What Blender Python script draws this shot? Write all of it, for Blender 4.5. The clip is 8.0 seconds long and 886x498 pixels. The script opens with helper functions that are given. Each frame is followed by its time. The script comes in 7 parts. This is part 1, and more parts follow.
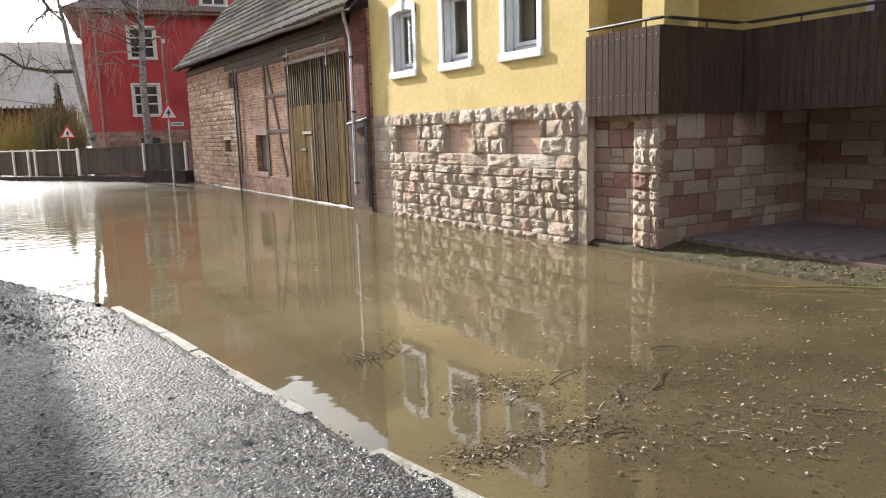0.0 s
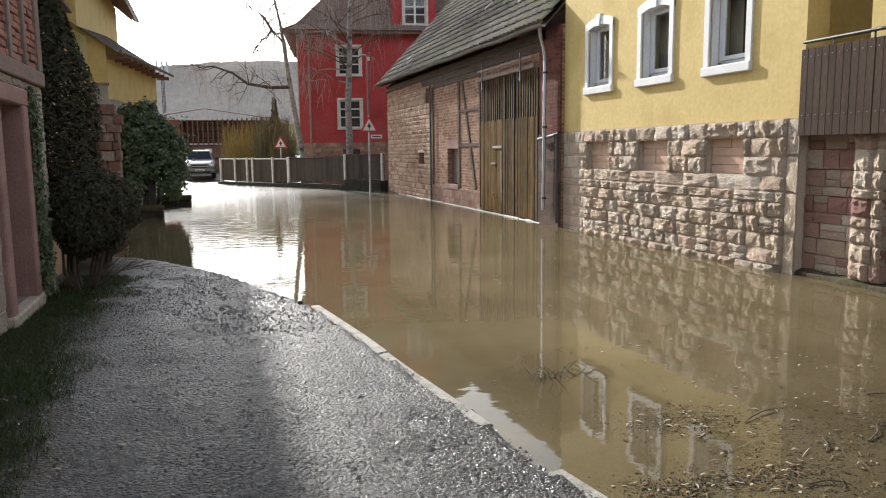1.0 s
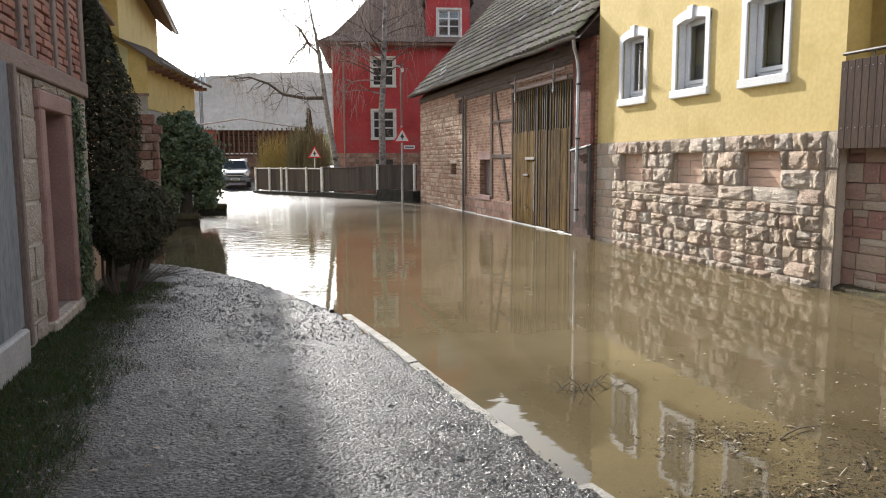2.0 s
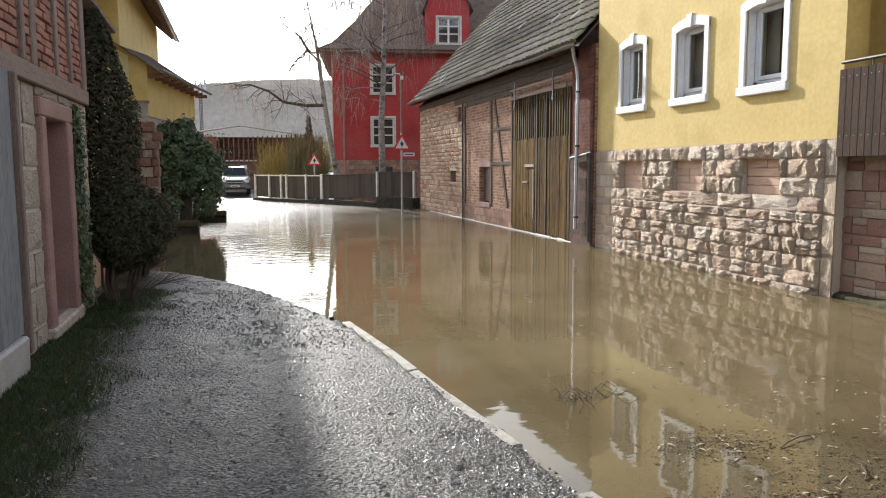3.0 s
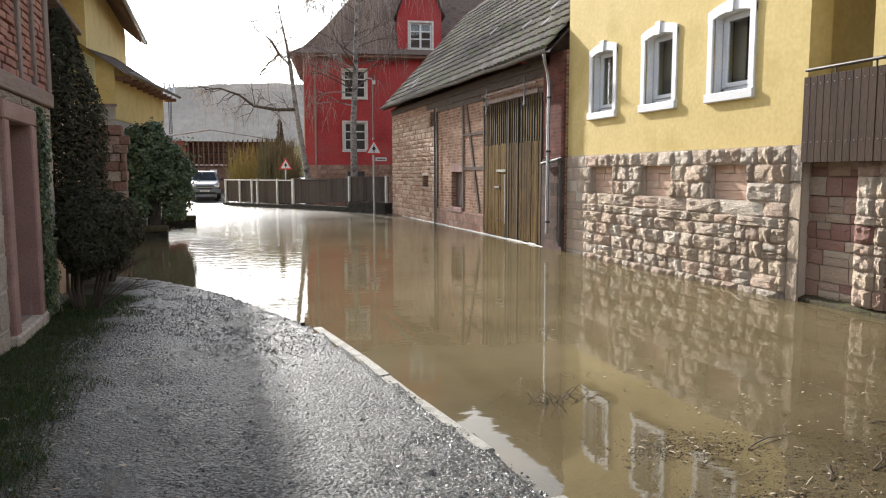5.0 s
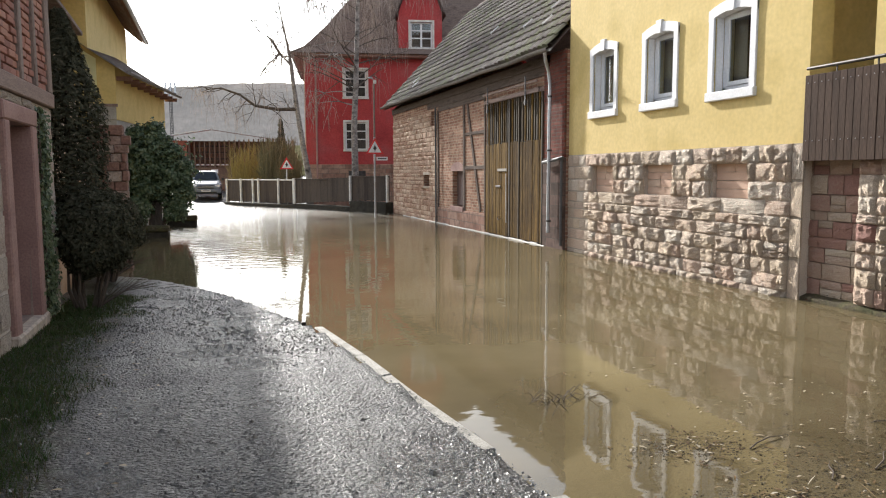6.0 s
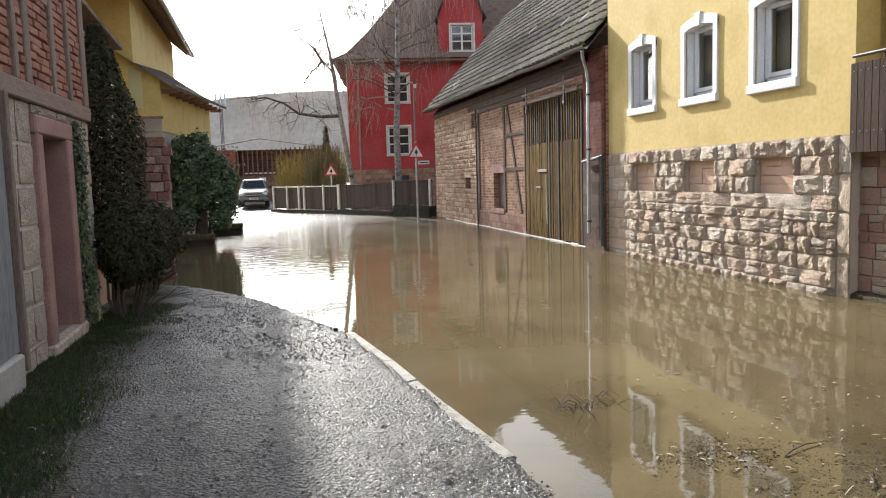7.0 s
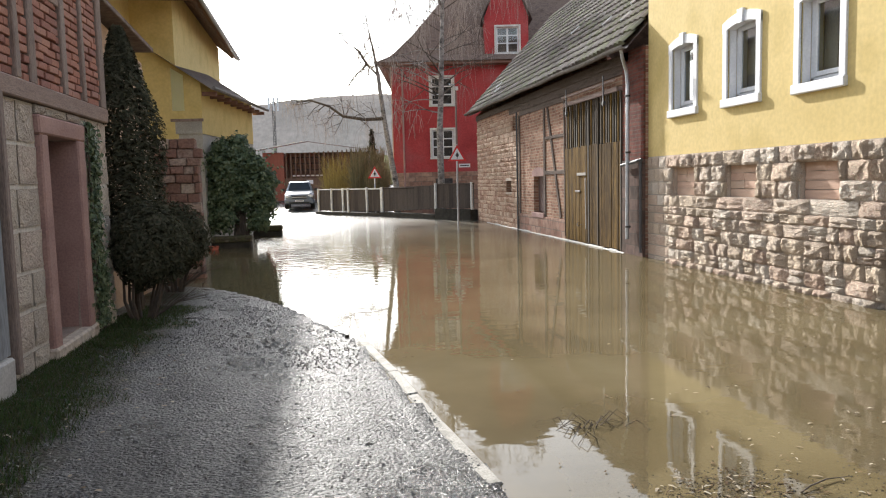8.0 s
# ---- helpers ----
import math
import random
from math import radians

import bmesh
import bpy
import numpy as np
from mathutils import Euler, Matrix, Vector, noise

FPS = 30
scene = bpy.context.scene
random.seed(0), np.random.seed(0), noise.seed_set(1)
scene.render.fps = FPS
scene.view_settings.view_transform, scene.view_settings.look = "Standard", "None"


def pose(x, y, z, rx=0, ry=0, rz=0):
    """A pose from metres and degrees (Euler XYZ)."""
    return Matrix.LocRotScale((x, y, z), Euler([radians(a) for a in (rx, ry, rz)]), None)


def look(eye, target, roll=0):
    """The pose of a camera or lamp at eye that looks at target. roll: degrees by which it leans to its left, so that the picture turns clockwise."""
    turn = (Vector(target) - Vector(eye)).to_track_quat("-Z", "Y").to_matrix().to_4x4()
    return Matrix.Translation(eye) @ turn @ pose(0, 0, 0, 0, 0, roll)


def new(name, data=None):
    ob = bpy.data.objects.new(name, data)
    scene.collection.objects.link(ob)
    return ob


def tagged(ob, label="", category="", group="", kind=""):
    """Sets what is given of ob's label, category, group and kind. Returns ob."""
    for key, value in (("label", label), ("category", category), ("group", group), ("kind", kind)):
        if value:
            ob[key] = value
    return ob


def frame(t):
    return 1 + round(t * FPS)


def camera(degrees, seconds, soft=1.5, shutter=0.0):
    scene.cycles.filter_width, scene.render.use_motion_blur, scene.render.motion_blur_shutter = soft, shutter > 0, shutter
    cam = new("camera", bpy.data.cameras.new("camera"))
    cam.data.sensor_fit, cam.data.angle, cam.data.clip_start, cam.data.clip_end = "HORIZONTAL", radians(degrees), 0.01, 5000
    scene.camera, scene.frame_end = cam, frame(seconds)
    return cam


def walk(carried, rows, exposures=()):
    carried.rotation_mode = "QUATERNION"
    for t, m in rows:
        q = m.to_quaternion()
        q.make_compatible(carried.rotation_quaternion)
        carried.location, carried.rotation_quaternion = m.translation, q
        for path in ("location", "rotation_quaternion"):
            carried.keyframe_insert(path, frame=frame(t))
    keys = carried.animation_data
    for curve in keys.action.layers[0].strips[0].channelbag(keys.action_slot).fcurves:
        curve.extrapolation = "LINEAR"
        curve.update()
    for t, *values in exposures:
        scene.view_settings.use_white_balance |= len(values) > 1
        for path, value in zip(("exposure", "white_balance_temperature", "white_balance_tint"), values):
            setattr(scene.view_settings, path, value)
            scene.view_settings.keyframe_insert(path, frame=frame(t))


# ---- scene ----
cam = camera(62.0, 8.0, soft=1.1)
PATH = [
    (0, (1.54, 0.132, 1.708), (2.578, 1.813, 1.395), -1.7),
    (0.5, (1.524, 0.164, 1.708), (2.308, 1.979, 1.403), -1.1),
    (1, (1.503, 0.169, 1.713), (2.1, 2.059, 1.449), -0.6),
    (1.5, (1.499, 0.159, 1.712), (2.019, 2.075, 1.467), -0.3),
    (3, (1.493, 0.15, 1.72), (2.012, 2.069, 1.504), -0.2),
    (3.5, (1.497, 0.155, 1.719), (2.042, 2.068, 1.512), -0.3),
    (4, (1.501, 0.16, 1.715), (2.075, 2.065, 1.513), -0.1),
    (4.5, (1.497, 0.153, 1.718), (2.088, 2.053, 1.516), -0.0),
    (6, (1.505, 0.16, 1.719), (2.093, 2.061, 1.514), -0.2),
    (6.5, (1.517, 0.171, 1.716), (2.087, 2.077, 1.511), -0.4),
    (7, (1.729, 0.193, 1.711), (2.19, 2.129, 1.516), -1.7),
    (7.5, (1.975, 0.281, 1.696), (2.334, 2.239, 1.507), -1.5),
    (8, (2.168, 0.416, 1.7), (2.497, 2.381, 1.517), -1.4),
]
walk(cam, [(t, look(eye, target, roll)) for t, eye, target, roll in PATH], [(0.0, 1.16), (0.5, 0.85), (1.0, 0.78), (1.5, 0.93), (3.0, 0.96), (6.5, 0.97), (8.0, 1.06)])

# ---- light ----
SUN_WAY = Vector((-0.20, 1.0, 0.50)).normalized()
world = bpy.data.worlds.new("sky")
world.use_nodes = True
scene.world = world
nt = world.node_tree
sky = nt.nodes.new("ShaderNodeTexSky")
sky.sky_type = "NISHITA"
sky.sun_disc = False
sky.sun_elevation = math.asin(SUN_WAY.z)
sky.sun_rotation = math.atan2(SUN_WAY.x, SUN_WAY.y)
sky.dust_density = 1.0
sky.air_density = 1.1
sky.ozone_density = 2.0
# a thin, broken veil of high cloud over the whole sky
geo = nt.nodes.new("ShaderNodeTexCoord")
veil = nt.nodes.new("ShaderNodeTexNoise")
veil.inputs["Scale"].default_value = 2.3
veil.inputs["Detail"].default_value = 7
veil.inputs["Roughness"].default_value = 0.6
nt.links.new(geo.outputs["Generated"], veil.inputs["Vector"])
thin = nt.nodes.new("ShaderNodeMapRange")
thin.inputs["From Min"].default_value = 0.40
thin.inputs["From Max"].default_value = 0.62
thin.inputs["To Min"].default_value = 0.35
thin.inputs["To Max"].default_value = 0.95
nt.links.new(veil.outputs["Fac"], thin.inputs["Value"])
grey = nt.nodes.new("ShaderNodeRGBToBW")
nt.links.new(sky.outputs[0], grey.inputs[0])
gain = nt.nodes.new("ShaderNodeMath")
gain.operation = "MULTIPLY"
gain.inputs[1].default_value = 1.3
nt.links.new(grey.outputs[0], gain.inputs[0])
blend = nt.nodes.new("ShaderNodeMix")
blend.data_type = "RGBA"
nt.links.new(thin.outputs[0], blend.inputs[0])
nt.links.new(sky.outputs[0], blend.inputs[6])
nt.links.new(gain.outputs[0], blend.inputs[7])
nt.links.new(blend.outputs[2], nt.nodes["Background"].inputs[0])
nt.nodes["Background"].inputs[1].default_value = 0.215
lamp = bpy.data.lights.new("sun", "SUN")
lamp.energy = 4.9
lamp.angle = radians(1.3)
lamp.color = (1.0, 0.965, 0.91)
sun = new("sun", lamp)
sun.matrix_world = look(SUN_WAY * 60, (0, 0, 0))


# ---- materials ----
def ramp_node(nt, cols, lo=0.25, hi=0.75):
    r = nt.nodes.new("ShaderNodeValToRGB")
    els = r.color_ramp.elements
    n = len(cols)
    for k, c in enumerate(cols):
        p = lo + (hi - lo) * k / max(1, n - 1)
        e = els[k] if k < 2 else els.new(p)
        e.position = p
        e.color = (*c, 1)
    return r


def mathn(nt, op, a, b=None):
    m = nt.nodes.new("ShaderNodeMath")
    m.operation = op
    for k, v in enumerate((a, b)):
        if v is None:
            continue
        if isinstance(v, (int, float)):
            m.inputs[k].default_value = v
        else:
            nt.links.new(v, m.inputs[k])
    return m.outputs[0]


def mat(name, cols, rough=0.8, scale=3.0, fine=45.0, bump=0.4, dist=0.01, metal=0.0, rnd="", mix=0.5, grime=0.3, stretch=(1, 1, 1), spec=0.5, transl=0.0):
    """Two scales of noise in colour and relief; rnd: 'object' or 'island' varies whole pieces."""
    m = bpy.data.materials.new(name)
    m.use_nodes = True
    nt = m.node_tree
    b = nt.nodes["Principled BSDF"]
    tc = nt.nodes.new("ShaderNodeTexCoord")
    mp = nt.nodes.new("ShaderNodeMapping")
    mp.inputs["Scale"].default_value = stretch
    nt.links.new(tc.outputs["Object"], mp.inputs[0])
    big = nt.nodes.new("ShaderNodeTexNoise")
    big.inputs["Scale"].default_value = scale
    big.inputs["Detail"].default_value = 6
    small = nt.nodes.new("ShaderNodeTexNoise")
    small.inputs["Scale"].default_value = fine
    small.inputs["Detail"].default_value = 5
    for t in (big, small):
        nt.links.new(mp.outputs[0], t.inputs["Vector"])
    fac = big.outputs["Fac"]
    if rnd:
        if rnd == "object":
            src = nt.nodes.new("ShaderNodeObjectInfo").outputs["Random"]
        else:
            src = nt.nodes.new("ShaderNodeNewGeometry").outputs["Random Per Island"]
        fac = mathn(nt, "ADD", mathn(nt, "MULTIPLY", fac, 1 - mix), mathn(nt, "MULTIPLY", src, mix))
    r = ramp_node(nt, cols, 0.15 if rnd else 0.3, 0.85 if rnd else 0.7)
    nt.links.new(fac, r.inputs[0])
    g = nt.nodes.new("ShaderNodeMix")
    g.data_type = "RGBA"
    g.blend_type = "MULTIPLY"
    g.inputs[0].default_value = grime
    nt.links.new(r.outputs[0], g.inputs[6])
    r2 = ramp_node(nt, [(0.25, 0.25, 0.25), (1.25, 1.25, 1.25)], 0.3, 0.65)
    nt.links.new(small.outputs["Fac"], r2.inputs[0])
    nt.links.new(r2.outputs[0], g.inputs[7])
    nt.links.new(g.outputs[2], b.inputs["Base Color"])
    b.inputs["Roughness"].default_value = rough
    b.inputs["Metallic"].default_value = metal
    b.inputs["Specular IOR Level"].default_value = spec
    bp = nt.nodes.new("ShaderNodeBump")
    bp.inputs["Strength"].default_value = bump
    bp.inputs["Distance"].default_value = dist
    hsum = mathn(nt, "ADD", mathn(nt, "MULTIPLY", big.outputs["Fac"], 0.6), mathn(nt, "MULTIPLY", small.outputs["Fac"], 0.5))
    nt.links.new(hsum, bp.inputs["Height"])
    nt.links.new(bp.outputs[0], b.inputs["Normal"])
    if transl:
        tr = nt.nodes.new("ShaderNodeBsdfTranslucent")
        nt.links.new(g.outputs[2], tr.inputs[0])
        mx = nt.nodes.new("ShaderNodeMixShader")
        mx.inputs[0].default_value = transl
        nt.links.new(b.outputs[0], mx.inputs[1])
        nt.links.new(tr.outputs[0], mx.inputs[2])
        nt.links.new(mx.outputs[0], nt.nodes["Material Output"].inputs[0])
    return m


M = {}
M["plaster_yellow"] = mat("yellow plaster", [(0.565, 0.425, 0.150), (0.665, 0.51, 0.208), (0.615, 0.465, 0.176)], 0.9, 1.3, 14, 0.25, 0.008, grime=0.13)
# opaque pale paint in place of light shining through the panel
M["backlit_pale"] = mat("pale yellow panel", [(0.93, 0.90, 0.55), (0.95, 0.93, 0.62)], 0.5, 2, 30, 0.1, 0.004, grime=0.03)
M["plaster_ochre"] = mat("ochre plaster", [(0.40, 0.25, 0.15), (0.52, 0.36, 0.24), (0.47, 0.38, 0.29)], 0.9, 1.5, 40, 0.4, 0.01, grime=0.25)
M["plaster_red"] = mat("red plaster", [(0.34, 0.036, 0.038), (0.42, 0.050, 0.052), (0.40, 0.080, 0.078)], 0.85, 0.8, 14, 0.3, 0.008, grime=0.3)
M["plaster_grey"] = mat("grey render", [(0.34, 0.31, 0.27), (0.45, 0.42, 0.37)], 0.9, 2, 40, 0.3, 0.006)
M["rust_stone"] = mat("rusticated sandstone", [(0.54, 0.37, 0.28), (0.78, 0.66, 0.53), (0.66, 0.46, 0.345), (0.85, 0.76, 0.64), (0.58, 0.45, 0.345), (0.78, 0.64, 0.48), (0.64, 0.43, 0.325)], 0.92, 9, 30, 1.0, 0.07, rnd="object", mix=0.62, grime=0.45)
M["slab_stone"] = mat("smooth pink sandstone", [(0.56, 0.37, 0.28), (0.64, 0.44, 0.33), (0.60, 0.46, 0.35)], 0.9, 4, 60, 0.4, 0.008, rnd="object", mix=0.5, grime=0.2)
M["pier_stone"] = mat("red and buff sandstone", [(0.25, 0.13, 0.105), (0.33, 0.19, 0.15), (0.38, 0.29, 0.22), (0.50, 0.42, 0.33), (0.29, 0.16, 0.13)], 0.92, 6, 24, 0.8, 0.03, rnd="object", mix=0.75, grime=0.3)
M["rubble"] = mat("rubble sandstone", [(0.37, 0.225, 0.155), (0.52, 0.345, 0.245), (0.58, 0.44, 0.325), (0.44, 0.275, 0.19)], 0.92, 5, 18, 0.9, 0.03, rnd="object", mix=0.7, grime=0.35)
M["mortar"] = mat("lime mortar", [(0.44, 0.37, 0.30), (0.54, 0.46, 0.38)], 0.95, 4, 60, 0.6, 0.01)
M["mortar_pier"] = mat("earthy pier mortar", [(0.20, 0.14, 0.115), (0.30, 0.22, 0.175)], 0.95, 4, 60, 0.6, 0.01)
M["mortar_brick"] = mat("grey brown brick mortar", [(0.24, 0.18, 0.15), (0.36, 0.28, 0.24)], 0.95, 4, 60, 0.6, 0.01)
M["mortar_pale"] = mat("pale smeared lime mortar", [(0.50, 0.46, 0.41), (0.66, 0.61, 0.55)], 0.95, 6, 40, 0.6, 0.01)
M["old_zinc"] = mat("dull weathered zinc", [(0.13, 0.115, 0.105), (0.22, 0.20, 0.185)], 0.65, 5, 40, 0.2, 0.003, metal=0.3, grime=0.3)
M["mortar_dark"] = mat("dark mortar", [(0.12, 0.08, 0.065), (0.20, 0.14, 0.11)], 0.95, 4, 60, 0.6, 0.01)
M["ashlar"] = mat("grey buff ashlar", [(0.42, 0.35, 0.295), (0.55, 0.475, 0.39), (0.49, 0.40, 0.335), (0.60, 0.53, 0.43)], 0.9, 3, 14, 1.0, 0.06, rnd="object", mix=0.55, grime=0.4)
M["brick"] = mat("old red brick", [(0.25, 0.11, 0.085), (0.36, 0.155, 0.11), (0.42, 0.21, 0.15), (0.31, 0.16, 0.13)], 0.9, 8, 60, 0.6, 0.008, rnd="object", mix=0.7, grime=0.35)
M["red_frame"] = mat("red sandstone frame", [(0.30, 0.175, 0.155), (0.40, 0.25, 0.215)], 0.9, 3, 50, 0.4, 0.008, grime=0.3)
M["timber"] = mat("weathered oak timber", [(0.16, 0.115, 0.095), (0.27, 0.205, 0.175), (0.21, 0.155, 0.13)], 0.9, 2, 30, 0.6, 0.01, stretch=(6, 6, 0.8), grime=0.5)
M["timber_h"] = mat("weathered oak beam", [(0.19, 0.13, 0.11), (0.31, 0.225, 0.19), (0.25, 0.175, 0.15)], 0.9, 2, 30, 0.6, 0.01, stretch=(6, 0.8, 6), grime=0.45)
M["timber_dark"] = mat("dark stained barn boarding", [(0.075, 0.055, 0.045), (0.15, 0.115, 0.095), (0.11, 0.08, 0.066)], 0.9, 2, 24, 0.6, 0.01, stretch=(6, 0.8, 6), grime=0.5, spec=0.12)
M["gate_wood"] = mat("brown gate boards", [(0.018, 0.010, 0.004), (0.185, 0.108, 0.026), (0.055, 0.031, 0.010), (0.25, 0.150, 0.040)], 0.85, 3, 18, 0.6, 0.01, rnd="object", mix=0.4, stretch=(5, 5, 0.6), grime=0.5, spec=0.08)
M["gate_dark"] = mat("black brown slats", [(0.035, 0.025, 0.016), (0.10, 0.07, 0.04)], 0.9, 2, 18, 0.5, 0.008, rnd="object", mix=0.5, stretch=(5, 5, 0.6), grime=0.5)
M["balcony_wood"] = mat("dark brown balcony boards", [(0.030, 0.021, 0.017), (0.090, 0.060, 0.046), (0.050, 0.035, 0.028)], 0.85, 2, 18, 0.6, 0.006, rnd="object", mix=0.25, stretch=(5, 5, 0.6), grime=0.6, spec=0.15)
M["blue_wood"] = mat("faded blue grey boards", [(0.16, 0.17, 0.19), (0.27, 0.28, 0.30), (0.19, 0.19, 0.20)], 0.85, 2, 18, 0.5, 0.008, rnd="object", mix=0.4, stretch=(5, 5, 0.6), grime=0.45)
M["fence_wood"] = mat("grey brown fence boards", [(0.045, 0.036, 0.031), (0.095, 0.076, 0.064), (0.065, 0.052, 0.045)], 0.9, 2, 18, 0.5, 0.006, rnd="object", mix=0.5, stretch=(4, 4, 0.6), grime=0.4, spec=0.15)
M["door_brown"] = mat("brown red door boards", [(0.13, 0.08, 0.07), (0.19, 0.125, 0.11)], 0.75, 2, 18, 0.4, 0.006, stretch=(5, 5, 0.6), grime=0.35)
M["tile"] = mat("mossy clay roof tiles", [(0.055, 0.046, 0.040), (0.17, 0.14, 0.12), (0.10, 0.078, 0.068), (0.13, 0.135, 0.065), (0.075, 0.06, 0.052), (0.22, 0.195, 0.17)], 0.85, 3, 40, 0.5, 0.01, rnd="object", mix=0.55, grime=0.4)
M["tile_rest"] = mat("clay roof tiles", [(0.055, 0.046, 0.040), (0.17, 0.14, 0.12), (0.10, 0.078, 0.068), (0.13, 0.135, 0.065), (0.075, 0.06, 0.052), (0.22, 0.195, 0.17)], 0.85, 3, 40, 0.5, 0.01, rnd="island", mix=0.55, grime=0.4)
M["tile_white"] = mat("bare pale tile", [(0.55, 0.55, 0.55), (0.7, 0.7, 0.7)], 0.7, 5, 40)
M["roof_brown"] = mat("brown roof tiles far", [(0.11, 0.075, 0.06), (0.18, 0.13, 0.105), (0.14, 0.10, 0.085)], 0.9, 2, 12, 0.8, 0.03, stretch=(1, 1, 3), grime=0.5)
M["soffit"] = mat("red brown soffit boards", [(0.20, 0.10, 0.075), (0.27, 0.145, 0.11)], 0.8, 2, 20, 0.3, 0.006, grime=0.25)
M["white"] = mat("white painted surround", [(0.66, 0.67, 0.69), (0.76, 0.76, 0.76)], 0.6, 3, 30, 0.2, 0.003, grime=0.12)
M["white_old"] = mat("old white paint", [(0.52, 0.50, 0.46), (0.72, 0.71, 0.68)], 0.7, 4, 40, 0.3, 0.004, grime=0.3)
M["zinc"] = mat("zinc sheet", [(0.38, 0.39, 0.41), (0.52, 0.53, 0.55)], 0.42, 5, 40, 0.1, 0.003, metal=0.8, grime=0.2)
M["iron"] = mat("dark iron", [(0.05, 0.045, 0.045), (0.10, 0.09, 0.085)], 0.55, 8, 60, 0.3, 0.003, metal=0.6, grime=0.3)
M["kerb"] = mat("worn concrete kerb", [(0.16, 0.15, 0.13), (0.34, 0.325, 0.29), (0.24, 0.225, 0.20)], 0.7, 4, 70, 0.7, 0.008, grime=0.5, spec=0.2)
M["moss_stone"] = mat("mossy concrete edge", [(0.040, 0.042, 0.016), (0.085, 0.075, 0.036), (0.060, 0.048, 0.030), (0.15, 0.125, 0.08)], 0.9, 7, 40, 1.0, 0.03, grime=0.65, spec=0.2)
M["paver"] = mat("grey purple paver", [(0.16, 0.13, 0.13), (0.23, 0.195, 0.195)], 0.85, 5, 60, 0.4, 0.006, rnd="object", mix=0.5, grime=0.3)
M["concrete"] = mat("pale concrete", [(0.40, 0.38, 0.36), (0.52, 0.50, 0.48)], 0.85, 3, 50, 0.4, 0.006, grime=0.3)
M["mudstone"] = mat("dark wet stone", [(0.022, 0.019, 0.014), (0.052, 0.045, 0.033)], 0.8, 5, 40, 0.7, 0.015, grime=0.4, spec=0.15)
M["leaf_dark"] = mat("dark conifer needles", [(0.044, 0.046, 0.033), (0.078, 0.082, 0.054), (0.12, 0.11, 0.078)], 0.9, 4, 40, 0, rnd="island", mix=0.6, grime=0.2, spec=0.08, transl=0.2)
M["leaf_ivy"] = mat("ivy leaves", [(0.045, 0.074, 0.036), (0.105, 0.15, 0.075), (0.20, 0.235, 0.13)], 0.42, 4, 40, 0, rnd="island", mix=0.7, grime=0.2, spec=0.4, transl=0.25)
M["bark"] = mat("dark bark", [(0.06, 0.045, 0.035), (0.12, 0.095, 0.075)], 0.95, 5, 30, 0.8, 0.015, stretch=(3, 3, 0.8))
M["birch"] = mat("birch bark", [(0.04, 0.035, 0.032), (0.20, 0.175, 0.16), (0.34, 0.31, 0.285), (0.11, 0.095, 0.085)], 0.85, 2.5, 12, 0.5, 0.01, stretch=(1, 1, 1.6), grime=0.5)
M["twig"] = mat("birch twigs", [(0.24, 0.19, 0.16), (0.48, 0.40, 0.35)], 0.9, 1, 10, 0, rnd="island", mix=0.7)
M["willow"] = mat("yellow willow rods", [(0.22, 0.17, 0.05), (0.36, 0.29, 0.10)], 0.85, 1, 10, 0, rnd="island", mix=0.7)
M["grass"] = mat("short winter grass", [(0.030, 0.064, 0.016), (0.058, 0.105, 0.030), (0.105, 0.082, 0.046), (0.046, 0.084, 0.024), (0.066, 0.072, 0.034)], 0.8, 3, 30, 0, rnd="island", mix=0.75, grime=0.1, spec=0.2, transl=0.3)
M["debris"] = mat("washed up plant litter", [(0.035, 0.022, 0.012), (0.09, 0.055, 0.028), (0.14, 0.09, 0.045), (0.10, 0.075, 0.035), (0.20, 0.14, 0.08), (0.36, 0.32, 0.25)], 0.9, 3, 30, 0, rnd="island", mix=0.85, grime=0.2, spec=0.15)
M["litter_pale"] = mat("pale dry leaf bits", [(0.10, 0.07, 0.04), (0.30, 0.23, 0.14), (0.48, 0.42, 0.33), (0.20, 0.12, 0.06)], 0.8, 3, 30, 0, rnd="island", mix=0.85, grime=0.2, spec=0.2)
M["brush"] = mat("brown brushwood", [(0.10, 0.095, 0.05), (0.20, 0.18, 0.10)], 0.9, 1, 10, 0, rnd="island", mix=0.7)
M["gravel"] = mat("wet grit stones", [(0.022, 0.022, 0.023), (0.065, 0.064, 0.061), (0.15, 0.145, 0.135)], 0.28, 3, 30, 0, rnd="island", mix=0.8, grime=0.1, spec=0.6)
M["red_paint"] = mat("red sign border", [(0.55, 0.02, 0.02), (0.6, 0.03, 0.03)], 0.5, 3, 30, 0, grime=0.05)
M["black_paint"] = mat("black sign symbol", [(0.02, 0.02, 0.02), (0.03, 0.03, 0.03)], 0.6, 3, 30, 0, grime=0.05)
M["clay_red"] = mat("red clay pot", [(0.45, 0.09, 0.05), (0.5, 0.12, 0.07)], 0.7, 5, 40)
M["foam"] = mat("pale waterline strip", [(0.62, 0.60, 0.56), (0.8, 0.78, 0.74)], 0.8, 6, 40, 0.5, 0.01)
M["car_paint"] = mat("silver blue car paint", [(0.12, 0.14, 0.17), (0.15, 0.17, 0.20)], 0.4, 2, 20, 0, metal=0.3, grime=0.05)
M["car_glass"] = mat("tinted car glass", [(0.015, 0.02, 0.025), (0.03, 0.04, 0.05)], 0.06, 2, 20, 0, grime=0.02, spec=0.6)
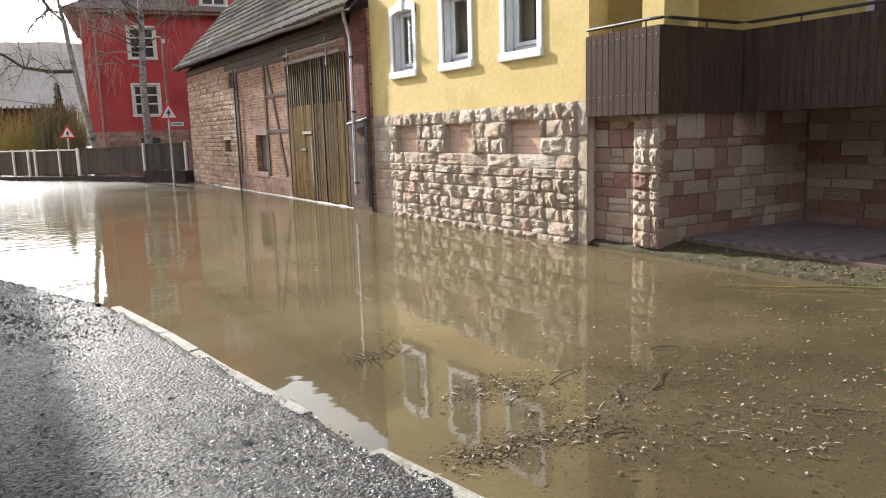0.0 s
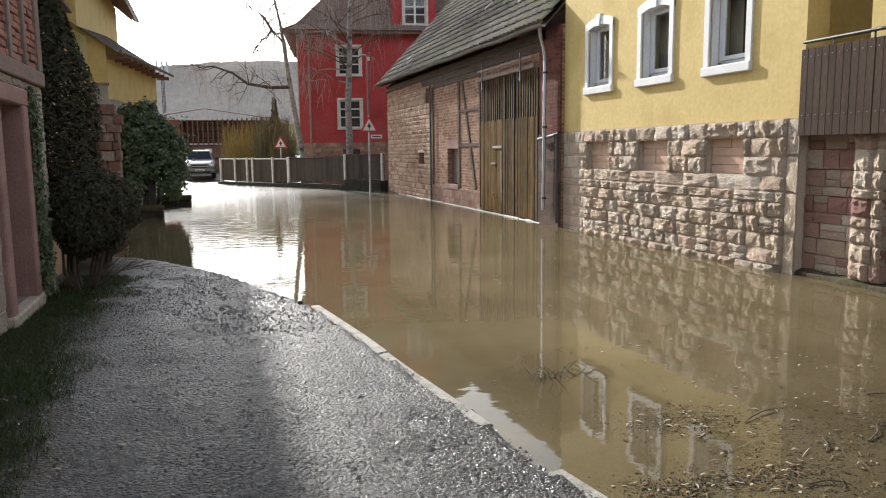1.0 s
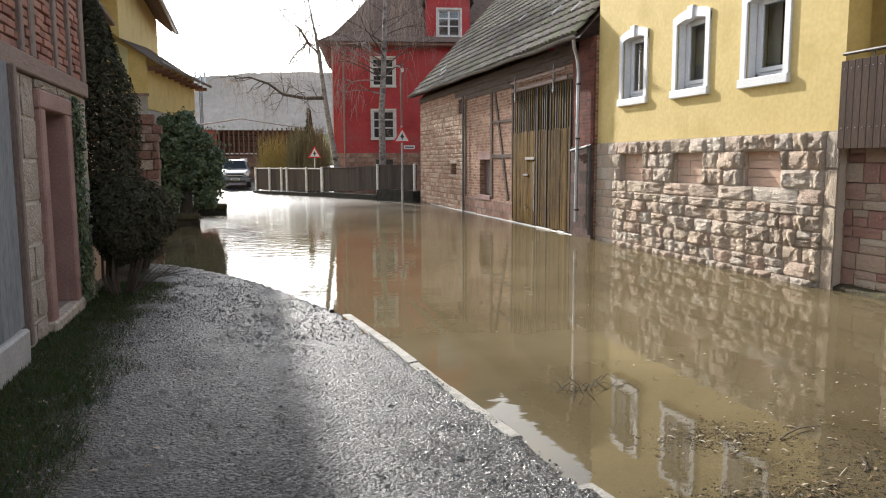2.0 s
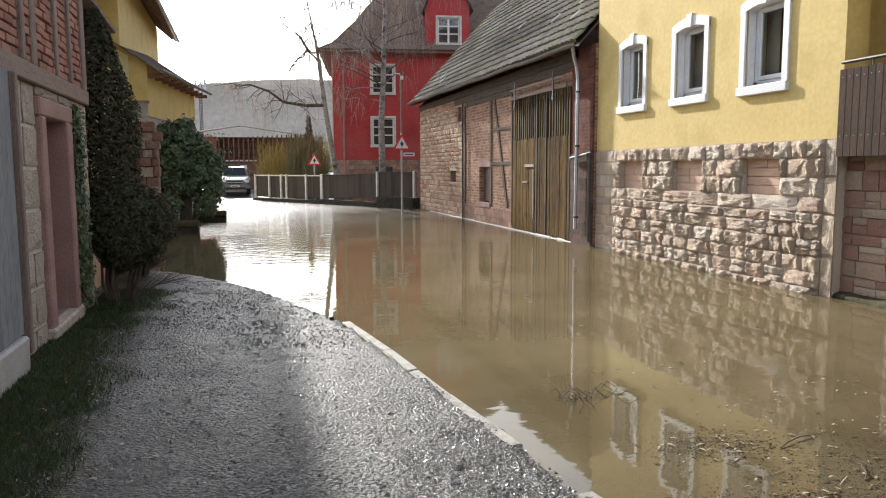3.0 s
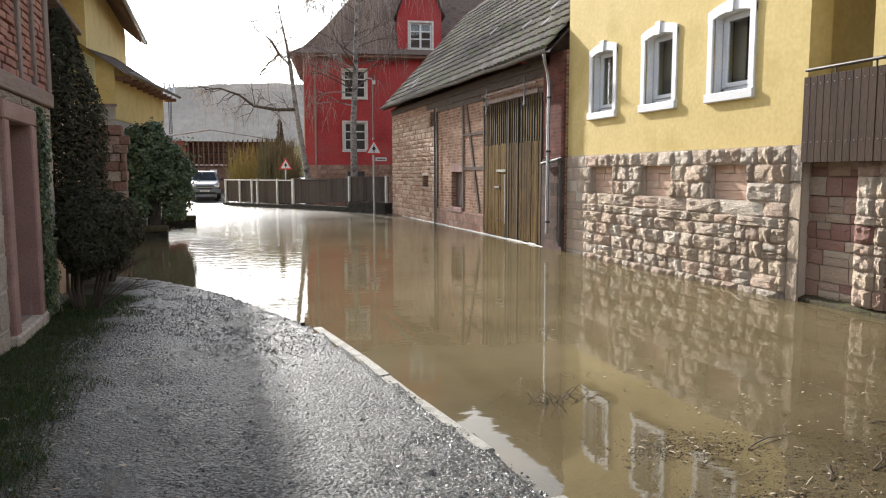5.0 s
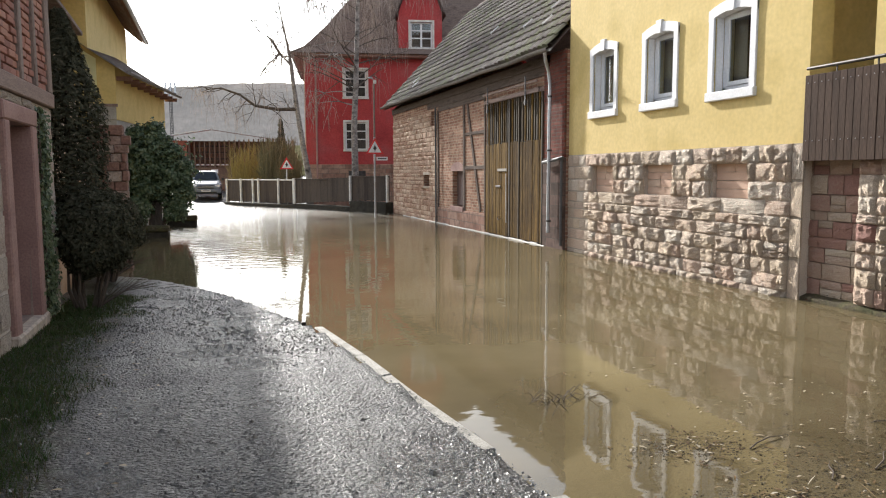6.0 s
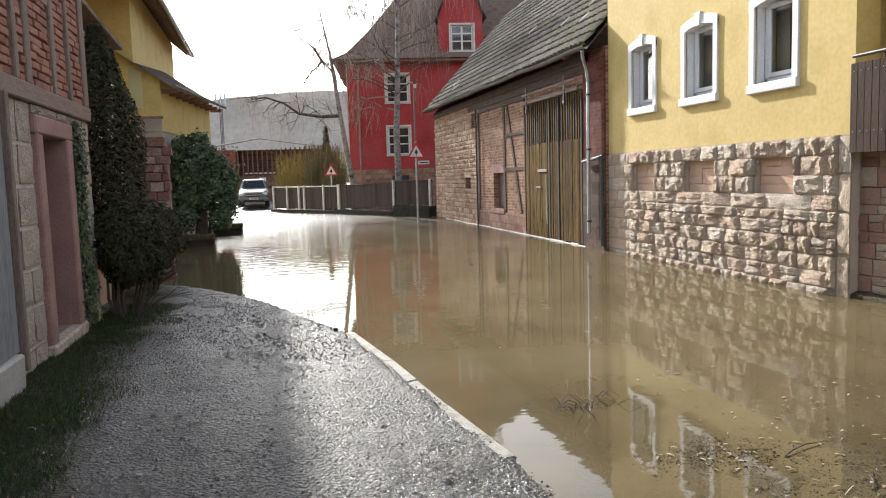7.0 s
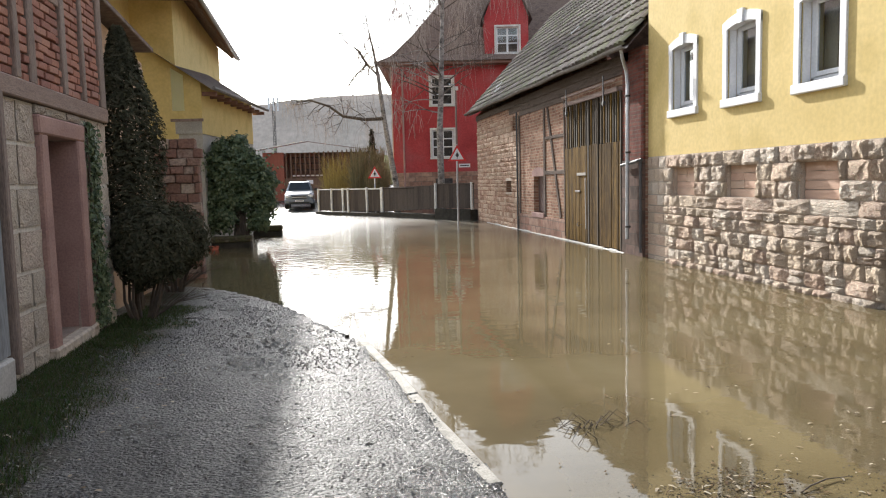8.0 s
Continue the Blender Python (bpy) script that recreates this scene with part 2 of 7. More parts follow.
M["rubber"] = mat("tyre rubber", [(0.02, 0.02, 0.02), (0.035, 0.035, 0.035)], 0.8, 5, 40)
M["lamp_glass"] = mat("headlight lens", [(0.7, 0.7, 0.7), (0.8, 0.8, 0.8)], 0.1, 5, 40, 0)
M["shed_wood"] = mat("brown shed boards", [(0.11, 0.07, 0.05), (0.18, 0.12, 0.085)], 0.9, 2, 16, 0.5, 0.01, stretch=(3, 3, 0.6), grime=0.4)
M["shed_red"] = mat("dull red shed boards", [(0.19, 0.06, 0.04), (0.25, 0.085, 0.055)], 0.9, 2, 16, 0.5, 0.01, stretch=(3, 3, 0.6), grime=0.3)
M["pipe_dark"] = mat("dark grey painted pipe", [(0.06, 0.058, 0.06), (0.10, 0.098, 0.10)], 0.6, 6, 40, 0.2, 0.003, grime=0.3)
M["rubble_brick"] = mat("dark red rubble and brick", [(0.16, 0.085, 0.065), (0.25, 0.14, 0.105), (0.20, 0.105, 0.08), (0.40, 0.32, 0.26)], 0.92, 6, 24, 0.8, 0.03, rnd="object", mix=0.75, grime=0.4)
# near-black colour that paints the shade of interiors
M["room_shade"] = mat("painted interior shade", [(0.03, 0.028, 0.026), (0.05, 0.046, 0.042)], 0.9)


def brick_mat(name, c1, c2, mortar, bw, bh):
    """Courses of small brick for far walls (face normal along x)."""
    m = bpy.data.materials.new(name)
    m.use_nodes = True
    nt = m.node_tree
    b = nt.nodes["Principled BSDF"]
    tc = nt.nodes.new("ShaderNodeTexCoord")
    sp = nt.nodes.new("ShaderNodeSeparateXYZ")
    cb = nt.nodes.new("ShaderNodeCombineXYZ")
    nt.links.new(tc.outputs["Object"], sp.inputs[0])
    ns = nt.nodes.new("ShaderNodeTexNoise")
    ns.inputs["Scale"].default_value = 2.2
    nt.links.new(tc.outputs["Object"], ns.inputs["Vector"])
    wob = mathn(nt, "MULTIPLY", ns.outputs["Fac"], 0.06)
    nt.links.new(mathn(nt, "ADD", sp.outputs[1], sp.outputs[0]), cb.inputs[0])
    nt.links.new(mathn(nt, "ADD", sp.outputs[2], wob), cb.inputs[1])
    bt = nt.nodes.new("ShaderNodeTexBrick")
    bt.inputs["Scale"].default_value = 1.0
    bt.inputs["Brick Width"].default_value = bw
    bt.inputs["Row Height"].default_value = bh
    bt.inputs["Mortar Size"].default_value = 0.013
    bt.inputs["Color1"].default_value = (*c1, 1)
    bt.inputs["Color2"].default_value = (*c2, 1)
    bt.inputs["Mortar"].default_value = (*mortar, 1)
    nt.links.new(cb.outputs[0], bt.inputs["Vector"])
    n2 = nt.nodes.new("ShaderNodeTexNoise")
    n2.inputs["Scale"].default_value = 5
    n2.inputs["Detail"].default_value = 8
    nt.links.new(tc.outputs["Object"], n2.inputs["Vector"])
    r2 = ramp_node(nt, [(0.45, 0.45, 0.45), (1.3, 1.25, 1.2)], 0.3, 0.7)
    nt.links.new(n2.outputs["Fac"], r2.inputs[0])
    g = nt.nodes.new("ShaderNodeMix")
    g.data_type, g.blend_type = "RGBA", "MULTIPLY"
    g.inputs[0].default_value = 0.6
    nt.links.new(bt.outputs["Color"], g.inputs[6])
    nt.links.new(r2.outputs[0], g.inputs[7])
    nt.links.new(g.outputs[2], b.inputs["Base Color"])
    b.inputs["Roughness"].default_value = 0.92
    b.inputs["Specular IOR Level"].default_value = 0.12
    bp = nt.nodes.new("ShaderNodeBump")
    bp.inputs["Strength"].default_value = 0.8
    bp.inputs["Distance"].default_value = 0.015
    nt.links.new(mathn(nt, "ADD", mathn(nt, "MULTIPLY", bt.outputs["Fac"], -1.0), n2.outputs["Fac"]), bp.inputs["Height"])
    nt.links.new(bp.outputs[0], b.inputs["Normal"])
    return m


M["barn_brick"] = brick_mat("barn brickwork", (0.26, 0.125, 0.083), (0.43, 0.26, 0.18), (0.43, 0.33, 0.25), 0.27, 0.09)
M["barn_brick_dark"] = brick_mat("dark red brickwork", (0.13, 0.038, 0.028), (0.20, 0.065, 0.048), (0.13, 0.08, 0.065), 0.26, 0.08)
M["pier_base"] = brick_mat("dark pier courses", (0.085, 0.06, 0.05), (0.15, 0.10, 0.085), (0.09, 0.07, 0.06), 0.5, 0.25)
M["base_brick"] = brick_mat("stone base courses", (0.30, 0.17, 0.13), (0.40, 0.27, 0.21), (0.24, 0.18, 0.15), 0.5, 0.25)


def glass_mat():
    m = bpy.data.materials.new("window glass")
    m.use_nodes = True
    b = m.node_tree.nodes["Principled BSDF"]
    b.inputs["Base Color"].default_value = (0.85, 0.9, 0.9, 1)
    b.inputs["Roughness"].default_value = 0.02
    b.inputs["Transmission Weight"].default_value = 1.0
    b.inputs["IOR"].default_value = 1.45
    return m


M["glass"] = glass_mat()


def water_mat():
    """Silty flood water: clear where it is a few centimetres deep, opaque brown where it is deep; ripples as relief."""
    m = bpy.data.materials.new("flood water")
    m.use_nodes = True
    nt = m.node_tree
    nt.nodes.remove(nt.nodes["Principled BSDF"])
    tc = nt.nodes.new("ShaderNodeTexCoord")
    sp = nt.nodes.new("ShaderNodeSeparateXYZ")
    nt.links.new(tc.outputs["Object"], sp.inputs[0])
    silt = nt.nodes.new("ShaderNodeTexNoise")
    silt.inputs["Scale"].default_value = 0.7
    silt.inputs["Detail"].default_value = 5
    nt.links.new(tc.outputs["Object"], silt.inputs["Vector"])
    deep = nt.nodes.new("ShaderNodeMapRange")
    deep.inputs["From Min"].default_value = 2.4
    deep.inputs["From Max"].default_value = 6.4
    deep.inputs["To Min"].default_value = 0.50
    deep.inputs["To Max"].default_value = 0.97
    gut = nt.nodes.new("ShaderNodeMapRange")
    gut.inputs["From Min"].default_value = 4.4
    gut.inputs["From Max"].default_value = 3.2
    gut.inputs["To Max"].default_value = 1.7
    nt.links.new(sp.outputs[0], gut.inputs["Value"])
    yy = mathn(nt, "ADD", mathn(nt, "ADD", sp.outputs[1], mathn(nt, "MULTIPLY", silt.outputs["Fac"], 1.6)), mathn(nt, "ADD", gut.outputs[0], -0.8))
    nt.links.new(yy, deep.inputs["Value"])
    col = ramp_node(nt, [(0.110, 0.087, 0.048), (0.142, 0.112, 0.062), (0.170, 0.138, 0.079)], 0.3, 0.7)
    nt.links.new(silt.outputs["Fac"], col.inputs[0])
    dif = nt.nodes.new("ShaderNodeBsdfDiffuse")
    nt.links.new(col.outputs[0], dif.inputs[0])
    tr = nt.nodes.new("ShaderNodeBsdfTransparent")
    tr.inputs[0].default_value = (0.95, 0.90, 0.80, 1)
    body = nt.nodes.new("ShaderNodeMixShader")
    nt.links.new(deep.outputs[0], body.inputs[0])
    nt.links.new(tr.outputs[0], body.inputs[1])
    nt.links.new(dif.outputs[0], body.inputs[2])
    mp = nt.nodes.new("ShaderNodeMapping")
    mp.inputs["Scale"].default_value = (1.0, 1.7, 1.0)
    nt.links.new(tc.outputs["Object"], mp.inputs[0])
    rip = nt.nodes.new("ShaderNodeTexNoise")
    rip.inputs["Scale"].default_value = 2.6
    rip.inputs["Detail"].default_value = 2.5
    nt.links.new(mp.outputs[0], rip.inputs["Vector"])
    calm = nt.nodes.new("ShaderNodeTexNoise")
    calm.inputs["Scale"].default_value = 0.22
    nt.links.new(tc.outputs["Object"], calm.inputs["Vector"])
    far = nt.nodes.new("ShaderNodeMapRange")
    far.inputs["From Min"].default_value = 9.0
    far.inputs["From Max"].default_value = 24.0
    far.inputs["To Min"].default_value = 0.5
    far.inputs["To Max"].default_value = 3.6
    nt.links.new(sp.outputs[1], far.inputs["Value"])
    bp = nt.nodes.new("ShaderNodeBump")
    bp.inputs["Strength"].default_value = 0.5
    bp.inputs["Distance"].default_value = 0.011
    nt.links.new(mathn(nt, "MULTIPLY", rip.outputs["Fac"], mathn(nt, "MULTIPLY", calm.outputs["Fac"], far.outputs[0])), bp.inputs["Height"])
    gl = nt.nodes.new("ShaderNodeBsdfGlossy")
    ruff = nt.nodes.new("ShaderNodeMapRange")
    ruff.inputs["From Min"].default_value = 13.0
    ruff.inputs["From Max"].default_value = 34.0
    ruff.inputs["To Min"].default_value = 0.028
    ruff.inputs["To Max"].default_value = 0.24
    nt.links.new(sp.outputs[1], ruff.inputs["Value"])
    nt.links.new(ruff.outputs[0], gl.inputs["Roughness"])
    nt.links.new(bp.outputs[0], gl.inputs["Normal"])
    fr = nt.nodes.new("ShaderNodeFresnel")
    fr.inputs["IOR"].default_value = 1.40
    nt.links.new(bp.outputs[0], fr.inputs["Normal"])
    mx = nt.nodes.new("ShaderNodeMixShader")
    nt.links.new(fr.outputs[0], mx.inputs[0])
    nt.links.new(body.outputs[0], mx.inputs[1])
    nt.links.new(gl.outputs[0], mx.inputs[2])
    nt.links.new(mx.outputs[0], nt.nodes["Material Output"].inputs[0])
    return m


M["water"] = water_mat()


def lump_col(nt, tc):
    n = nt.nodes.new("ShaderNodeTexNoise")
    n.inputs["Scale"].default_value = 6
    n.inputs["Detail"].default_value = 6
    nt.links.new(tc.outputs["Object"], n.inputs["Vector"])
    return n.outputs["Fac"]


def ground_mat():
    """Gritty wet tarmac, with puddle-dark patches and grains standing up."""
    m = mat("wet gritty tarmac", [(0.017, 0.017, 0.019), (0.048, 0.048, 0.049), (0.030, 0.030, 0.032)], 0.6, 1.6, 60, 0.9, 0.015, grime=0.7, spec=0.20)
    nt = m.node_tree
    b = nt.nodes["Principled BSDF"]
    tc = nt.nodes.new("ShaderNodeTexCoord")
    b.inputs["Coat Weight"].default_value = 0.30
    b.inputs["Coat Roughness"].default_value = 0.19
    b.inputs["Coat IOR"].default_value = 1.4
    old_col = b.inputs["Base Color"].links[0].from_socket
    cell = nt.nodes.new("ShaderNodeTexVoronoi")
    cell.inputs["Scale"].default_value = 55
    nt.links.new(tc.outputs["Object"], cell.inputs["Vector"])
    sep = nt.nodes.new("ShaderNodeSeparateColor")
    nt.links.new(cell.outputs["Color"], sep.inputs[0])
    spk = ramp_node(nt, [(0.3, 0.3, 0.3), (0.75, 0.75, 0.75), (1.15, 1.15, 1.12), (3.2, 3.15, 3.05)], 0.05, 0.97)
    nt.links.new(sep.outputs[0], spk.inputs[0])
    sm_ = nt.nodes.new("ShaderNodeMix")
    sm_.data_type, sm_.blend_type = "RGBA", "MULTIPLY"
    sm_.inputs[0].default_value = 0.85
    nt.links.new(old_col, sm_.inputs[6])
    nt.links.new(spk.outputs[0], sm_.inputs[7])
    sp = nt.nodes.new("ShaderNodeSeparateXYZ")
    nt.links.new(tc.outputs["Object"], sp.inputs[0])
    silt = nt.nodes.new("ShaderNodeMapRange")
    silt.inputs["From Min"].default_value = 0.006
    silt.inputs["From Max"].default_value = -0.03
    silt.inputs["To Max"].default_value = 0.8
    nt.links.new(sp.outputs[2], silt.inputs["Value"])
    sl_ = nt.nodes.new("ShaderNodeMix")
    sl_.data_type = "RGBA"
    nt.links.new(silt.outputs[0], sl_.inputs[0])
    nt.links.new(sm_.outputs[2], sl_.inputs[6])
    sl_.inputs[7].default_value = (0.25, 0.19, 0.115, 1)
    # dark soil and moss along the foot of the barn
    rag = nt.nodes.new("ShaderNodeTexNoise")
    rag.inputs["Scale"].default_value = 1.7
    rag.inputs["Detail"].default_value = 7
    nt.links.new(tc.outputs["Object"], rag.inputs["Vector"])
    across = mathn(nt, "ADD", mathn(nt, "ADD", sp.outputs[0], mathn(nt, "MULTIPLY", sp.outputs[1], 0.04)), mathn(nt, "MULTIPLY", rag.outputs["Fac"], -0.9))
    soil = nt.nodes.new("ShaderNodeMapRange")
    soil.inputs["From Min"].default_value = 0.48
    soil.inputs["From Max"].default_value = 0.30
    nt.links.new(across, soil.inputs["Value"])
    moss = ramp_node(nt, [(0.020, 0.026, 0.010), (0.036, 0.026, 0.016), (0.024, 0.036, 0.011)], 0.35, 0.65)
    nt.links.new(lump_col(nt, tc), moss.inputs[0])
    so_ = nt.nodes.new("ShaderNodeMix")
    so_.data_type = "RGBA"
    nt.links.new(soil.outputs[0], so_.inputs[0])
    nt.links.new(sl_.outputs[2], so_.inputs[6])
    nt.links.new(moss.outputs[0], so_.inputs[7])
    nt.links.new(so_.outputs[2], b.inputs["Base Color"])
    film = nt.nodes.new("ShaderNodeMapRange")
    film.inputs["To Min"].default_value = 0.19
    film.inputs["To Max"].default_value = 0.0
    nt.links.new(soil.outputs[0], film.inputs["Value"])
    nt.links.new(film.outputs[0], b.inputs["Coat Weight"])
    vo = nt.nodes.new("ShaderNodeTexVoronoi")
    vo.inputs["Scale"].default_value = 42
    nt.links.new(tc.outputs["Object"], vo.inputs["Vector"])
    wet = nt.nodes.new("ShaderNodeTexNoise")
    wet.inputs["Scale"].default_value = 0.9
    wet.inputs["Detail"].default_value = 6
    nt.links.new(tc.outputs["Object"], wet.inputs["Vector"])
    rr = nt.nodes.new("ShaderNodeMapRange")
    rr.inputs["From Min"].default_value = 0.35
    rr.inputs["From Max"].default_value = 0.65
    rr.inputs["To Min"].default_value = 0.22
    rr.inputs["To Max"].default_value = 0.50
    nt.links.new(wet.outputs["Fac"], rr.inputs["Value"])
    nt.links.new(rr.outputs[0], b.inputs["Roughness"])
    old = b.inputs["Normal"].links[0].from_node
    bp = nt.nodes.new("ShaderNodeBump")
    bp.inputs["Strength"].default_value = 1.0
    bp.inputs["Distance"].default_value = 0.014
    bp.invert = True
    nt.links.new(vo.outputs["Distance"], bp.inputs["Height"])
    nt.links.new(old.outputs[0], bp.inputs["Normal"])
    lump = nt.nodes.new("ShaderNodeTexNoise")
    lump.inputs["Scale"].default_value = 16
    lump.inputs["Detail"].default_value = 8
    lump.inputs["Roughness"].default_value = 0.72
    nt.links.new(tc.outputs["Object"], lump.inputs["Vector"])
    bp2 = nt.nodes.new("ShaderNodeBump")
    bp2.inputs["Strength"].default_value = 1.0
    bp2.inputs["Distance"].default_value = 0.019
    nt.links.new(lump.outputs["Fac"], bp2.inputs["Height"])
    nt.links.new(bp.outputs[0], bp2.inputs["Normal"])
    nt.links.new(bp2.outputs[0], b.inputs["Normal"])
    nt.links.new(bp2.outputs[0], b.inputs["Coat Normal"])
    return m


M["ground"] = ground_mat()


def hill_mat():
    """Bare winter woods on a far slope, a blue grey glow as painted haze."""
    m = mat("far winter woods with haze glow", [(0.055, 0.047, 0.042), (0.14, 0.115, 0.10), (0.085, 0.078, 0.065)], 1.0, 0.035, 0.30, 0, grime=0.45, stretch=(1, 1, 0.35), spec=0)
    b = m.node_tree.nodes["Principled BSDF"]
    nt = m.node_tree
    tc = nt.nodes.new("ShaderNodeTexCoord")
    mp = nt.nodes.new("ShaderNodeMapping")
    mp.inputs["Scale"].default_value = (1, 0.3, 0.16)
    nt.links.new(tc.outputs["Object"], mp.inputs[0])
    ns = nt.nodes.new("ShaderNodeTexNoise")
    ns.inputs["Scale"].default_value = 1.1
    ns.inputs["Detail"].default_value = 7
    ns.inputs["Roughness"].default_value = 0.65
    nt.links.new(mp.outputs[0], ns.inputs["Vector"])
    # emission ramp: the haze put in as a glow, streaked like trees
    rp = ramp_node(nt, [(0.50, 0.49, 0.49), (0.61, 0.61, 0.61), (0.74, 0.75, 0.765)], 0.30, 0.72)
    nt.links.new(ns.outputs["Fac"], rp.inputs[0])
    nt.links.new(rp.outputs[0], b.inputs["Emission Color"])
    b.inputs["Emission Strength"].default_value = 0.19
    return m


M["hill"] = hill_mat()
M["far_tree"] = mat("far bare trees", [(0.06, 0.05, 0.045), (0.12, 0.10, 0.09)], 1.0, 0.2, 1.0, 0, spec=0)
M["mud_grit"] = mat("dark wet grit", [(0.03, 0.025, 0.02), (0.07, 0.06, 0.047), (0.13, 0.11, 0.085)], 0.95, 3, 30, 0, rnd="island", mix=0.8, grime=0.1, spec=0.1)
M["meadow"] = mat("far pale meadow", [(0.085, 0.085, 0.045), (0.14, 0.13, 0.075)], 1.0, 0.1, 1.0, 0, spec=0)


# ---- mesh helpers ----
def link(name, bm, material, smooth=False):
    me = bpy.data.meshes.new(name)
    bm.normal_update()
    bm.to_mesh(me)
    bm.free()
    me.materials.append(material)
    if smooth:
        me.shade_smooth()
    return new(name, me)


def part(name, bm, material, parent, label="", smooth=False):
    ob = link(name, bm, material, smooth)
    ob.parent = parent
    ob.matrix_parent_inverse = parent.matrix_basis.inverted()
    if label:
        ob["label"] = label
    return ob


def solid(name, bm, material, label, category, kind="", group="", smooth=False):
    return tagged(link(name, bm, material, smooth), label, category, group, kind)


def thing(name, at, label, category, kind="", group=""):
    ob = tagged(new(name), label, category, group, kind)
    ob.empty_display_size = 0.2
    ob.matrix_basis = Matrix.Translation(at)
    return ob


def raw(name, verts, faces, material):
    me = bpy.data.meshes.new(name)
    me.from_pydata([tuple(v) for v in verts], [], faces)
    me.update()
    me.materials.append(material)
    return me


def box(bm, x0, x1, y0, y1, z0, z1, bev=0.0, frame3=None, jig=0.0):
    c = [(x, y, z) for x in (x0, x1) for y in (y0, y1) for z in (z0, z1)]
    vs = []
    for p in c:
        v = Vector(p)
        if jig:
            v += Vector((random.uniform(-jig, jig), random.uniform(-jig, jig), random.uniform(-jig, jig)))
        if frame3:
            v = frame3 @ v
        vs.append(bm.verts.new(v))
    fs = [bm.faces.new([vs[i] for i in q]) for q in ((0, 1, 3, 2), (4, 6, 7, 5), (0, 4, 5, 1), (2, 3, 7, 6), (0, 2, 6, 4), (1, 5, 7, 3))]
    if bev:
        es = list({e for f in fs for e in f.edges})
        bmesh.ops.bevel(bm, geom=es, offset=bev, segments=1, affect="EDGES")
    return vs


def boxed(x0, x1, y0, y1, z0, z1, bev=0.0, frame3=None, jig=0.0):
    bm = bmesh.new()
    box(bm, x0, x1, y0, y1, z0, z1, bev, frame3, jig)
    return bm


def quad(bm, *ps):
    return bm.faces.new([bm.verts.new(Vector(p)) for p in ps])


def tube(bm, pts, radii, sides=8, caps=True):
    """A round bar along points."""
    rings = []
    n = len(pts)
    for k, p in enumerate(pts):
        p = Vector(p)
        d = (Vector(pts[min(k + 1, n - 1)]) - Vector(pts[max(k - 1, 0)]))
        d = d.normalized() if d.length > 1e-9 else Vector((0, 0, 1))
        a = d.orthogonal().normalized() if abs(d.z) < 0.9 else d.cross(Vector((1, 0, 0))).normalized()
        b = d.cross(a)
        r = radii[k] if isinstance(radii, (list, tuple)) else radii
        rings.append([bm.verts.new(p + (a * math.cos(2 * math.pi * i / sides) + b * math.sin(2 * math.pi * i / sides)) * r) for i in range(sides)])
    for r0, r1 in zip(rings, rings[1:]):
        for i in range(sides):
            bm.faces.new((r0[i], r0[(i + 1) % sides], r1[(i + 1) % sides], r1[i]))
    if caps and sides > 2:
        bm.faces.new(list(reversed(rings[0])))
        bm.faces.new(rings[-1])


def wall_sheet(bm, m, length, z0, z1, thick, openings):
    """A wall with thickness and openings through it; m maps (along, depth, up) into the place."""
    us = sorted({0.0, length, *[o[0] for o in openings], *[o[1] for o in openings]})
    zs = sorted({z0, z1, *[o[2] for o in openings], *[o[3] for o in openings]})

    def is_open(u, z):
        return any(o[0] < u < o[1] and o[2] < z < o[3] for o in openings)
    for a, b in zip(us, us[1:]):
        for c, d in zip(zs, zs[1:]):
            if is_open((a + b) / 2, (c + d) / 2):
                continue
            quad(bm, m @ Vector((a, 0, c)), m @ Vector((b, 0, c)), m @ Vector((b, 0, d)), m @ Vector((a, 0, d)))
            quad(bm, m @ Vector((a, thick, d)), m @ Vector((b, thick, d)), m @ Vector((b, thick, c)), m @ Vector((a, thick, c)))
    for (a, b, c, d) in [(0, length, z0, z1), *openings]:
        for p, q in (((a, c), (b, c)), ((b, c), (b, d)), ((b, d), (a, d)), ((a, d), (a, c))):
            quad(bm, m @ Vector((p[0], 0, p[1])), m @ Vector((q[0], 0, q[1])), m @ Vector((q[0], thick, q[1])), m @ Vector((p[0], thick, p[1])))
    bmesh.ops.remove_doubles(bm, verts=bm.verts, dist=0.0005)


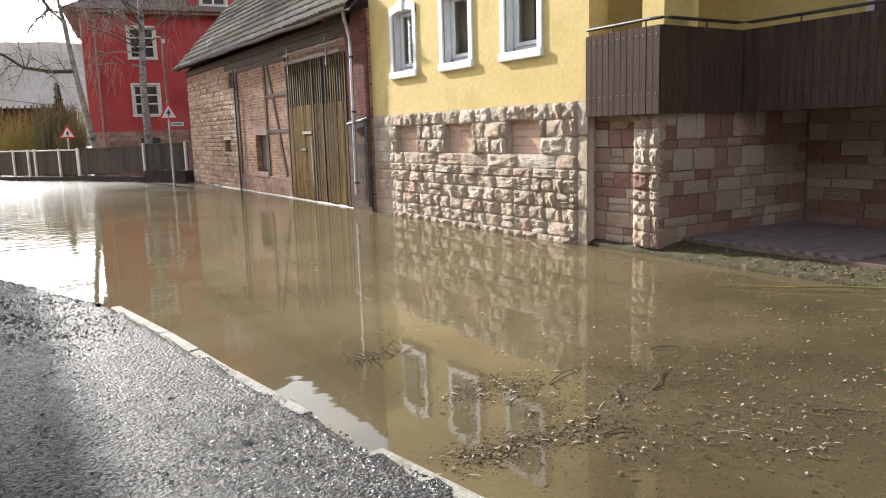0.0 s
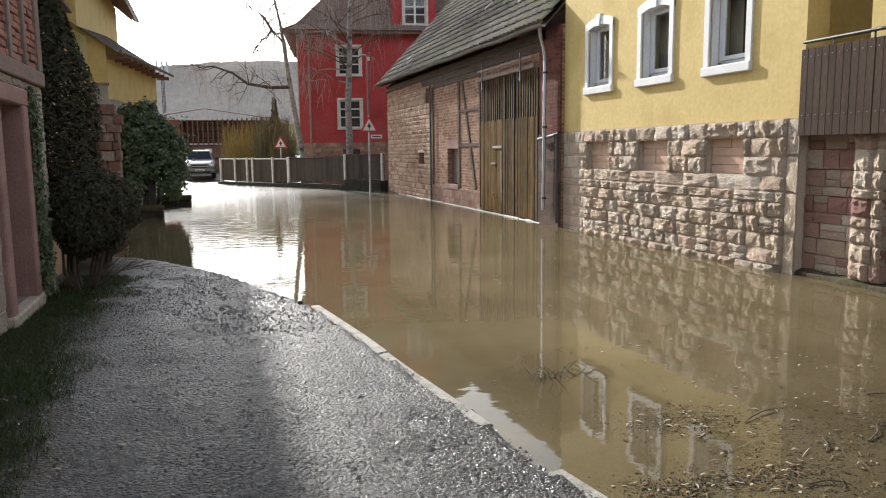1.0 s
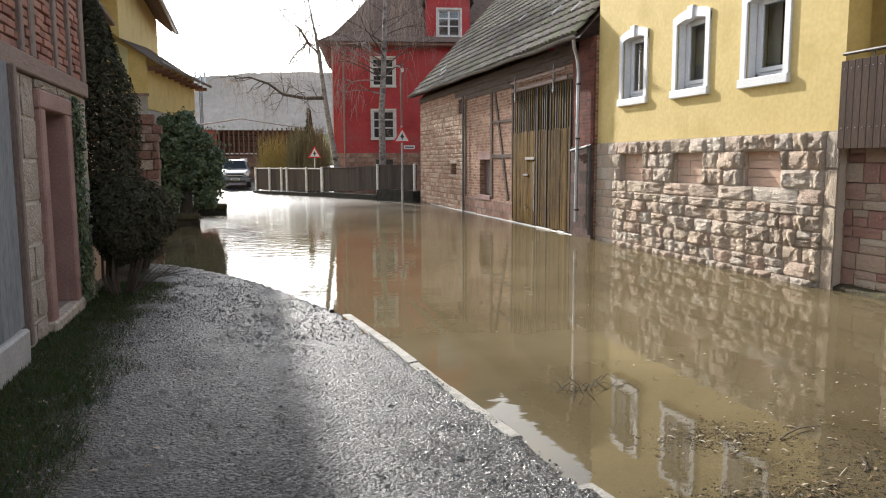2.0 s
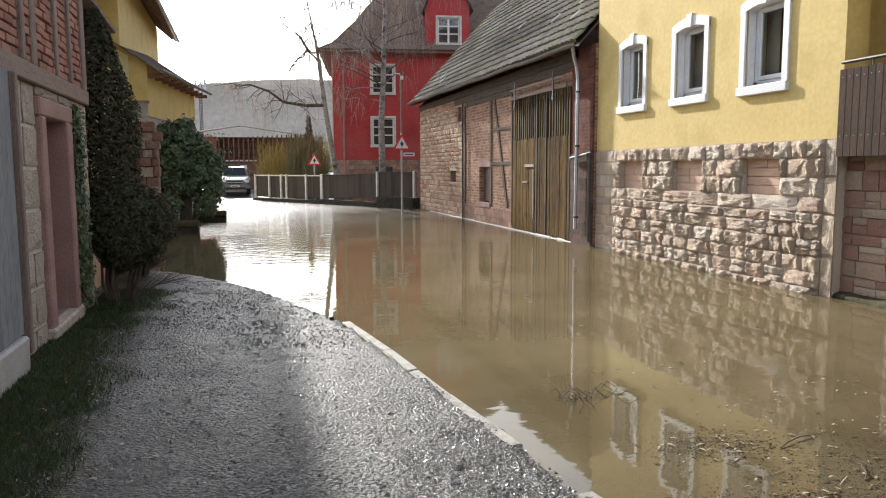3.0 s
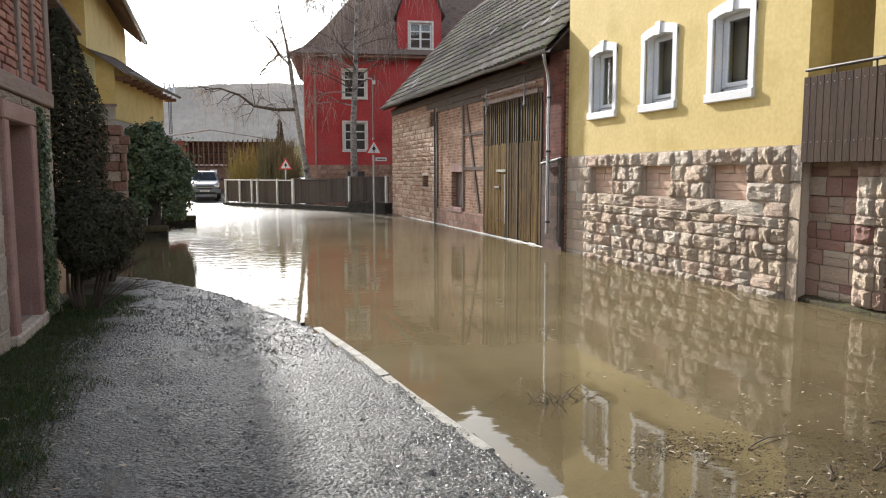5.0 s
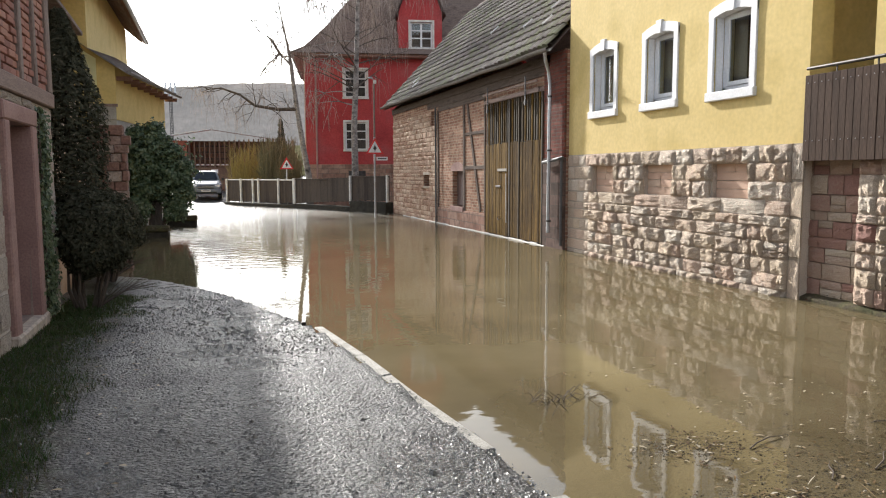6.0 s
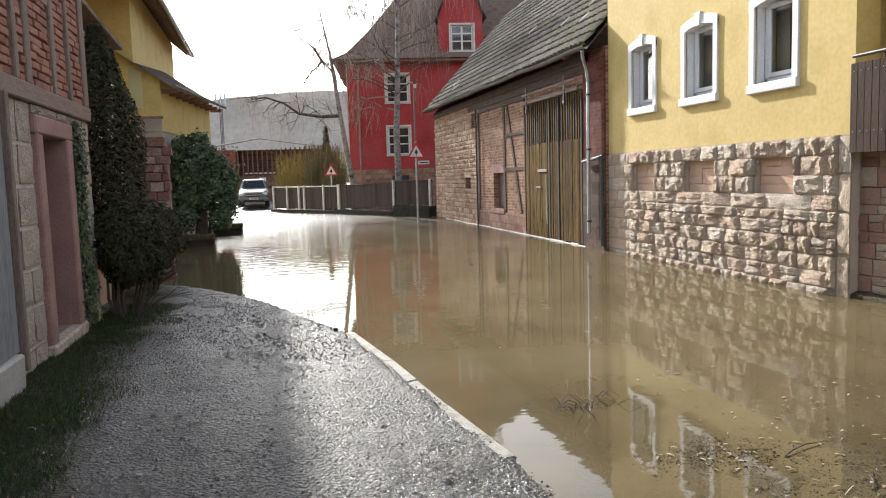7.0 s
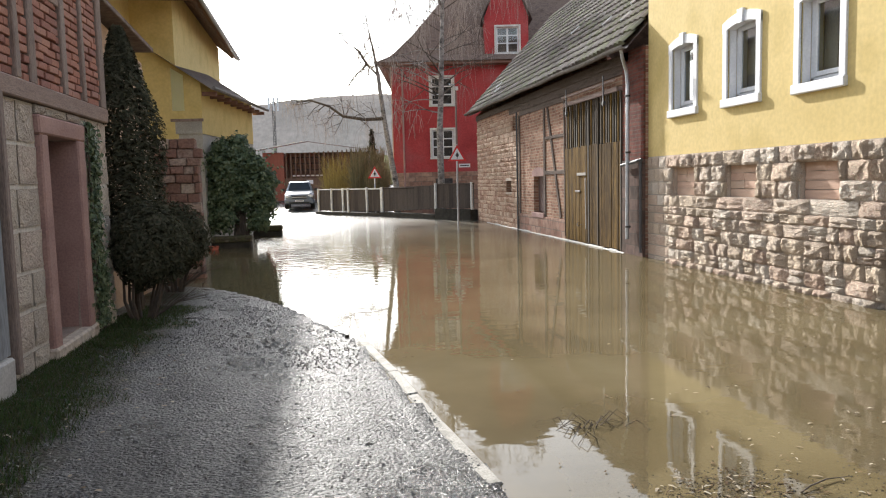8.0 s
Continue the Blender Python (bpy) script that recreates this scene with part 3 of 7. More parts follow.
def rough_block_mesh(name, material, seed, bulge, n=3, edge=0.0):
    """A unit stone, 0..1 along y and z, face towards -x: a broken, bulging front. Scaled by its object."""
    rnd = random.Random(seed)
    verts, faces = [], []
    for j in range(n + 1):
        for i in range(n + 1):
            inner = 0 < i < n and 0 < j < n
            y = i / n + (rnd.uniform(-0.1, 0.1) if inner else 0)
            z = j / n + (rnd.uniform(-0.1, 0.1) if inner else 0)
            if inner:
                x = -rnd.uniform(0.66, 1.15) * bulge
            else:
                x = -rnd.uniform(0.1, 0.62) * bulge - edge
                y += (rnd.uniform(0, 0.03) if i == 0 else -rnd.uniform(0, 0.03) if i == n else rnd.uniform(-0.08, 0.08))
                z += (rnd.uniform(0, 0.05) if j == 0 else -rnd.uniform(0, 0.05) if j == n else rnd.uniform(-0.08, 0.08))
            verts.append((x, y, z))
    idx = lambda i, j: j * (n + 1) + i
    for j in range(n):
        for i in range(n):
            a, b, c, d = idx(i, j), idx(i + 1, j), idx(i + 1, j + 1), idx(i, j + 1)
            if rnd.random() < 0.5:
                faces += [(a, d, c), (a, c, b)]
            else:
                faces += [(a, d, b), (b, d, c)]
    ring = [idx(i, 0) for i in range(n + 1)] + [idx(n, j) for j in range(1, n + 1)] + [idx(i, n) for i in range(n - 1, -1, -1)] + [idx(0, j) for j in range(n - 1, 0, -1)]
    back = []
    for k in ring:
        back.append(len(verts))
        verts.append((0.6, verts[k][1], verts[k][2]))
    for k in range(len(ring)):
        k2 = (k + 1) % len(ring)
        faces.append((ring[k], ring[k2], back[k2], back[k]))
    return raw(name, verts, faces, material)


def pitched_block_mesh(name, material, seed, n=7):
    """A unit stone with a hammer-pitched face: steep chipped margins, a ragged ridge and conchoidal facets."""
    rnd = random.Random(seed)
    off = Vector((seed * 3.7, seed * 1.3, 0))
    tilt_y, tilt_z = rnd.uniform(-0.35, 0.35), rnd.uniform(-0.25, 0.3)
    verts, faces = [], []
    for j in range(n + 1):
        for i in range(n + 1):
            u, v = i / n, j / n
            rim = min(u, 1 - u) * 2.2, min(v, 1 - v)
            lift = min(1.0, 0.38 + rim[0] * 3.2) * min(1.0, 0.50 + rim[1] * 7.0)
            h = 0.78 + tilt_y * (u - 0.5) * 2 + tilt_z * (v - 0.5) * 2
            h += 0.55 * noise.noise(Vector((u * 3.1, v * 2.0, 0)) + off) + 0.35 * abs(noise.noise(Vector((u * 7, v * 4.5, 5)) + off)) + rnd.uniform(-0.10, 0.10)
            edge = i in (0, n) or j in (0, n)
            x = -max(0.04, 0.08 + h * lift)
            y = u + (0 if i in (0, n) else rnd.uniform(-0.05, 0.05))
            z = v + (0 if j in (0, n) else rnd.uniform(-0.05, 0.05))
            if edge:
                y += 0.022 * noise.noise(Vector((v * 4, seed, 1)) + off) * (1 if i == 0 else -1)
                z += 0.045 * noise.noise(Vector((u * 4, seed, 7)) + off)
            verts.append((x, y, z))
    idx = lambda i, j: j * (n + 1) + i
    for j in range(n):
        for i in range(n):
            a, b, c, d = idx(i, j), idx(i + 1, j), idx(i + 1, j + 1), idx(i, j + 1)
            faces += [(a, d, c), (a, c, b)] if rnd.random() < 0.5 else [(a, d, b), (b, d, c)]
    ring = [idx(i, 0) for i in range(n)] + [idx(n, j) for j in range(n)] + [idx(n - i, n) for i in range(n)] + [idx(0, n - j) for j in range(n)]
    back = []
    for k in ring:
        back.append(len(verts))
        verts.append((0.6, verts[k][1], verts[k][2]))
    for k in range(len(ring)):
        k2 = (k + 1) % len(ring)
        faces.append((ring[k], ring[k2], back[k2], back[k]))
    return raw(name, verts, faces, material)


def piece(name, mesh, parent, m):
    ob = new(name, mesh)
    ob.parent = parent
    ob.matrix_parent_inverse = parent.matrix_basis.inverted()
    ob.matrix_basis = m
    return ob


def courses(y0, y1, rows, wmin, wmax, rnd, holes=()):
    """Stones (y0, y1, z0, z1) in courses, leaving holes free."""
    out = []
    for (z0, z1) in rows:
        y = y0
        first = True
        while y < y1 - 0.02:
            w = rnd.uniform(wmin, wmax) * (0.6 if first else 1)
            first = False
            if y1 - y - w < wmin * 0.6:
                w = y1 - y
            segs = [(y, min(y + w, y1))]
            for (a, b, c, d) in holes:
                if z1 > c + 0.02 and z0 < d - 0.02:
                    cut = []
                    for (p, q) in segs:
                        if q <= a or p >= b:
                            cut.append((p, q))
                        else:
                            if p < a:
                                cut.append((p, a))
                            if q > b:
                                cut.append((b, q))
                    segs = cut
            out += [(p, q, z0, z1) for p, q in segs if q - p > 0.05]
            y += w
    return out


def stone_wall(stones, meshes, parent, x, depth, rnd, name="stone", gap=0.008):
    """Stones whose faces look towards -x."""
    for (a, b, c, d) in stones:
        piece(name, rnd.choice(meshes), parent, Matrix.Translation((x, a + gap, c + gap)) @ Matrix.Diagonal((depth * rnd.uniform(0.7, 1.2), b - a - 2 * gap, d - c - 2 * gap, 1)))


def leaves_mesh(name, centres, size, material, rnd, long=1.6, tilt=1.0):
    """Many small leaf blades, each two triangles folded on the midrib."""
    verts, faces = [], []
    for (p, nrm) in centres:
        s = size * rnd.uniform(0.6, 1.3)
        n = (nrm + Vector((rnd.gauss(0, 1), rnd.gauss(0, 1), rnd.gauss(0, 1))) * 0.5 * tilt).normalized()
        u = n.orthogonal().normalized()
        u.rotate(Matrix.Rotation(rnd.uniform(0, 6.283), 3, n))
        v = n.cross(u)
        k = len(verts)
        verts += [p - u * s * long * 0.5, p + v * s * 0.5 + n * s * 0.15, p + u * s * long * 0.5, p - v * s * 0.5 + n * s * 0.15]
        faces += [(k, k + 1, k + 2), (k, k + 2, k + 3)]
    return raw(name, verts, faces, material)


def under(name, mesh, parent, label=""):
    ob = new(name, mesh)
    ob.parent = parent
    ob.matrix_parent_inverse = parent.matrix_basis.inverted()
    if label:
        ob["label"] = label
    return ob


def lerp_table(t, rows):
    if t <= rows[0][0]:
        return rows[0][1]
    for (a, va), (b, vb) in zip(rows, rows[1:]):
        if t <= b:
            f = (t - a) / (b - a)
            return va + (vb - va) * f
    return rows[-1][1]
# ---- ground and water ----
SHORE = [(-40, 6.0), (0, 4.15), (2.7, 3.40), (3.54, 3.20), (4.33, 3.14), (8.3, 2.56), (9.0, 2.30), (10.7, 1.75), (12.1, 1.07), (13.2, 0.35), (14.2, -1.2), (24, -2.0), (36, -1.5), (44, -1.0)]


def ground_z(x, y):
    d = lerp_table(y, SHORE) - x
    wob = 0.012 * noise.noise(Vector((x * 1.3, y * 1.3, 0))) + 0.005 * noise.noise(Vector((x * 5, y * 5, 3)))
    if y > 43.0:
        return 0.03 + min(0.9, (y - 43) * 0.03) + wob
    if d >= 0:
        z = 0.012 + min(0.055 * d, 0.10) + (0.10 * min(1, max(0, (d - 2.0) / 1.2)))
        return z + wob
    road = max(-0.35, -0.014 - 0.030 * (y - 2.75)) if y > 2.75 else min(0.04, 0.006 * (2.75 - y) - 0.014)
    if -1.0 < d:
        road -= 0.05 * (1 + d) if y < 9 else 0
    if y > 9:
        road = max(road, -0.02 + 0.12 * d)
    bump = 0.014 * noise.noise(Vector((x * 1.1 + 7, y * 1.4, 1))) if y < 7 else 0
    return road + wob + bump


def ground_sheet():
    def axis(fine0, fine1, step, lo, hi):
        a = list(np.arange(fine0, fine1, step))
        k, s = fine1, step
        while k < hi:
            a.append(k)
            s *= 1.18
            k += s
        a.append(hi)
        k, s = fine0, step
        while k > lo:
            s *= 1.18
            k -= s
            a.insert(0, max(k, lo))
        return a
    xs = axis(-1.0, 10.0, 0.10, -900, 900)
    ys = axis(1.0, 15.0, 0.10, -60, 1500)
    verts = [(x, y, ground_z(x, y)) for y in ys for x in xs]
    w = len(xs)
    faces = [(j * w + i, j * w + i + 1, (j + 1) * w + i + 1, (j + 1) * w + i) for j in range(len(ys) - 1) for i in range(w - 1)]
    me = raw("ground", verts, faces, M["ground"])
    me.shade_smooth()
    return tagged(new("ground", me), "wet gritty tarmac lane and verge sinking under flood water", "ground", "", "structure")


ground_sheet()
bm = bmesh.new()
quad(bm, (-6, -20, 0), (40, -20, 0), (40, 46, 0), (-6, 46, 0))
solid("water", bm, M["water"], "silty brown flood water standing in the street", "water", "structure")


def kerb_run(points, width, label):
    """Kerb stones laid end to end along the lane's edge."""
    t = thing("kerb", (*points[0], 0), label, "kerb", "structure")
    for (ax, ay), (bx, by) in zip(points, points[1:]):
        a, b = Vector((ax, ay, 0)), Vector((bx, by, 0))
        n = max(1, round((b - a).length / 0.98))
        d = (b - a) / n
        u = d.normalized()
        side = Vector((u.y, -u.x, 0))
        for k in range(n):
            p = a + d * k
            m = Matrix(((u.x, side.x, 0, p.x), (u.y, side.y, 0, p.y), (0, 0, 1, -0.022 + random.uniform(-0.004, 0.004)), (0, 0, 0, 1)))
            bm = bmesh.new()
            box(bm, 0.004, d.length - 0.004, 0, width, -0.18, 0.035, 0.012, m, 0.004)
            part("kerb_stone", bm, M["kerb"], t)
    return t


kerb_run([(3.03, 4.28), (2.88, 5.4), (2.72, 6.9), (2.52, 8.35)], 0.105, "worn concrete kerb stones edging the flooded lane")
kerb_run([(3.42, 1.6), (3.30, 2.6), (3.13, 3.58)], 0.12, "sunken mossy kerb stones beside the gravel lane")

# ---- hill and distance ----


def hills():
    def ridge(x):
        return 44 + 7 * noise.noise(Vector((x * 0.008, 1.7, 0))) + 5 * math.sin(x * 0.011 + 0.6) + 0.05 * x
    xs = np.arange(-420, 430, 6.0)
    rows = [(330, 0.0), (345, 0.1), (362, 0.3), (380, 0.55), (400, 0.8), (420, 0.95), (440, 1.0), (480, 0.9), (560, 0.5)]
    verts = []
    for (y, f) in rows:
        for x in xs:
            h = ridge(x) * f
            h += 0.9 * f * noise.noise(Vector((x * 0.11, y * 0.11, 0)))
            verts.append((x, y, 1.0 + h))
    w = len(xs)
    faces = [(j * w + i, j * w + i + 1, (j + 1) * w + i + 1, (j + 1) * w + i) for j in range(len(rows) - 1) for i in range(w - 1)]
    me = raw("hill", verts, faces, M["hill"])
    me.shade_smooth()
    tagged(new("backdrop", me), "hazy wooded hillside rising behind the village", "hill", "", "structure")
    # unseen slope added behind the view so the windows mirror less sky
    back = [(-120, 0.0), (-150, 0.35), (-190, 0.8), (-230, 1.0)]
    bv = [(x, y, 1.0 + (ridge(x) + 8) * f) for (y, f) in back for x in xs]
    bf = [(j * w + i, (j + 1) * w + i, (j + 1) * w + i + 1, j * w + i + 1) for j in range(len(back) - 1) for i in range(w - 1)]
    tagged(new("backdrop", raw("hill", bv, bf, M["far_tree"])), "unseen plain slope added to darken window reflections", "hill", "", "structure")
    rnd = random.Random(5)
    bm = bmesh.new()
    for k in range(2600):
        x = rnd.uniform(-120, 120)
        f = rnd.uniform(0.1, 0.86)
        y = 345 + f * 90
        z = 1 + ridge(x) * min(1, f * 1.02) - 1.5
        h = rnd.uniform(4, 7.5)
        tube(bm, [(x, y, z), (x + rnd.uniform(-.4, .4), y, z + h)], [0.55, 0.15], 3, False)
        for q in range(4):
            zz = z + h * rnd.uniform(0.4, 0.9)
            tube(bm, [(x, y, zz), (x + rnd.uniform(-2, 2), y, zz + rnd.uniform(0.6, 2.2))], [0.3, 0.08], 3, False)
    # far trees take the hill's glow, so the haze is painted on them too
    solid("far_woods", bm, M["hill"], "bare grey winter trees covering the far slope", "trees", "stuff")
    bm = bmesh.new()
    quad(bm, (-60, 200, 1.2), (120, 200, 1.2), (140, 332, 15), (-80, 332, 13))
    solid("backdrop", bm, M["meadow"], "pale green meadow at the foot of the wooded hill", "meadow", "structure")


hills()


# ---- yellow house with a rusticated stone base ----
def surround_window(house, y0, y1, z0, z1):
    """White surround with a segmental head and keystone, deep reveal and a casement."""
    X = 9.0
    fr = bmesh.new()
    F0, F1 = X + 0.145, X + 0.205
    for (a, b, c, d) in ((y0 + 0.02, y0 + 0.09, z0, z1 + 0.06), (y1 - 0.09, y1 - 0.02, z0, z1 + 0.06), (y0 + 0.02, y1 - 0.02, z0, z0 + 0.08), (y0 + 0.02, y1 - 0.02, z1 - 0.03, z1 + 0.06)):
        box(fr, F0, F1, a, b, c, d, 0.006)
    w = part("window", fr, M["white"], house, "white window with a segmental white surround")
    ym, rise = (y0 + y1) / 2, 0.10
    jw = 0.13
    for a, b in ((y0 - jw, y0), (y1, y1 + jw)):
        part("jamb", boxed(X - 0.032, X + 0.02, a, b, z0, z1 + 0.02, 0.008), M["white"], w)
    n = 8
    bm = bmesh.new()
    ring = []
    for k in range(n + 1):
        f = k / n
        y = y0 - jw + f * (y1 - y0 + 2 * jw)
        arch = rise * (1 - (2 * f - 1) ** 2)
        ring.append((y, z1 - 0.10 + arch, z1 + 0.06 + arch))
    rows = []
    for (y, a, b) in ring:
        rows.append([bm.verts.new(v) for v in ((X - 0.034, y, a), (X - 0.034, y, b), (X + 0.142, y, b), (X + 0.142, y, a))])
    for r0, r1 in zip(rows, rows[1:]):
        for i in range(4):
            bm.faces.new((r0[i], r1[i], r1[(i + 1) % 4], r0[(i + 1) % 4]))
    bm.faces.new(rows[0])
    bm.faces.new(list(reversed(rows[-1])))
    part("arched_head", bm, M["white"], w)
    bm = bmesh.new()
    vs = []
    for xx in (X - 0.055, X + 0.01):
        vs.append([bm.verts.new((xx, ym + s * a, zz)) for s, a, zz in ((-1, 0.055, z1 - 0.02), (1, 0.055, z1 - 0.02), (1, 0.085, z1 + 0.20), (-1, 0.085, z1 + 0.20))])
    bm.faces.new(vs[0])
    bm.faces.new(list(reversed(vs[1])))
    for i in range(4):
        bm.faces.new((vs[0][i], vs[1][i], vs[1][(i + 1) % 4], vs[0][(i + 1) % 4]))
    part("keystone", bm, M["white"], w)
    part("sill", boxed(X - 0.065, X + 0.22, y0 - jw - 0.015, y1 + jw + 0.015, z0 - 0.14, z0, 0.012), M["white"], w)
    for a, b in ((y0 + 0.001, y0 + 0.02), (y1 - 0.02, y1 - 0.001)):
        part("reveal", boxed(X + 0.022, X + 0.143, a, b, z0 + 0.002, z1 + 0.08), M["white"], w)
    sa = bmesh.new()
    for (a, b, c, d) in ((y0 + 0.092, y0 + 0.16, z0 + 0.085, z1 - 0.035), (y1 - 0.16, y1 - 0.092, z0 + 0.085, z1 - 0.035), (y0 + 0.16, y1 - 0.16, z0 + 0.085, z0 + 0.155), (y0 + 0.16, y1 - 0.16, z1 - 0.105, z1 - 0.035)):
        box(sa, F0 - 0.012, F1 - 0.02, a, b, c, d, 0.008)
    part("sash", sa, M["white"], w)
    g = part("pane", boxed(F0 + 0.012, F0 + 0.02, y0 + 0.155, y1 - 0.155, z0 + 0.15, z1 - 0.10), M["glass"], w)
    g.visible_shadow = False
    part("curtain", boxed(X + 0.33, X + 0.335, y1 - 0.34, y1 - 0.05, z0, z1 + 0.05), M["plaster_grey"], w)


HY0, HY1 = 8.13, 14.98
house = thing("yellow_house", (9.0, HY0, 0), "yellow plastered house on a rusticated sandstone base standing in the flood", "house")
OPEN = [(13.08, 13.90), (11.14, 11.97), (9.26, 10.08)]
bm = bmesh.new()
wall_sheet(bm, Matrix(((0, 1, 0, 9.0), (1, 0, 0, HY0), (0, 0, 1, 0), (0, 0, 0, 1))), HY1 - HY0, 2.10, 8.2, 0.36, [(a - HY0, b - HY0, 2.95, 4.22) for a, b in OPEN])
part("wall", bm, M["plaster_yellow"], house)
bm = bmesh.new()
box(bm, 9.362, 18.0, 8.9, 9.2, 0.0, 8.2)
part("gable_wall", bm, M["plaster_yellow"], house)
part("party_wall", boxed(9.362, 18.0, HY1 - 0.3, HY1, 0.0, 8.2), M["plaster_yellow"], house)
part("rear_wall", boxed(17.7, 18.0, 9.202, HY1 - 0.302, 0.0, 8.2), M["plaster_yellow"], house)
# floors and partition coloured dark for the shade indoors
bm = bmesh.new()
box(bm, 9.362, 17.69, 9.202, HY1 - 0.302, 1.9, 2.1)
box(bm, 9.362, 17.69, 9.202, HY1 - 0.302, 5.2, 5.4)
box(bm, 12.8, 12.95, 9.202, HY1 - 0.302, 2.11, 5.19)
part("room_shade_sheet", bm, M["room_shade"], house)
bm = bmesh.new()
for s in (-1, 1):
    vs = [bm.verts.new(v) for v in ((13.5 + s * 5.2, HY0 - 0.5, 7.9), (13.5 + s * 5.2, HY1 + 0.3, 7.9), (13.5, HY1 + 0.3, 12.2), (13.5, HY0 - 0.5, 12.2))]
    vt = [bm.verts.new(v.co + Vector((0, 0, 0.2))) for v in vs]
    bm.faces.new(vs)
    bm.faces.new(vt)
    for i in range(4):
        bm.faces.new((vs[i], vs[(i + 1) % 4], vt[(i + 1) % 4], vt[i]))
part("roof", bm, M["roof_brown"], house)
for a, b in OPEN:
    surround_window(house, a, b, 2.95, 4.14)
REC = [(13.00, 13.84, 1.32, 1.85), (11.08, 11.95, 1.32, 1.85), (9.17, 10.02, 1.32, 1.85)]
bm = bmesh.new()
wall_sheet(bm, Matrix(((0, 1, 0, 8.992), (1, 0, 0, HY0 + 0.02), (0, 0, 1, 0), (0, 0, 0, 1))), HY1 - HY0 - 0.04, -0.4, 2.098, 0.12, [(r[0] - HY0 - 0.02, r[1] - HY0 - 0.02, r[2], r[3]) for r in REC])
base = part("stone_base", bm, M["mortar"], house, "rusticated buff and pink sandstone base")
part("base_core", boxed(9.113, 9.36, HY0 + 0.02, HY1 - 0.02, -0.4, 2.098), M["mortar"], house)

# ---- balcony, pier and undercroft ----
porch = thing("balcony_wing", (9.5, 7.1, 0), "shaded stone pier and wing carrying a dark boarded balcony", "house wing")
# wing and balcony carried on unseen to y -8 to shade the undercroft
bm = bmesh.new()
box(bm, 9.58, 12.7, 7.16, 8.89, -0.2, 1.88)
box(bm, 12.72, 13.0, -8.0, 8.89, -0.2, 1.88)
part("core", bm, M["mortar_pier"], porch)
bm = bmesh.new()
box(bm, 9.42, 13.0, 7.10, 8.89, 1.882, 2.0)
box(bm, 11.03, 13.0, -8.0, 7.098, 1.882, 2.0)
part("balcony_floor", bm, M["concrete"], porch)
bm = bmesh.new()
box(bm, 12.3, 12.6, -8.0, 5.0, 2.01, 5.6)
box(bm, 12.3, 12.6, 6.2, 8.89, 2.01, 5.6)
box(bm, 12.3, 12.6, 5.0, 6.2, 4.2, 5.6)
part("back_wall", bm, M["plaster_yellow"], porch)
part("ceiling_slab", boxed(9.3, 13.0, -8.0, 8.89, 5.62, 5.9), M["plaster_yellow"], porch)
part("pillar", boxed(9.50, 9.95, 7.12, 7.50, 2.002, 5.618, 0.01), M["plaster_yellow"], porch)
dr = part("balcony_door", boxed(12.38, 12.44, 5.03, 6.17, 2.02, 4.18), M["white"], porch, "white framed balcony door")
part("pane", boxed(12.365, 12.378, 5.15, 6.05, 2.3, 4.08), M["iron"], dr)
M_SLAT = M["balcony_wood"]


def slat_mesh(name, h):
    bm = bmesh.new()
    box(bm, 0, 0.022, 0, 0.108, 0, h, 0.003)
    me = bpy.data.meshes.new(name)
    bm.to_mesh(me)
    bm.free()
    me.materials.append(M_SLAT)
    return me


sm = slat_mesh("board", 1.1)
for k in range(12):
    piece("board", sm, porch, pose(9.33 + random.uniform(-.002, .002), 7.04 + 0.112 * k, 1.86))
for k in range(15):
    piece("board", sm, porch, pose(9.36 + 0.112 * k + 0.108, 7.03, 1.86, 0, 0, 90))
for k in range(110):
    piece("board", sm, porch, pose(10.95, 6.9 - 0.112 * k, 1.86))
bm = bmesh.new()
for z in (2.10, 2.80):
    box(bm, 9.355, 9.40, 7.05, 8.38, z, z + 0.06)
    box(bm, 9.36, 10.94, 7.055, 7.09, z, z + 0.06)
    box(bm, 10.975, 11.02, -5.4, 6.9, z, z + 0.06)
part("rail_batten", bm, M["timber"], porch)
bm = bmesh.new()
tube(bm, [(9.36, 8.38, 3.05), (9.35, 7.2, 3.05), (9.38, 7.06, 3.05), (9.5, 7.02, 3.05), (10.8, 7.02, 3.05), (10.96, 6.9, 3.05), (10.97, 6.5, 3.05), (10.97, -5.4, 3.05)], 0.022, 8)
part("handrail", bm, M["iron"], porch, "dark iron handrail")
for p in ((9.36, 7.9), (9.36, 7.3), (10.2, 7.03), (10.97, 6.2), (10.97, 4.6)):
    bm = bmesh.new()
    tube(bm, [(p[0], p[1], 2.9), (p[0], p[1], 3.05)], 0.012, 6)
    part("rail_post", bm, M["iron"], porch)
for k in range(12):
    for z in (2.12, 2.86):
        bm = bmesh.new()
        tube(bm, [(9.328, 7.04 + .112 * k + .054, z), (9.323, 7.04 + .112 * k + .054, z)], 0.006, 6)
        part("screw_head", bm, M["zinc"], porch)

# mossy ledge in front of the pier
bm = bmesh.new()
LED = [(8.6, 9.02, 9.55), (8.0, 8.98, 9.6), (7.0, 8.98, 9.75), (6.0, 8.98, 9.9), (5.0, 9.02, 10.05), (4.0, 9.05, 10.2), (2.5, 9.1, 10.3), (1.0, 9.2, 10.4)]
prev = None
for (y, a, b) in LED:
    r = [bm.verts.new(v) for v in ((a, y, -0.2), (a + 0.04, y, 0.05), (a + 0.2, y, 0.11), (b, y, 0.19), (b + 0.02, y, -0.2))]
    if prev:
        for i in range(4):
            bm.faces.new((prev[i], r[i], r[i + 1], prev[i + 1]))
    prev = r
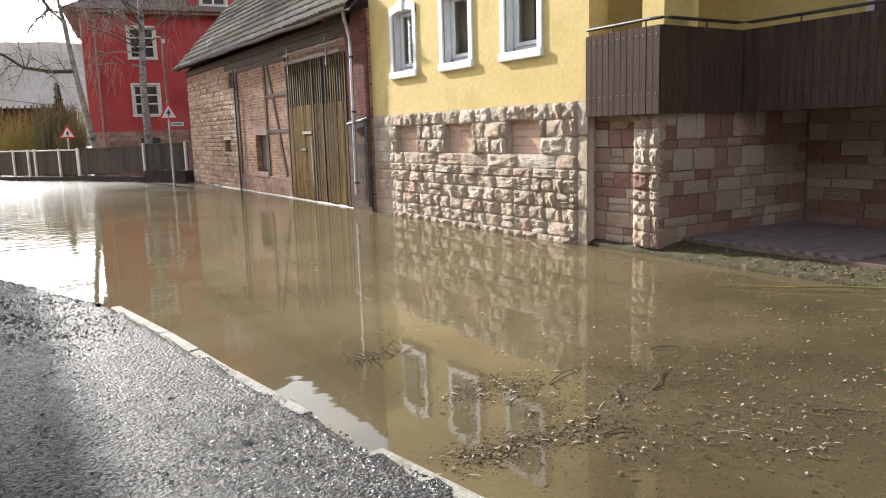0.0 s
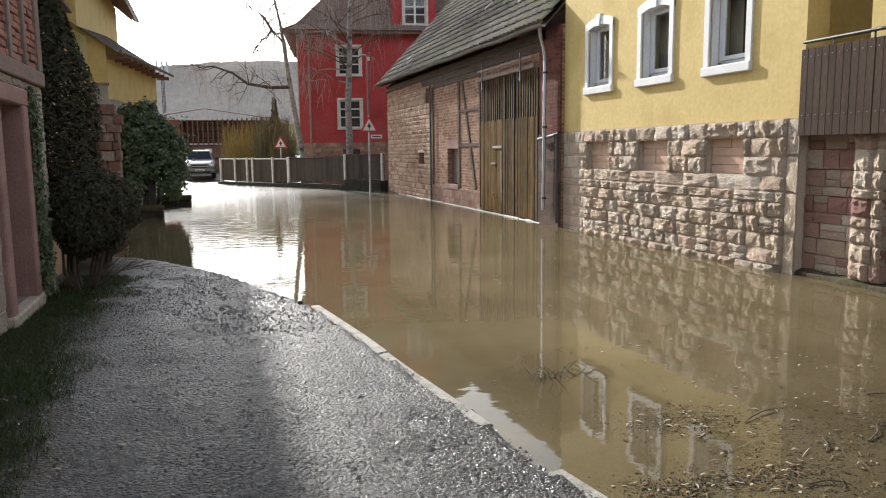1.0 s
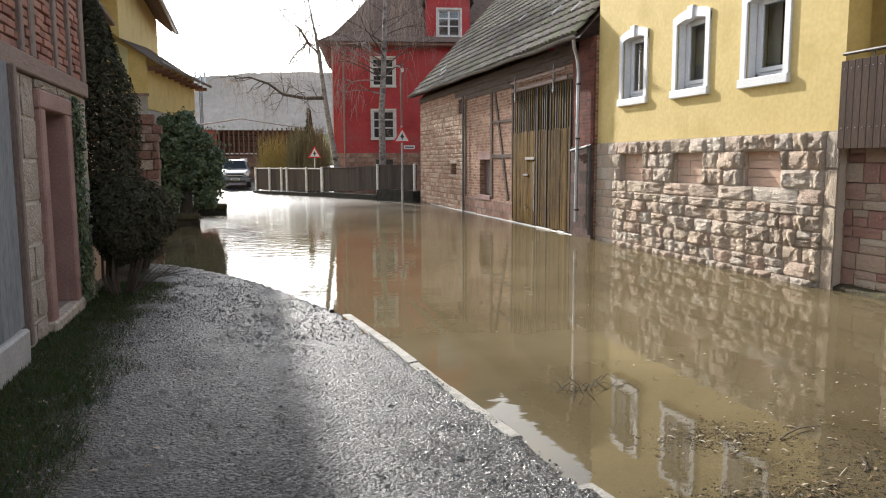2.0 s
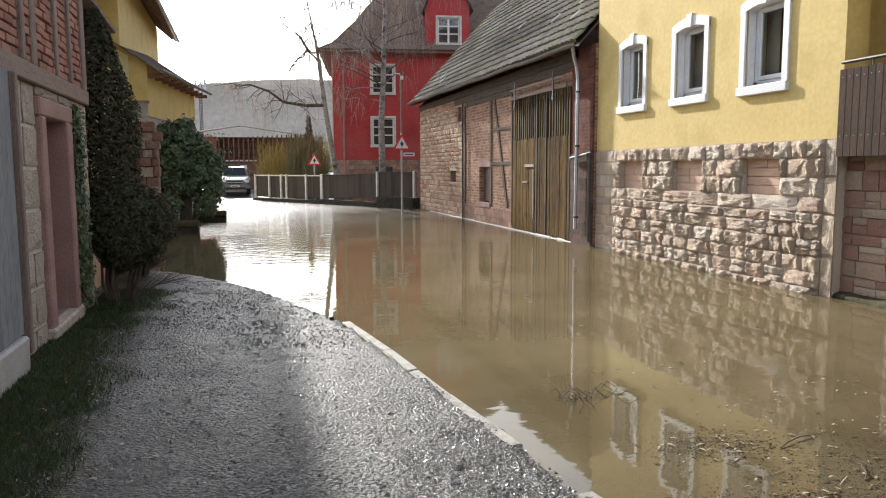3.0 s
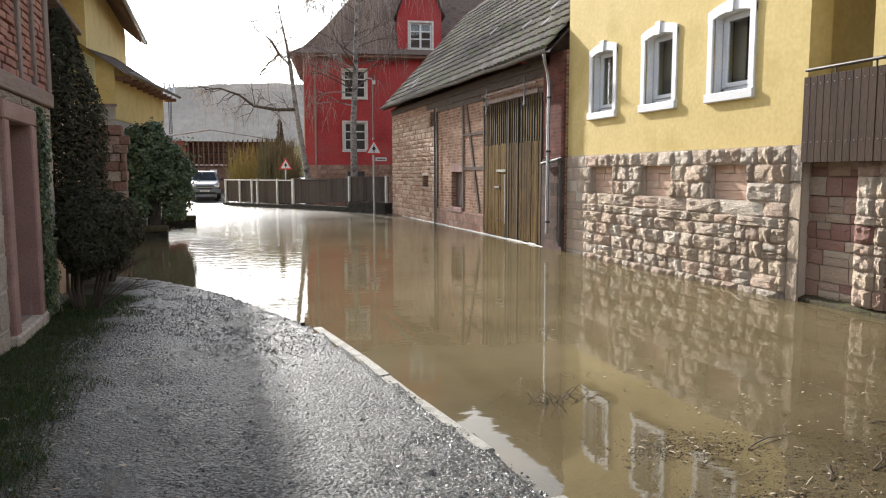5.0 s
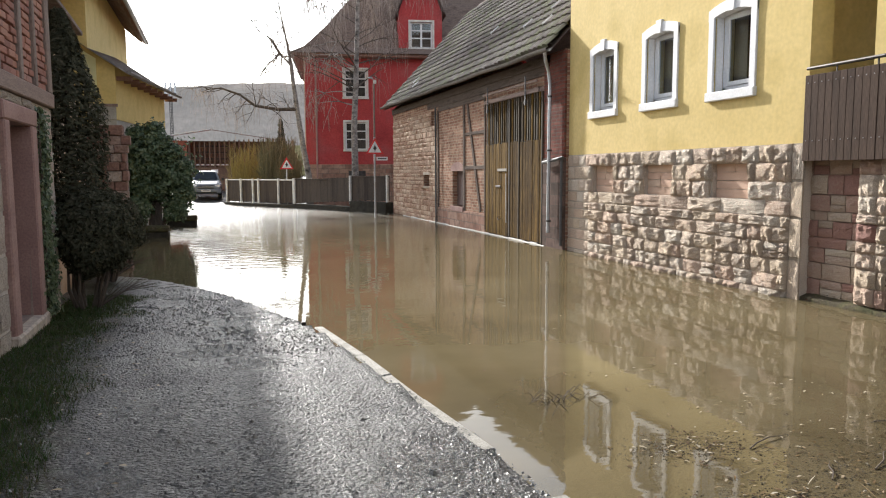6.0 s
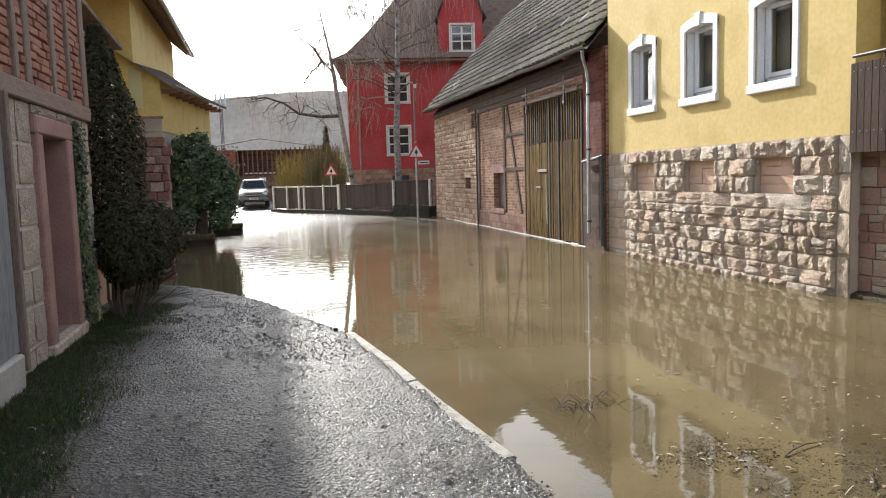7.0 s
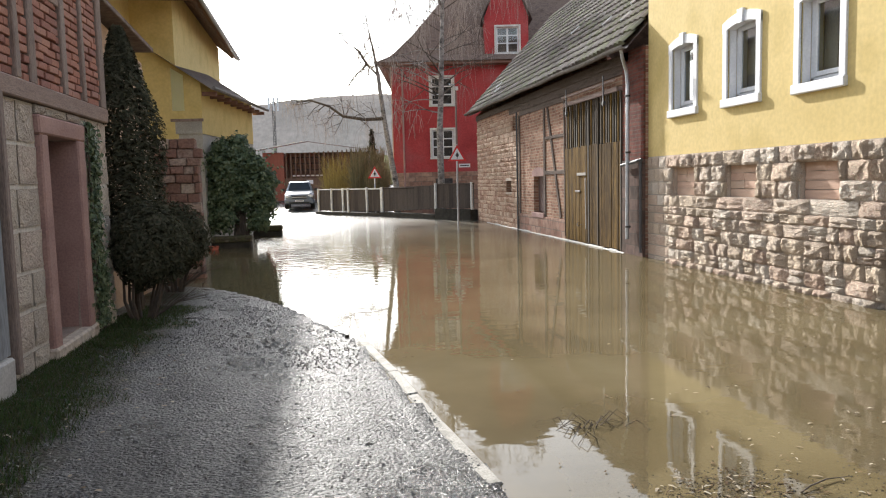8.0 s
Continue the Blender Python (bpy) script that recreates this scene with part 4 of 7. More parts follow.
bmesh.ops.subdivide_edges(bm, edges=bm.edges, cuts=4, use_grid_fill=True)
for v in bm.verts:
    if v.co.z > 0:
        v.co.z += 0.02 * noise.noise(v.co * 4)
        v.co.x += 0.04 * noise.noise(v.co * 3 + Vector((5, 0, 0)))
solid("ledge", bm, M["moss_stone"], "mossy stone ledge along the foot of the wall at the waterline", "ledge", "structure", smooth=True)
# unseen wall, added to keep low southern sky light off the balcony
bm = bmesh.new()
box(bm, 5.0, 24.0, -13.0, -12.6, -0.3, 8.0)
solid("sky_block_south", bm, M["plaster_grey"], "unseen plain grey wall added to block low sky light", "wall", "structure")
# unseen closing wall added to darken the undercroft
part("sky_block_end", boxed(9.6, 13.0, -8.3, -8.002, -0.2, 5.6), M["mortar_dark"], porch)
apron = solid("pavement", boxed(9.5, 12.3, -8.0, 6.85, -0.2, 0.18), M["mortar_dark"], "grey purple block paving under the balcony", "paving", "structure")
# ---- barn with the big board gate ----
BX, BY0, BY1, BZ = 8.95, 15.0, 31.4, 4.40
barn = thing("gate_barn", (BX, BY0, 0), "old brick and rubble barn with a tall board gate", "barn")
bm = bmesh.new()
mB = Matrix(((0, 1, 0, BX), (1, 0, 0, BY0), (0, 0, 1, 0), (0, 0, 0, 1)))
GATE = (16.1, 20.0, -0.4, 3.75)
WIN = (22.05, 23.15, 0.66, 1.78)
HOLE = (25.8, 26.55, 1.25, 1.65)
SLIT = (25.0, 25.55, 3.38, 3.88)
wall_sheet(bm, mB, BY1 - BY0, -0.4, BZ, 0.45, [(o[0] - BY0, o[1] - BY0, o[2] if o[2] > 0 else -0.39, o[3]) for o in (GATE, WIN, HOLE, SLIT)])
part("wall", bm, M["barn_brick"], barn)
part("rear_wall", boxed(16.6, 17.0, BY0, BY1 - 0.402, -0.4, 4.4), M["barn_brick"], barn)
part("party_wall", boxed(BX + 0.46, 16.5, BY0, BY0 + 0.3, -0.4, 8.0), M["barn_brick"], barn)
bm = bmesh.new()
box(bm, BX + 0.452, 17.0, BY1 - 0.4, BY1, -0.4, 4.4)
quad(bm, (BX, BY1 - 0.002, 4.4), (17.0, BY1 - 0.002, 4.4), (12.97, BY1 - 0.002, 8.8))
part("gable_wall", bm, M["barn_brick"], barn)
part("floor_inside", boxed(BX + 0.46, 16.5, BY0 + 0.31, BY1 - 0.41, 4.0, 4.1), M["room_shade"], barn)
part("stone_foot", boxed(BX - 0.04, BX - 0.001, 20.05, 24.7, -0.3, 0.55, 0.01), M["base_brick"], barn)
# timbers in the brick part
for (a, b, c, d) in ((21.86, 22.03, 0.55, 3.85), (20.05, 20.16, 0.1, 3.85), (24.66, 24.82, 0.0, 3.85)):
    part("post", boxed(BX - 0.03, BX + 0.05, a, b, c, d, 0.008, None, 0.006), M["timber_dark"], barn)
bm = bmesh.new()
box(bm, BX - 0.028, BX + 0.04, -0.07, 0.07, 0, 3.42, 0.008, Matrix.Translation((0, 20.47, 0.58)) @ Matrix.Rotation(math.atan2(-1.17, 3.2), 4, "X"))
part("brace", bm, M["timber_dark"], barn)
for (a, b, c, d) in ((20.16, 24.66, 3.80, 3.96), (20.16, 21.86, 1.82, 1.93), (20.16, 21.86, 2.85, 2.94)):
    part("rail_beam", boxed(BX - 0.025, BX + 0.04, a, b, c, d, 0.008, None, 0.006), M["timber_dark"], barn)
part("upper_boarding", boxed(BX - 0.03, BX - 0.001, 15.75, 26.0, 3.965, 4.178, 0.005), M["timber_dark"], barn)
part("wall_plate", boxed(BX - 0.05, BX - 0.001, 15.75, BY1, 4.18, 4.40, 0.01), M["timber_dark"], barn, "dark weathered timber wall plate")
# window with boarded shutter, arched lintel
sh = part("shutter", boxed(BX + 0.16, BX + 0.20, WIN[0] + 0.06, WIN[1] - 0.02, WIN[2] + 0.02, WIN[3]), M["door_brown"], barn, "brown boarded shutter")
bm = bmesh.new()
prev = None
for k in range(9):
    f = k / 8
    y = WIN[0] - 0.1 + f * (WIN[1] - WIN[0] + 0.2)
    a = 0.14 * (1 - (2 * f - 1) ** 2)
    r = [bm.verts.new(v) for v in ((BX - 0.03, y, WIN[3]), (BX - 0.03, y, WIN[3] + 0.14 + a), (BX + 0.02, y, WIN[3] + 0.14 + a), (BX + 0.02, y, WIN[3]))]
    if prev:
        for i in range(4):
            bm.faces.new((prev[i], prev[(i + 1) % 4], r[(i + 1) % 4], r[i]))
    prev = r
part("lintel", bm, M["red_frame"], barn)
part("window_sill", boxed(BX - 0.06, BX + 0.1, WIN[0] - 0.08, WIN[1] + 0.08, WIN[2] - 0.16, WIN[2], 0.01), M["red_frame"], barn)
part("hole_frame", boxed(BX - 0.03, BX + 0.1, HOLE[0] - 0.06, HOLE[1] + 0.06, HOLE[3], HOLE[3] + 0.1, 0.01), M["mortar"], barn)
part("hole_sill", boxed(BX - 0.03, BX + 0.1, HOLE[0] - 0.06, HOLE[1] + 0.06, HOLE[2] - 0.08, HOLE[2], 0.01), M["mortar"], barn)
# white strip at the waterline
y = 15.95
while y < 29.3:
    l = random.uniform(0.35, 1.1)
    bm = bmesh.new()
    box(bm, BX - 0.10, BX - 0.045, y, min(y + l, 29.4), -0.08, 0.022 + random.uniform(-0.012, 0.012), 0.008, None, 0.006)
    y += l + random.uniform(0.0, 0.03)
    part("plinth_stone", bm, M["foam"], barn, "pale stone at the waterline")
# gate
gate = part("gate", boxed(BX + 0.02, BX + 0.06, 16.12, 19.98, 3.5, 3.74), M["timber_h"], barn, "tall weathered board gate with slatted top")
rg = random.Random(3)


def board_piece(name, y0, w, z0, z1, material, parent, x):
    part(name, boxed(x, x + 0.03, y0 + 0.004, y0 + w - 0.004, z0, z1, 0.004), material, parent)


y = 16.14
k = 0
while y < 19.9:
    w = rg.uniform(0.12, 0.17)
    if abs(y - 18.1) < 0.10 or abs(y - 17.5) < 0.06:
        y += 0.06
    w = min(w, 19.97 - y)
    xo = BX - 0.06 + rg.uniform(-0.006, 0.006)
    board_piece("board", y, w, 0.03 + rg.uniform(0, 0.03), 2.50 + rg.uniform(-0.02, 0.02), M["gate_wood"], gate, xo)
    board_piece("slat", y + w * 0.2, w * 0.48, 2.50, 3.62, M["gate_wood"] if rg.random() < 0.4 else M["gate_dark"], gate, xo + 0.012)
    y += w
    k += 1
# dark sheet behind the slats paints the barn's inner shade
part("gap_shade_sheet", boxed(BX + 0.07, BX + 0.09, 16.12, 19.98, -0.2, 3.7), M["room_shade"], gate)
# dark strips set where the leaves only leave shaded gaps
for (a, b) in ((18.10, 18.20), (17.50, 17.56), (16.10, 16.16)):
    part("gap_post", boxed(BX - 0.075, BX - 0.02, a, b, -0.1, 3.6, 0.006), M["gate_dark"], gate)
bm = bmesh.new()
box(bm, BX - 0.10, BX - 0.065, 16.3, 19.96, 3.62, 3.72, 0.006)
part("top_rail", bm, M["timber_h"], gate)
bm = bmesh.new()
box(bm, BX - 0.15, BX - 0.12, 16.3, 19.95, 3.84, 3.90, 0.006)
part("track", bm, M["timber_h"], gate, "weathered sliding track rail")
for yy in (16.95, 19.55):
    bm = bmesh.new()
    box(bm, BX - 0.16, BX - 0.14, yy - 0.03, yy + 0.03, 3.35, 4.05, 0.004)
    tube(bm, [(BX - 0.17, yy, 3.42), (BX - 0.12, yy, 3.42)], 0.05, 12)
    part("hanger", bm, M["pipe_dark"], gate)
bm = bmesh.new()
box(bm, BX - 0.085, BX - 0.062, 18.3, 18.95, 1.76, 1.83, 0.004)
part("wicket_bar", bm, M["plaster_grey"], gate)
bm = bmesh.new()
box(bm, BX - 0.08, BX - 0.062, 18.75, 19.1, 1.33, 1.38, 0.003)
part("latch", bm, M["old_zinc"], gate)
bm = bmesh.new()
tube(bm, [(BX - 0.09, 18.32, 1.7), (BX - 0.075, 18.32, 0.4)], 0.012, 6)
part("wicket_edge", bm, M["white_old"], gate)
bm = bmesh.new()
tube(bm, [(BX - 0.06, 18.85, 0.55), (BX - 0.12, 18.85, 0.5), (BX - 0.12, 18.75, 0.45), (BX - 0.06, 18.7, 0.5)], 0.012, 6)
part("pull_ring", bm, M["iron"], gate)
# corner pier, downpipe
part("brick_pier", boxed(BX - 0.05, BX - 0.002, BY0, 16.08, 2.05, 4.4, 0.005), M["barn_brick_dark"], barn, "dark red brick pier")
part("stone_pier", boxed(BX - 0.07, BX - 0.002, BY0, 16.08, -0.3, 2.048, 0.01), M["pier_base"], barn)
bm = bmesh.new()
tube(bm, [(8.56, 15.35, 4.36), (8.60, 15.38, 4.20), (8.74, 15.5, 3.95), (8.78, 15.52, 3.7), (8.78, 15.55, 0.35)], 0.04, 10)
part("downpipe", bm, M["zinc"], barn, "zinc rainwater downpipe")
bm = bmesh.new()
tube(bm, [(8.80, 15.9, 1.95), (8.80, 15.05, 2.03), (8.84, 14.95, 2.05)], 0.035, 10)
tube(bm, [(8.84, 15.02, 2.04), (8.84, 15.02, 0.1)], 0.03, 8)
part("side_pipe", bm, M["pipe_dark"], barn)
for z in (0.6, 2.2, 3.4):
    bm = bmesh.new()
    tube(bm, [(8.78, 15.52, z), (8.78, 15.52, z + 0.04)], 0.062, 10)
    part("pipe_clip", bm, M["iron"], barn)
bm = bmesh.new()
tube(bm, [(BX - 0.10, 24.72, 0.0), (BX - 0.10, 24.74, 3.95)], 0.03, 6)
part("cable_pipe", bm, M["pipe_dark"], barn)
# gutter
bm = bmesh.new()
prev = None
for yy in np.linspace(15.05, 31.75, 34):
    sag = 0.015 * math.sin(yy * 1.7)
    r = [bm.verts.new((8.52 + 0.075 * math.cos(a), yy, 4.40 + (yy - 15) * 0.008 + sag + 0.075 * math.sin(a))) for a in np.linspace(math.pi, 2 * math.pi, 7)]
    if prev:
        for i in range(6):
            bm.faces.new((prev[i], prev[i + 1], r[i + 1], r[i]))
    prev = r
part("gutter", bm, M["old_zinc"], barn, "dull zinc half-round gutter", True)
# roof deck
SL = 1.08
bm = bmesh.new()
quad(bm, (8.60, 15.02, 4.40), (8.60, 31.7, 4.40), (13.0, 31.7, 4.40 + 4.4 * SL), (13.0, 15.02, 4.40 + 4.4 * SL))
quad(bm, (17.4, 31.7, 4.40), (17.4, 15.02, 4.40), (13.0, 15.02, 4.40 + 4.4 * SL), (13.0, 31.7, 4.40 + 4.4 * SL))
bmesh.ops.solidify(bm, geom=bm.faces, thickness=0.06)
roof = part("roof", bm, M["roof_brown"], barn, "steep roof of dark mossy clay tiles")

# ---- left stone and brick barn ----
LX = -0.25
lb = thing("timbered_barn", (LX, 7.0, 0.2), "half-timbered brick barn over grey stone blocks with a low doorway", "barn")
LDO = (7.62, 8.46, 0.30, 2.20)
bm = bmesh.new()
mL = Matrix(((0, -1, 0, LX - 0.04), (1, 0, 0, -4.0), (0, 0, 1, 0), (0, 0, 0, 1)))
wall_sheet(bm, mL, 13.62, -0.2, 4.6, 0.4, [(LDO[0] + 4, LDO[1] + 4, LDO[2], LDO[3])])
part("wall", bm, M["mortar_brick"], lb)
bm = bmesh.new()
box(bm, -7.0, LX - 0.45, 9.2, 9.6, -0.2, 4.6)
box(bm, -7.0, LX - 0.45, -4.0, -3.6, -0.2, 4.6)
box(bm, -7.0, -6.6, -3.59, 9.19, -0.2, 4.6)
quad(bm, (-7.0, 9.59, 4.6), (LX - 0.04, 9.59, 4.6), (-3.6, 9.59, 7.3))
part("end_walls", bm, M["mortar_dark"], lb)
bm = bmesh.new()
quad(bm, (0.10, -4.4, 4.38), (0.10, 9.75, 4.38), (-3.6, 9.75, 7.45), (-3.6, -4.4, 7.45))
quad(bm, (-7.4, 9.75, 4.38), (-7.4, -4.4, 4.38), (-3.6, -4.4, 7.45), (-3.6, 9.75, 7.45))
bmesh.ops.solidify(bm, geom=bm.faces, thickness=0.10)
part("roof", bm, M["roof_brown"], lb)
part("sill_beam", boxed(LX - 0.12, LX + 0.05, 4.0, 9.64, 2.47, 2.63, 0.012, None, 0.008), M["timber_h"], lb, "weathered oak sill beam")
for (a, b) in ((6.30, 6.44), (7.02, 7.13), (7.38, 7.50), (8.20, 8.36), (9.46, 9.62), (8.82, 8.92)):
    part("stud", boxed(LX - 0.10, LX + 0.035, a, b, 2.632, 4.5, 0.01, None, 0.008), M["timber"], lb)
part("rail_beam", boxed(LX - 0.10, LX + 0.03, 7.50, 8.20, 3.45, 3.57, 0.01, None, 0.006), M["timber_h"], lb)
part("wall_plate", boxed(LX - 0.12, LX + 0.05, -4.0, 9.64, 4.30, 4.48, 0.01), M["timber_h"], lb)
for (a, b, c, d) in ((7.44, 7.62, 0.22, 2.20), (8.46, 8.66, 0.22, 2.20), (7.42, 8.70, 2.20, 2.37)):
    part("door_frame", boxed(LX - 0.25, LX + 0.045, a, b, c, d, 0.015, None, 0.006), M["red_frame"], lb, "red sandstone door frame")
dr = part("door", boxed(LX - 0.36, LX - 0.30, 7.63, 8.45, 0.31, 2.19), M["door_brown"], lb, "closed brown plank door")
for k in range(5):
    part("plank", boxed(LX - 0.30, LX - 0.285, 7.64 + 0.162 * k, 7.64 + 0.162 * k + 0.156, 0.32, 2.18, 0.003), M["door_brown"], dr)
part("threshold", boxed(LX - 0.3, LX + 0.07, 7.42, 8.70, 0.0, 0.29, 0.02, None, 0.01), M["ashlar"], lb)
part("plinth_block", boxed(LX - 0.2, LX + 0.13, 3.2, 6.32, -0.1, 0.46, 0.02, None, 0.01), M["concrete"], lb, "pale concrete plinth")
lg = part("side_gate", boxed(LX + 0.03, LX + 0.06, 4.2, 6.42, 0.55, 0.7), M["blue_wood"], lb, "faded blue grey board gate")
for k in range(16):
    yy = 4.25 + 0.132 * k
    part("board", boxed(LX + 0.062, LX + 0.09, yy, yy + 0.127, 0.47, 2.46, 0.004, None, 0.002), M["blue_wood"], lg)
part("gate_post", boxed(LX + 0.03, LX + 0.12, 6.43, 6.50, 0.3, 2.46, 0.008), M["timber"], lg)
part("bedding", boxed(LX - 0.039, LX - 0.012, 6.3, 7.44, 0.0, 2.46), M["mortar_pale"], lb)
part("bedding", boxed(LX - 0.039, LX - 0.012, 8.66, 9.62, 0.0, 2.46), M["mortar_pale"], lb)

# ---- ochre outbuilding behind the conifer ----
ob_ = thing("ochre_outbuilding", (-0.6, 12, 0), "low ochre plastered outbuilding with a tiled lean-to roof and stone corner", "outbuilding")
bm = bmesh.new()
vs = [(9.66, 0.0), (13.75, 0.0), (13.75, 3.8), (9.66, 4.15)]
f = [bm.verts.new((-0.47 - 0.055 * z, y, z)) for y, z in vs]
g = [bm.verts.new((-4.0, y, z)) for y, z in vs]
bm.faces.new(f)
bm.faces.new(list(reversed(g)))
for i in range(4):
    bm.faces.new((f[i], g[i], g[(i + 1) % 4], f[(i + 1) % 4]))
part("wall", bm, M["plaster_ochre"], ob_)
bm = bmesh.new()
m3 = Matrix.Translation((-0.35, 9.68, 4.17)) @ Matrix.Rotation(math.atan2(-0.22, 4.1), 4, "X")
box(bm, -3.8, -0.10, 0.0, 3.95, 0.0, 0.07, 0.01, m3)
part("roof", bm, M["roof_brown"], ob_)

# ---- garden wall end of rubble ----
gw = thing("garden_wall", (-0.6, 15, 0), "broken end of a red rubble garden wall", "wall")
part("core", boxed(-2.2, -0.02, 14.75, 15.25, -0.1, 2.45, 0.02), M["mortar_dark"], gw)
rs = random.Random(8)
z = -0.05
while z < 2.5:
    h = rs.uniform(0.12, 0.2)
    x = -2.2
    while x < 0.02:
        w = rs.uniform(0.16, 0.36)
        x1 = min(x + w, 0.06 + rs.uniform(-0.06, 0.05))
        if x1 - x > 0.06:
            part("stone", boxed(x + 0.006, x1 - 0.006, 14.68 + rs.uniform(-0.03, 0.03), 14.9, z + 0.006, z + h - 0.006, 0.012, None, 0.01), M["rubble_brick"], gw)
        x += w
    z += h

# ---- yellow house on the other bank of the lane ----
yv = Vector((0.148, 0.989, 0))
yu = Vector((-0.989, 0.148, 0))
mY = Matrix(((yu.x, yv.x, 0, -0.95), (yu.y, yv.y, 0, 22.2), (0, 0, 1, 0), (0, 0, 0, 1)))
lh = thing("gabled_yellow_house", (-3.0, 26, 0), "yellow plastered house with a low wing and wide red brown eaves", "house")
bm = bmesh.new()
prof = ((0, 3.2), (1.4, 3.2), (1.4, 5.54), (0, 4.62))
f = [bm.verts.new(mY @ Vector((u, 0, z))) for u, z in prof]
g = [bm.verts.new(mY @ Vector((u, 6.0, z))) for u, z in prof]
bm.faces.new(f)
bm.faces.new(list(reversed(g)))
for i in range(4):
    bm.faces.new((f[i], g[i], g[(i + 1) % 4], f[(i + 1) % 4]))
part("wing_wall", bm, M["plaster_yellow"], lh)
part("wing_base", boxed(0.02, 1.4, 0.02, 6.0, -0.2, 3.2, 0, mY), M["plaster_grey"], lh, "grey rendered wing base")
part("base_trim", boxed(-0.03, 1.4, -0.03, 0.02, 3.54, 3.62, 0, mY), M["timber_h"], lh)
part("base_panel", boxed(0.01, 1.4, -0.012, -0.002, 3.2, 3.54, 0, mY), M["plaster_grey"], lh)
# glow of a backlit pane put into its colour; nothing shines through
bm = bmesh.new()
vs = [mY @ Vector(v) for v in ((0.47, -0.02, 3.84), (1.22, -0.02, 3.84), (1.22, -0.02, 5.28), (0.47, -0.02, 4.82))]
bm.faces.new([bm.verts.new(v) for v in vs])
bmesh.ops.solidify(bm, geom=bm.faces, thickness=0.015)
part("backlit_panel", bm, M["backlit_pale"], lh, "pale yellow panel painted to look backlit")
bm = bmesh.new()
vs = [mY @ Vector(v) for v in ((-0.40, -0.30, 4.38), (-0.40, 6.6, 4.42), (1.6, 6.6, 5.75), (1.6, -0.30, 5.71))]
bm.faces.new([bm.verts.new(v) for v in vs])
bmesh.ops.solidify(bm, geom=bm.faces, thickness=-0.10)
part("wing_roof", bm, M["roof_brown"], lh, "brown tiled wing roof")
for k in range(9):
    part("rafter_end", boxed(-0.40, 0.0, 0.1 + 0.75 * k, 0.2 + 0.75 * k, 4.26, 4.37, 0, mY), M["soffit"], lh)
bm = bmesh.new()
tube(bm, [mY @ Vector((-0.45, -0.30, 4.42)), mY @ Vector((-0.45, 6.6, 4.46))], 0.05, 8)
part("wing_gutter", bm, M["old_zinc"], lh)
# main block along the lane, with wide eaves
part("main_wall", boxed(-9.0, -1.62, 22.3, 32.4, -0.2, 7.35), M["plaster_yellow"], lh)
part("near_wall", boxed(-9.0, -2.75, 17.6, 22.298, -0.2, 7.9), M["plaster_yellow"], lh)
bm = bmesh.new()
for k in range(12):
    a, b = -0.98 - k * 0.15, -0.98 - (k + 1) * 0.15 + 0.008
    box(bm, b, a, 16.65, 22.29, 6.86, 6.90)
part("soffit_boards", bm, M["soffit"], lh)["kind"] = "stuff"
bm = bmesh.new()
prof = [(-0.95, 6.95), (-1.6, 7.45), (-2.4, 8.35), (-5.4, 12.6), (-9.8, 6.95)]
lo = [[bm.verts.new((x, y, z)) for x, z in prof] for y in (16.6, 33.1)]
hi = [[bm.verts.new((x - (0.04 if k == 0 else 0.1) * (1 if k < 4 else -1), y, z + 0.16)) for k, (x, z) in enumerate(prof)] for y in (16.6, 33.1)]
for k in range(4):
    bm.faces.new((lo[0][k], lo[0][k + 1], lo[1][k + 1], lo[1][k]))
    bm.faces.new((hi[0][k], hi[1][k], hi[1][k + 1], hi[0][k + 1]))
    for e in (0, 1):
        bm.faces.new((lo[e][k], hi[e][k], hi[e][k + 1], lo[e][k + 1]))
for k in (0, 4):
    bm.faces.new((lo[0][k], lo[1][k], hi[1][k], hi[0][k]))
part("main_roof", bm, M["soffit"], lh, "red brown boarded eaves")
bm = bmesh.new()
for y in (17.61, 32.39):
    bm.faces.new([bm.verts.new(v) for v in ((-1.9, y, 7.54), (-9.0, y, 7.54), (-5.4, y, 12.4))])
part("gable", bm, M["plaster_yellow"], lh)
for k in range(16):
    y = 16.9 + k
    bm = bmesh.new()
    quad(bm, (-1.02, y, 6.98), (-1.02, y + 0.12, 6.98), (-1.9, y + 0.12, 7.74), (-1.9, y, 7.74))
    quad(bm, (-1.02, y, 6.84), (-1.9, y, 7.60), (-1.9, y + 0.12, 7.60), (-1.02, y + 0.12, 6.84))
    quad(bm, (-1.02, y, 6.84), (-1.02, y, 6.98), (-1.9, y, 7.74), (-1.9, y, 7.60))
    quad(bm, (-1.02, y + 0.12, 6.84), (-1.9, y + 0.12, 7.60), (-1.9, y + 0.12, 7.74), (-1.02, y + 0.12, 6.98))
    part("rafter", bm, M["timber_h"], lh)
bm = bmesh.new()
tube(bm, [(-0.90, 16.6, 7.02), (-0.90, 33.1, 7.02)], 0.07, 8)
part("main_gutter", bm, M["zinc"], lh)

# ---- red house ----
ca, sa_ = math.cos(radians(9.5)), math.sin(radians(9.5))
mR = Matrix(((ca, sa_, 0, 6.25), (-sa_, ca, 0, 39.9), (0, 0, 1, 0), (0, 0, 0, 1)))
rh = thing("red_house", (9, 42, 0), "red plastered two-storey house with white windows and a steep hipped roof", "house")
bm = bmesh.new()
RW = [(2.06, 3.20, 2.98, 4.42), (2.06, 3.20, 5.74, 7.16)]
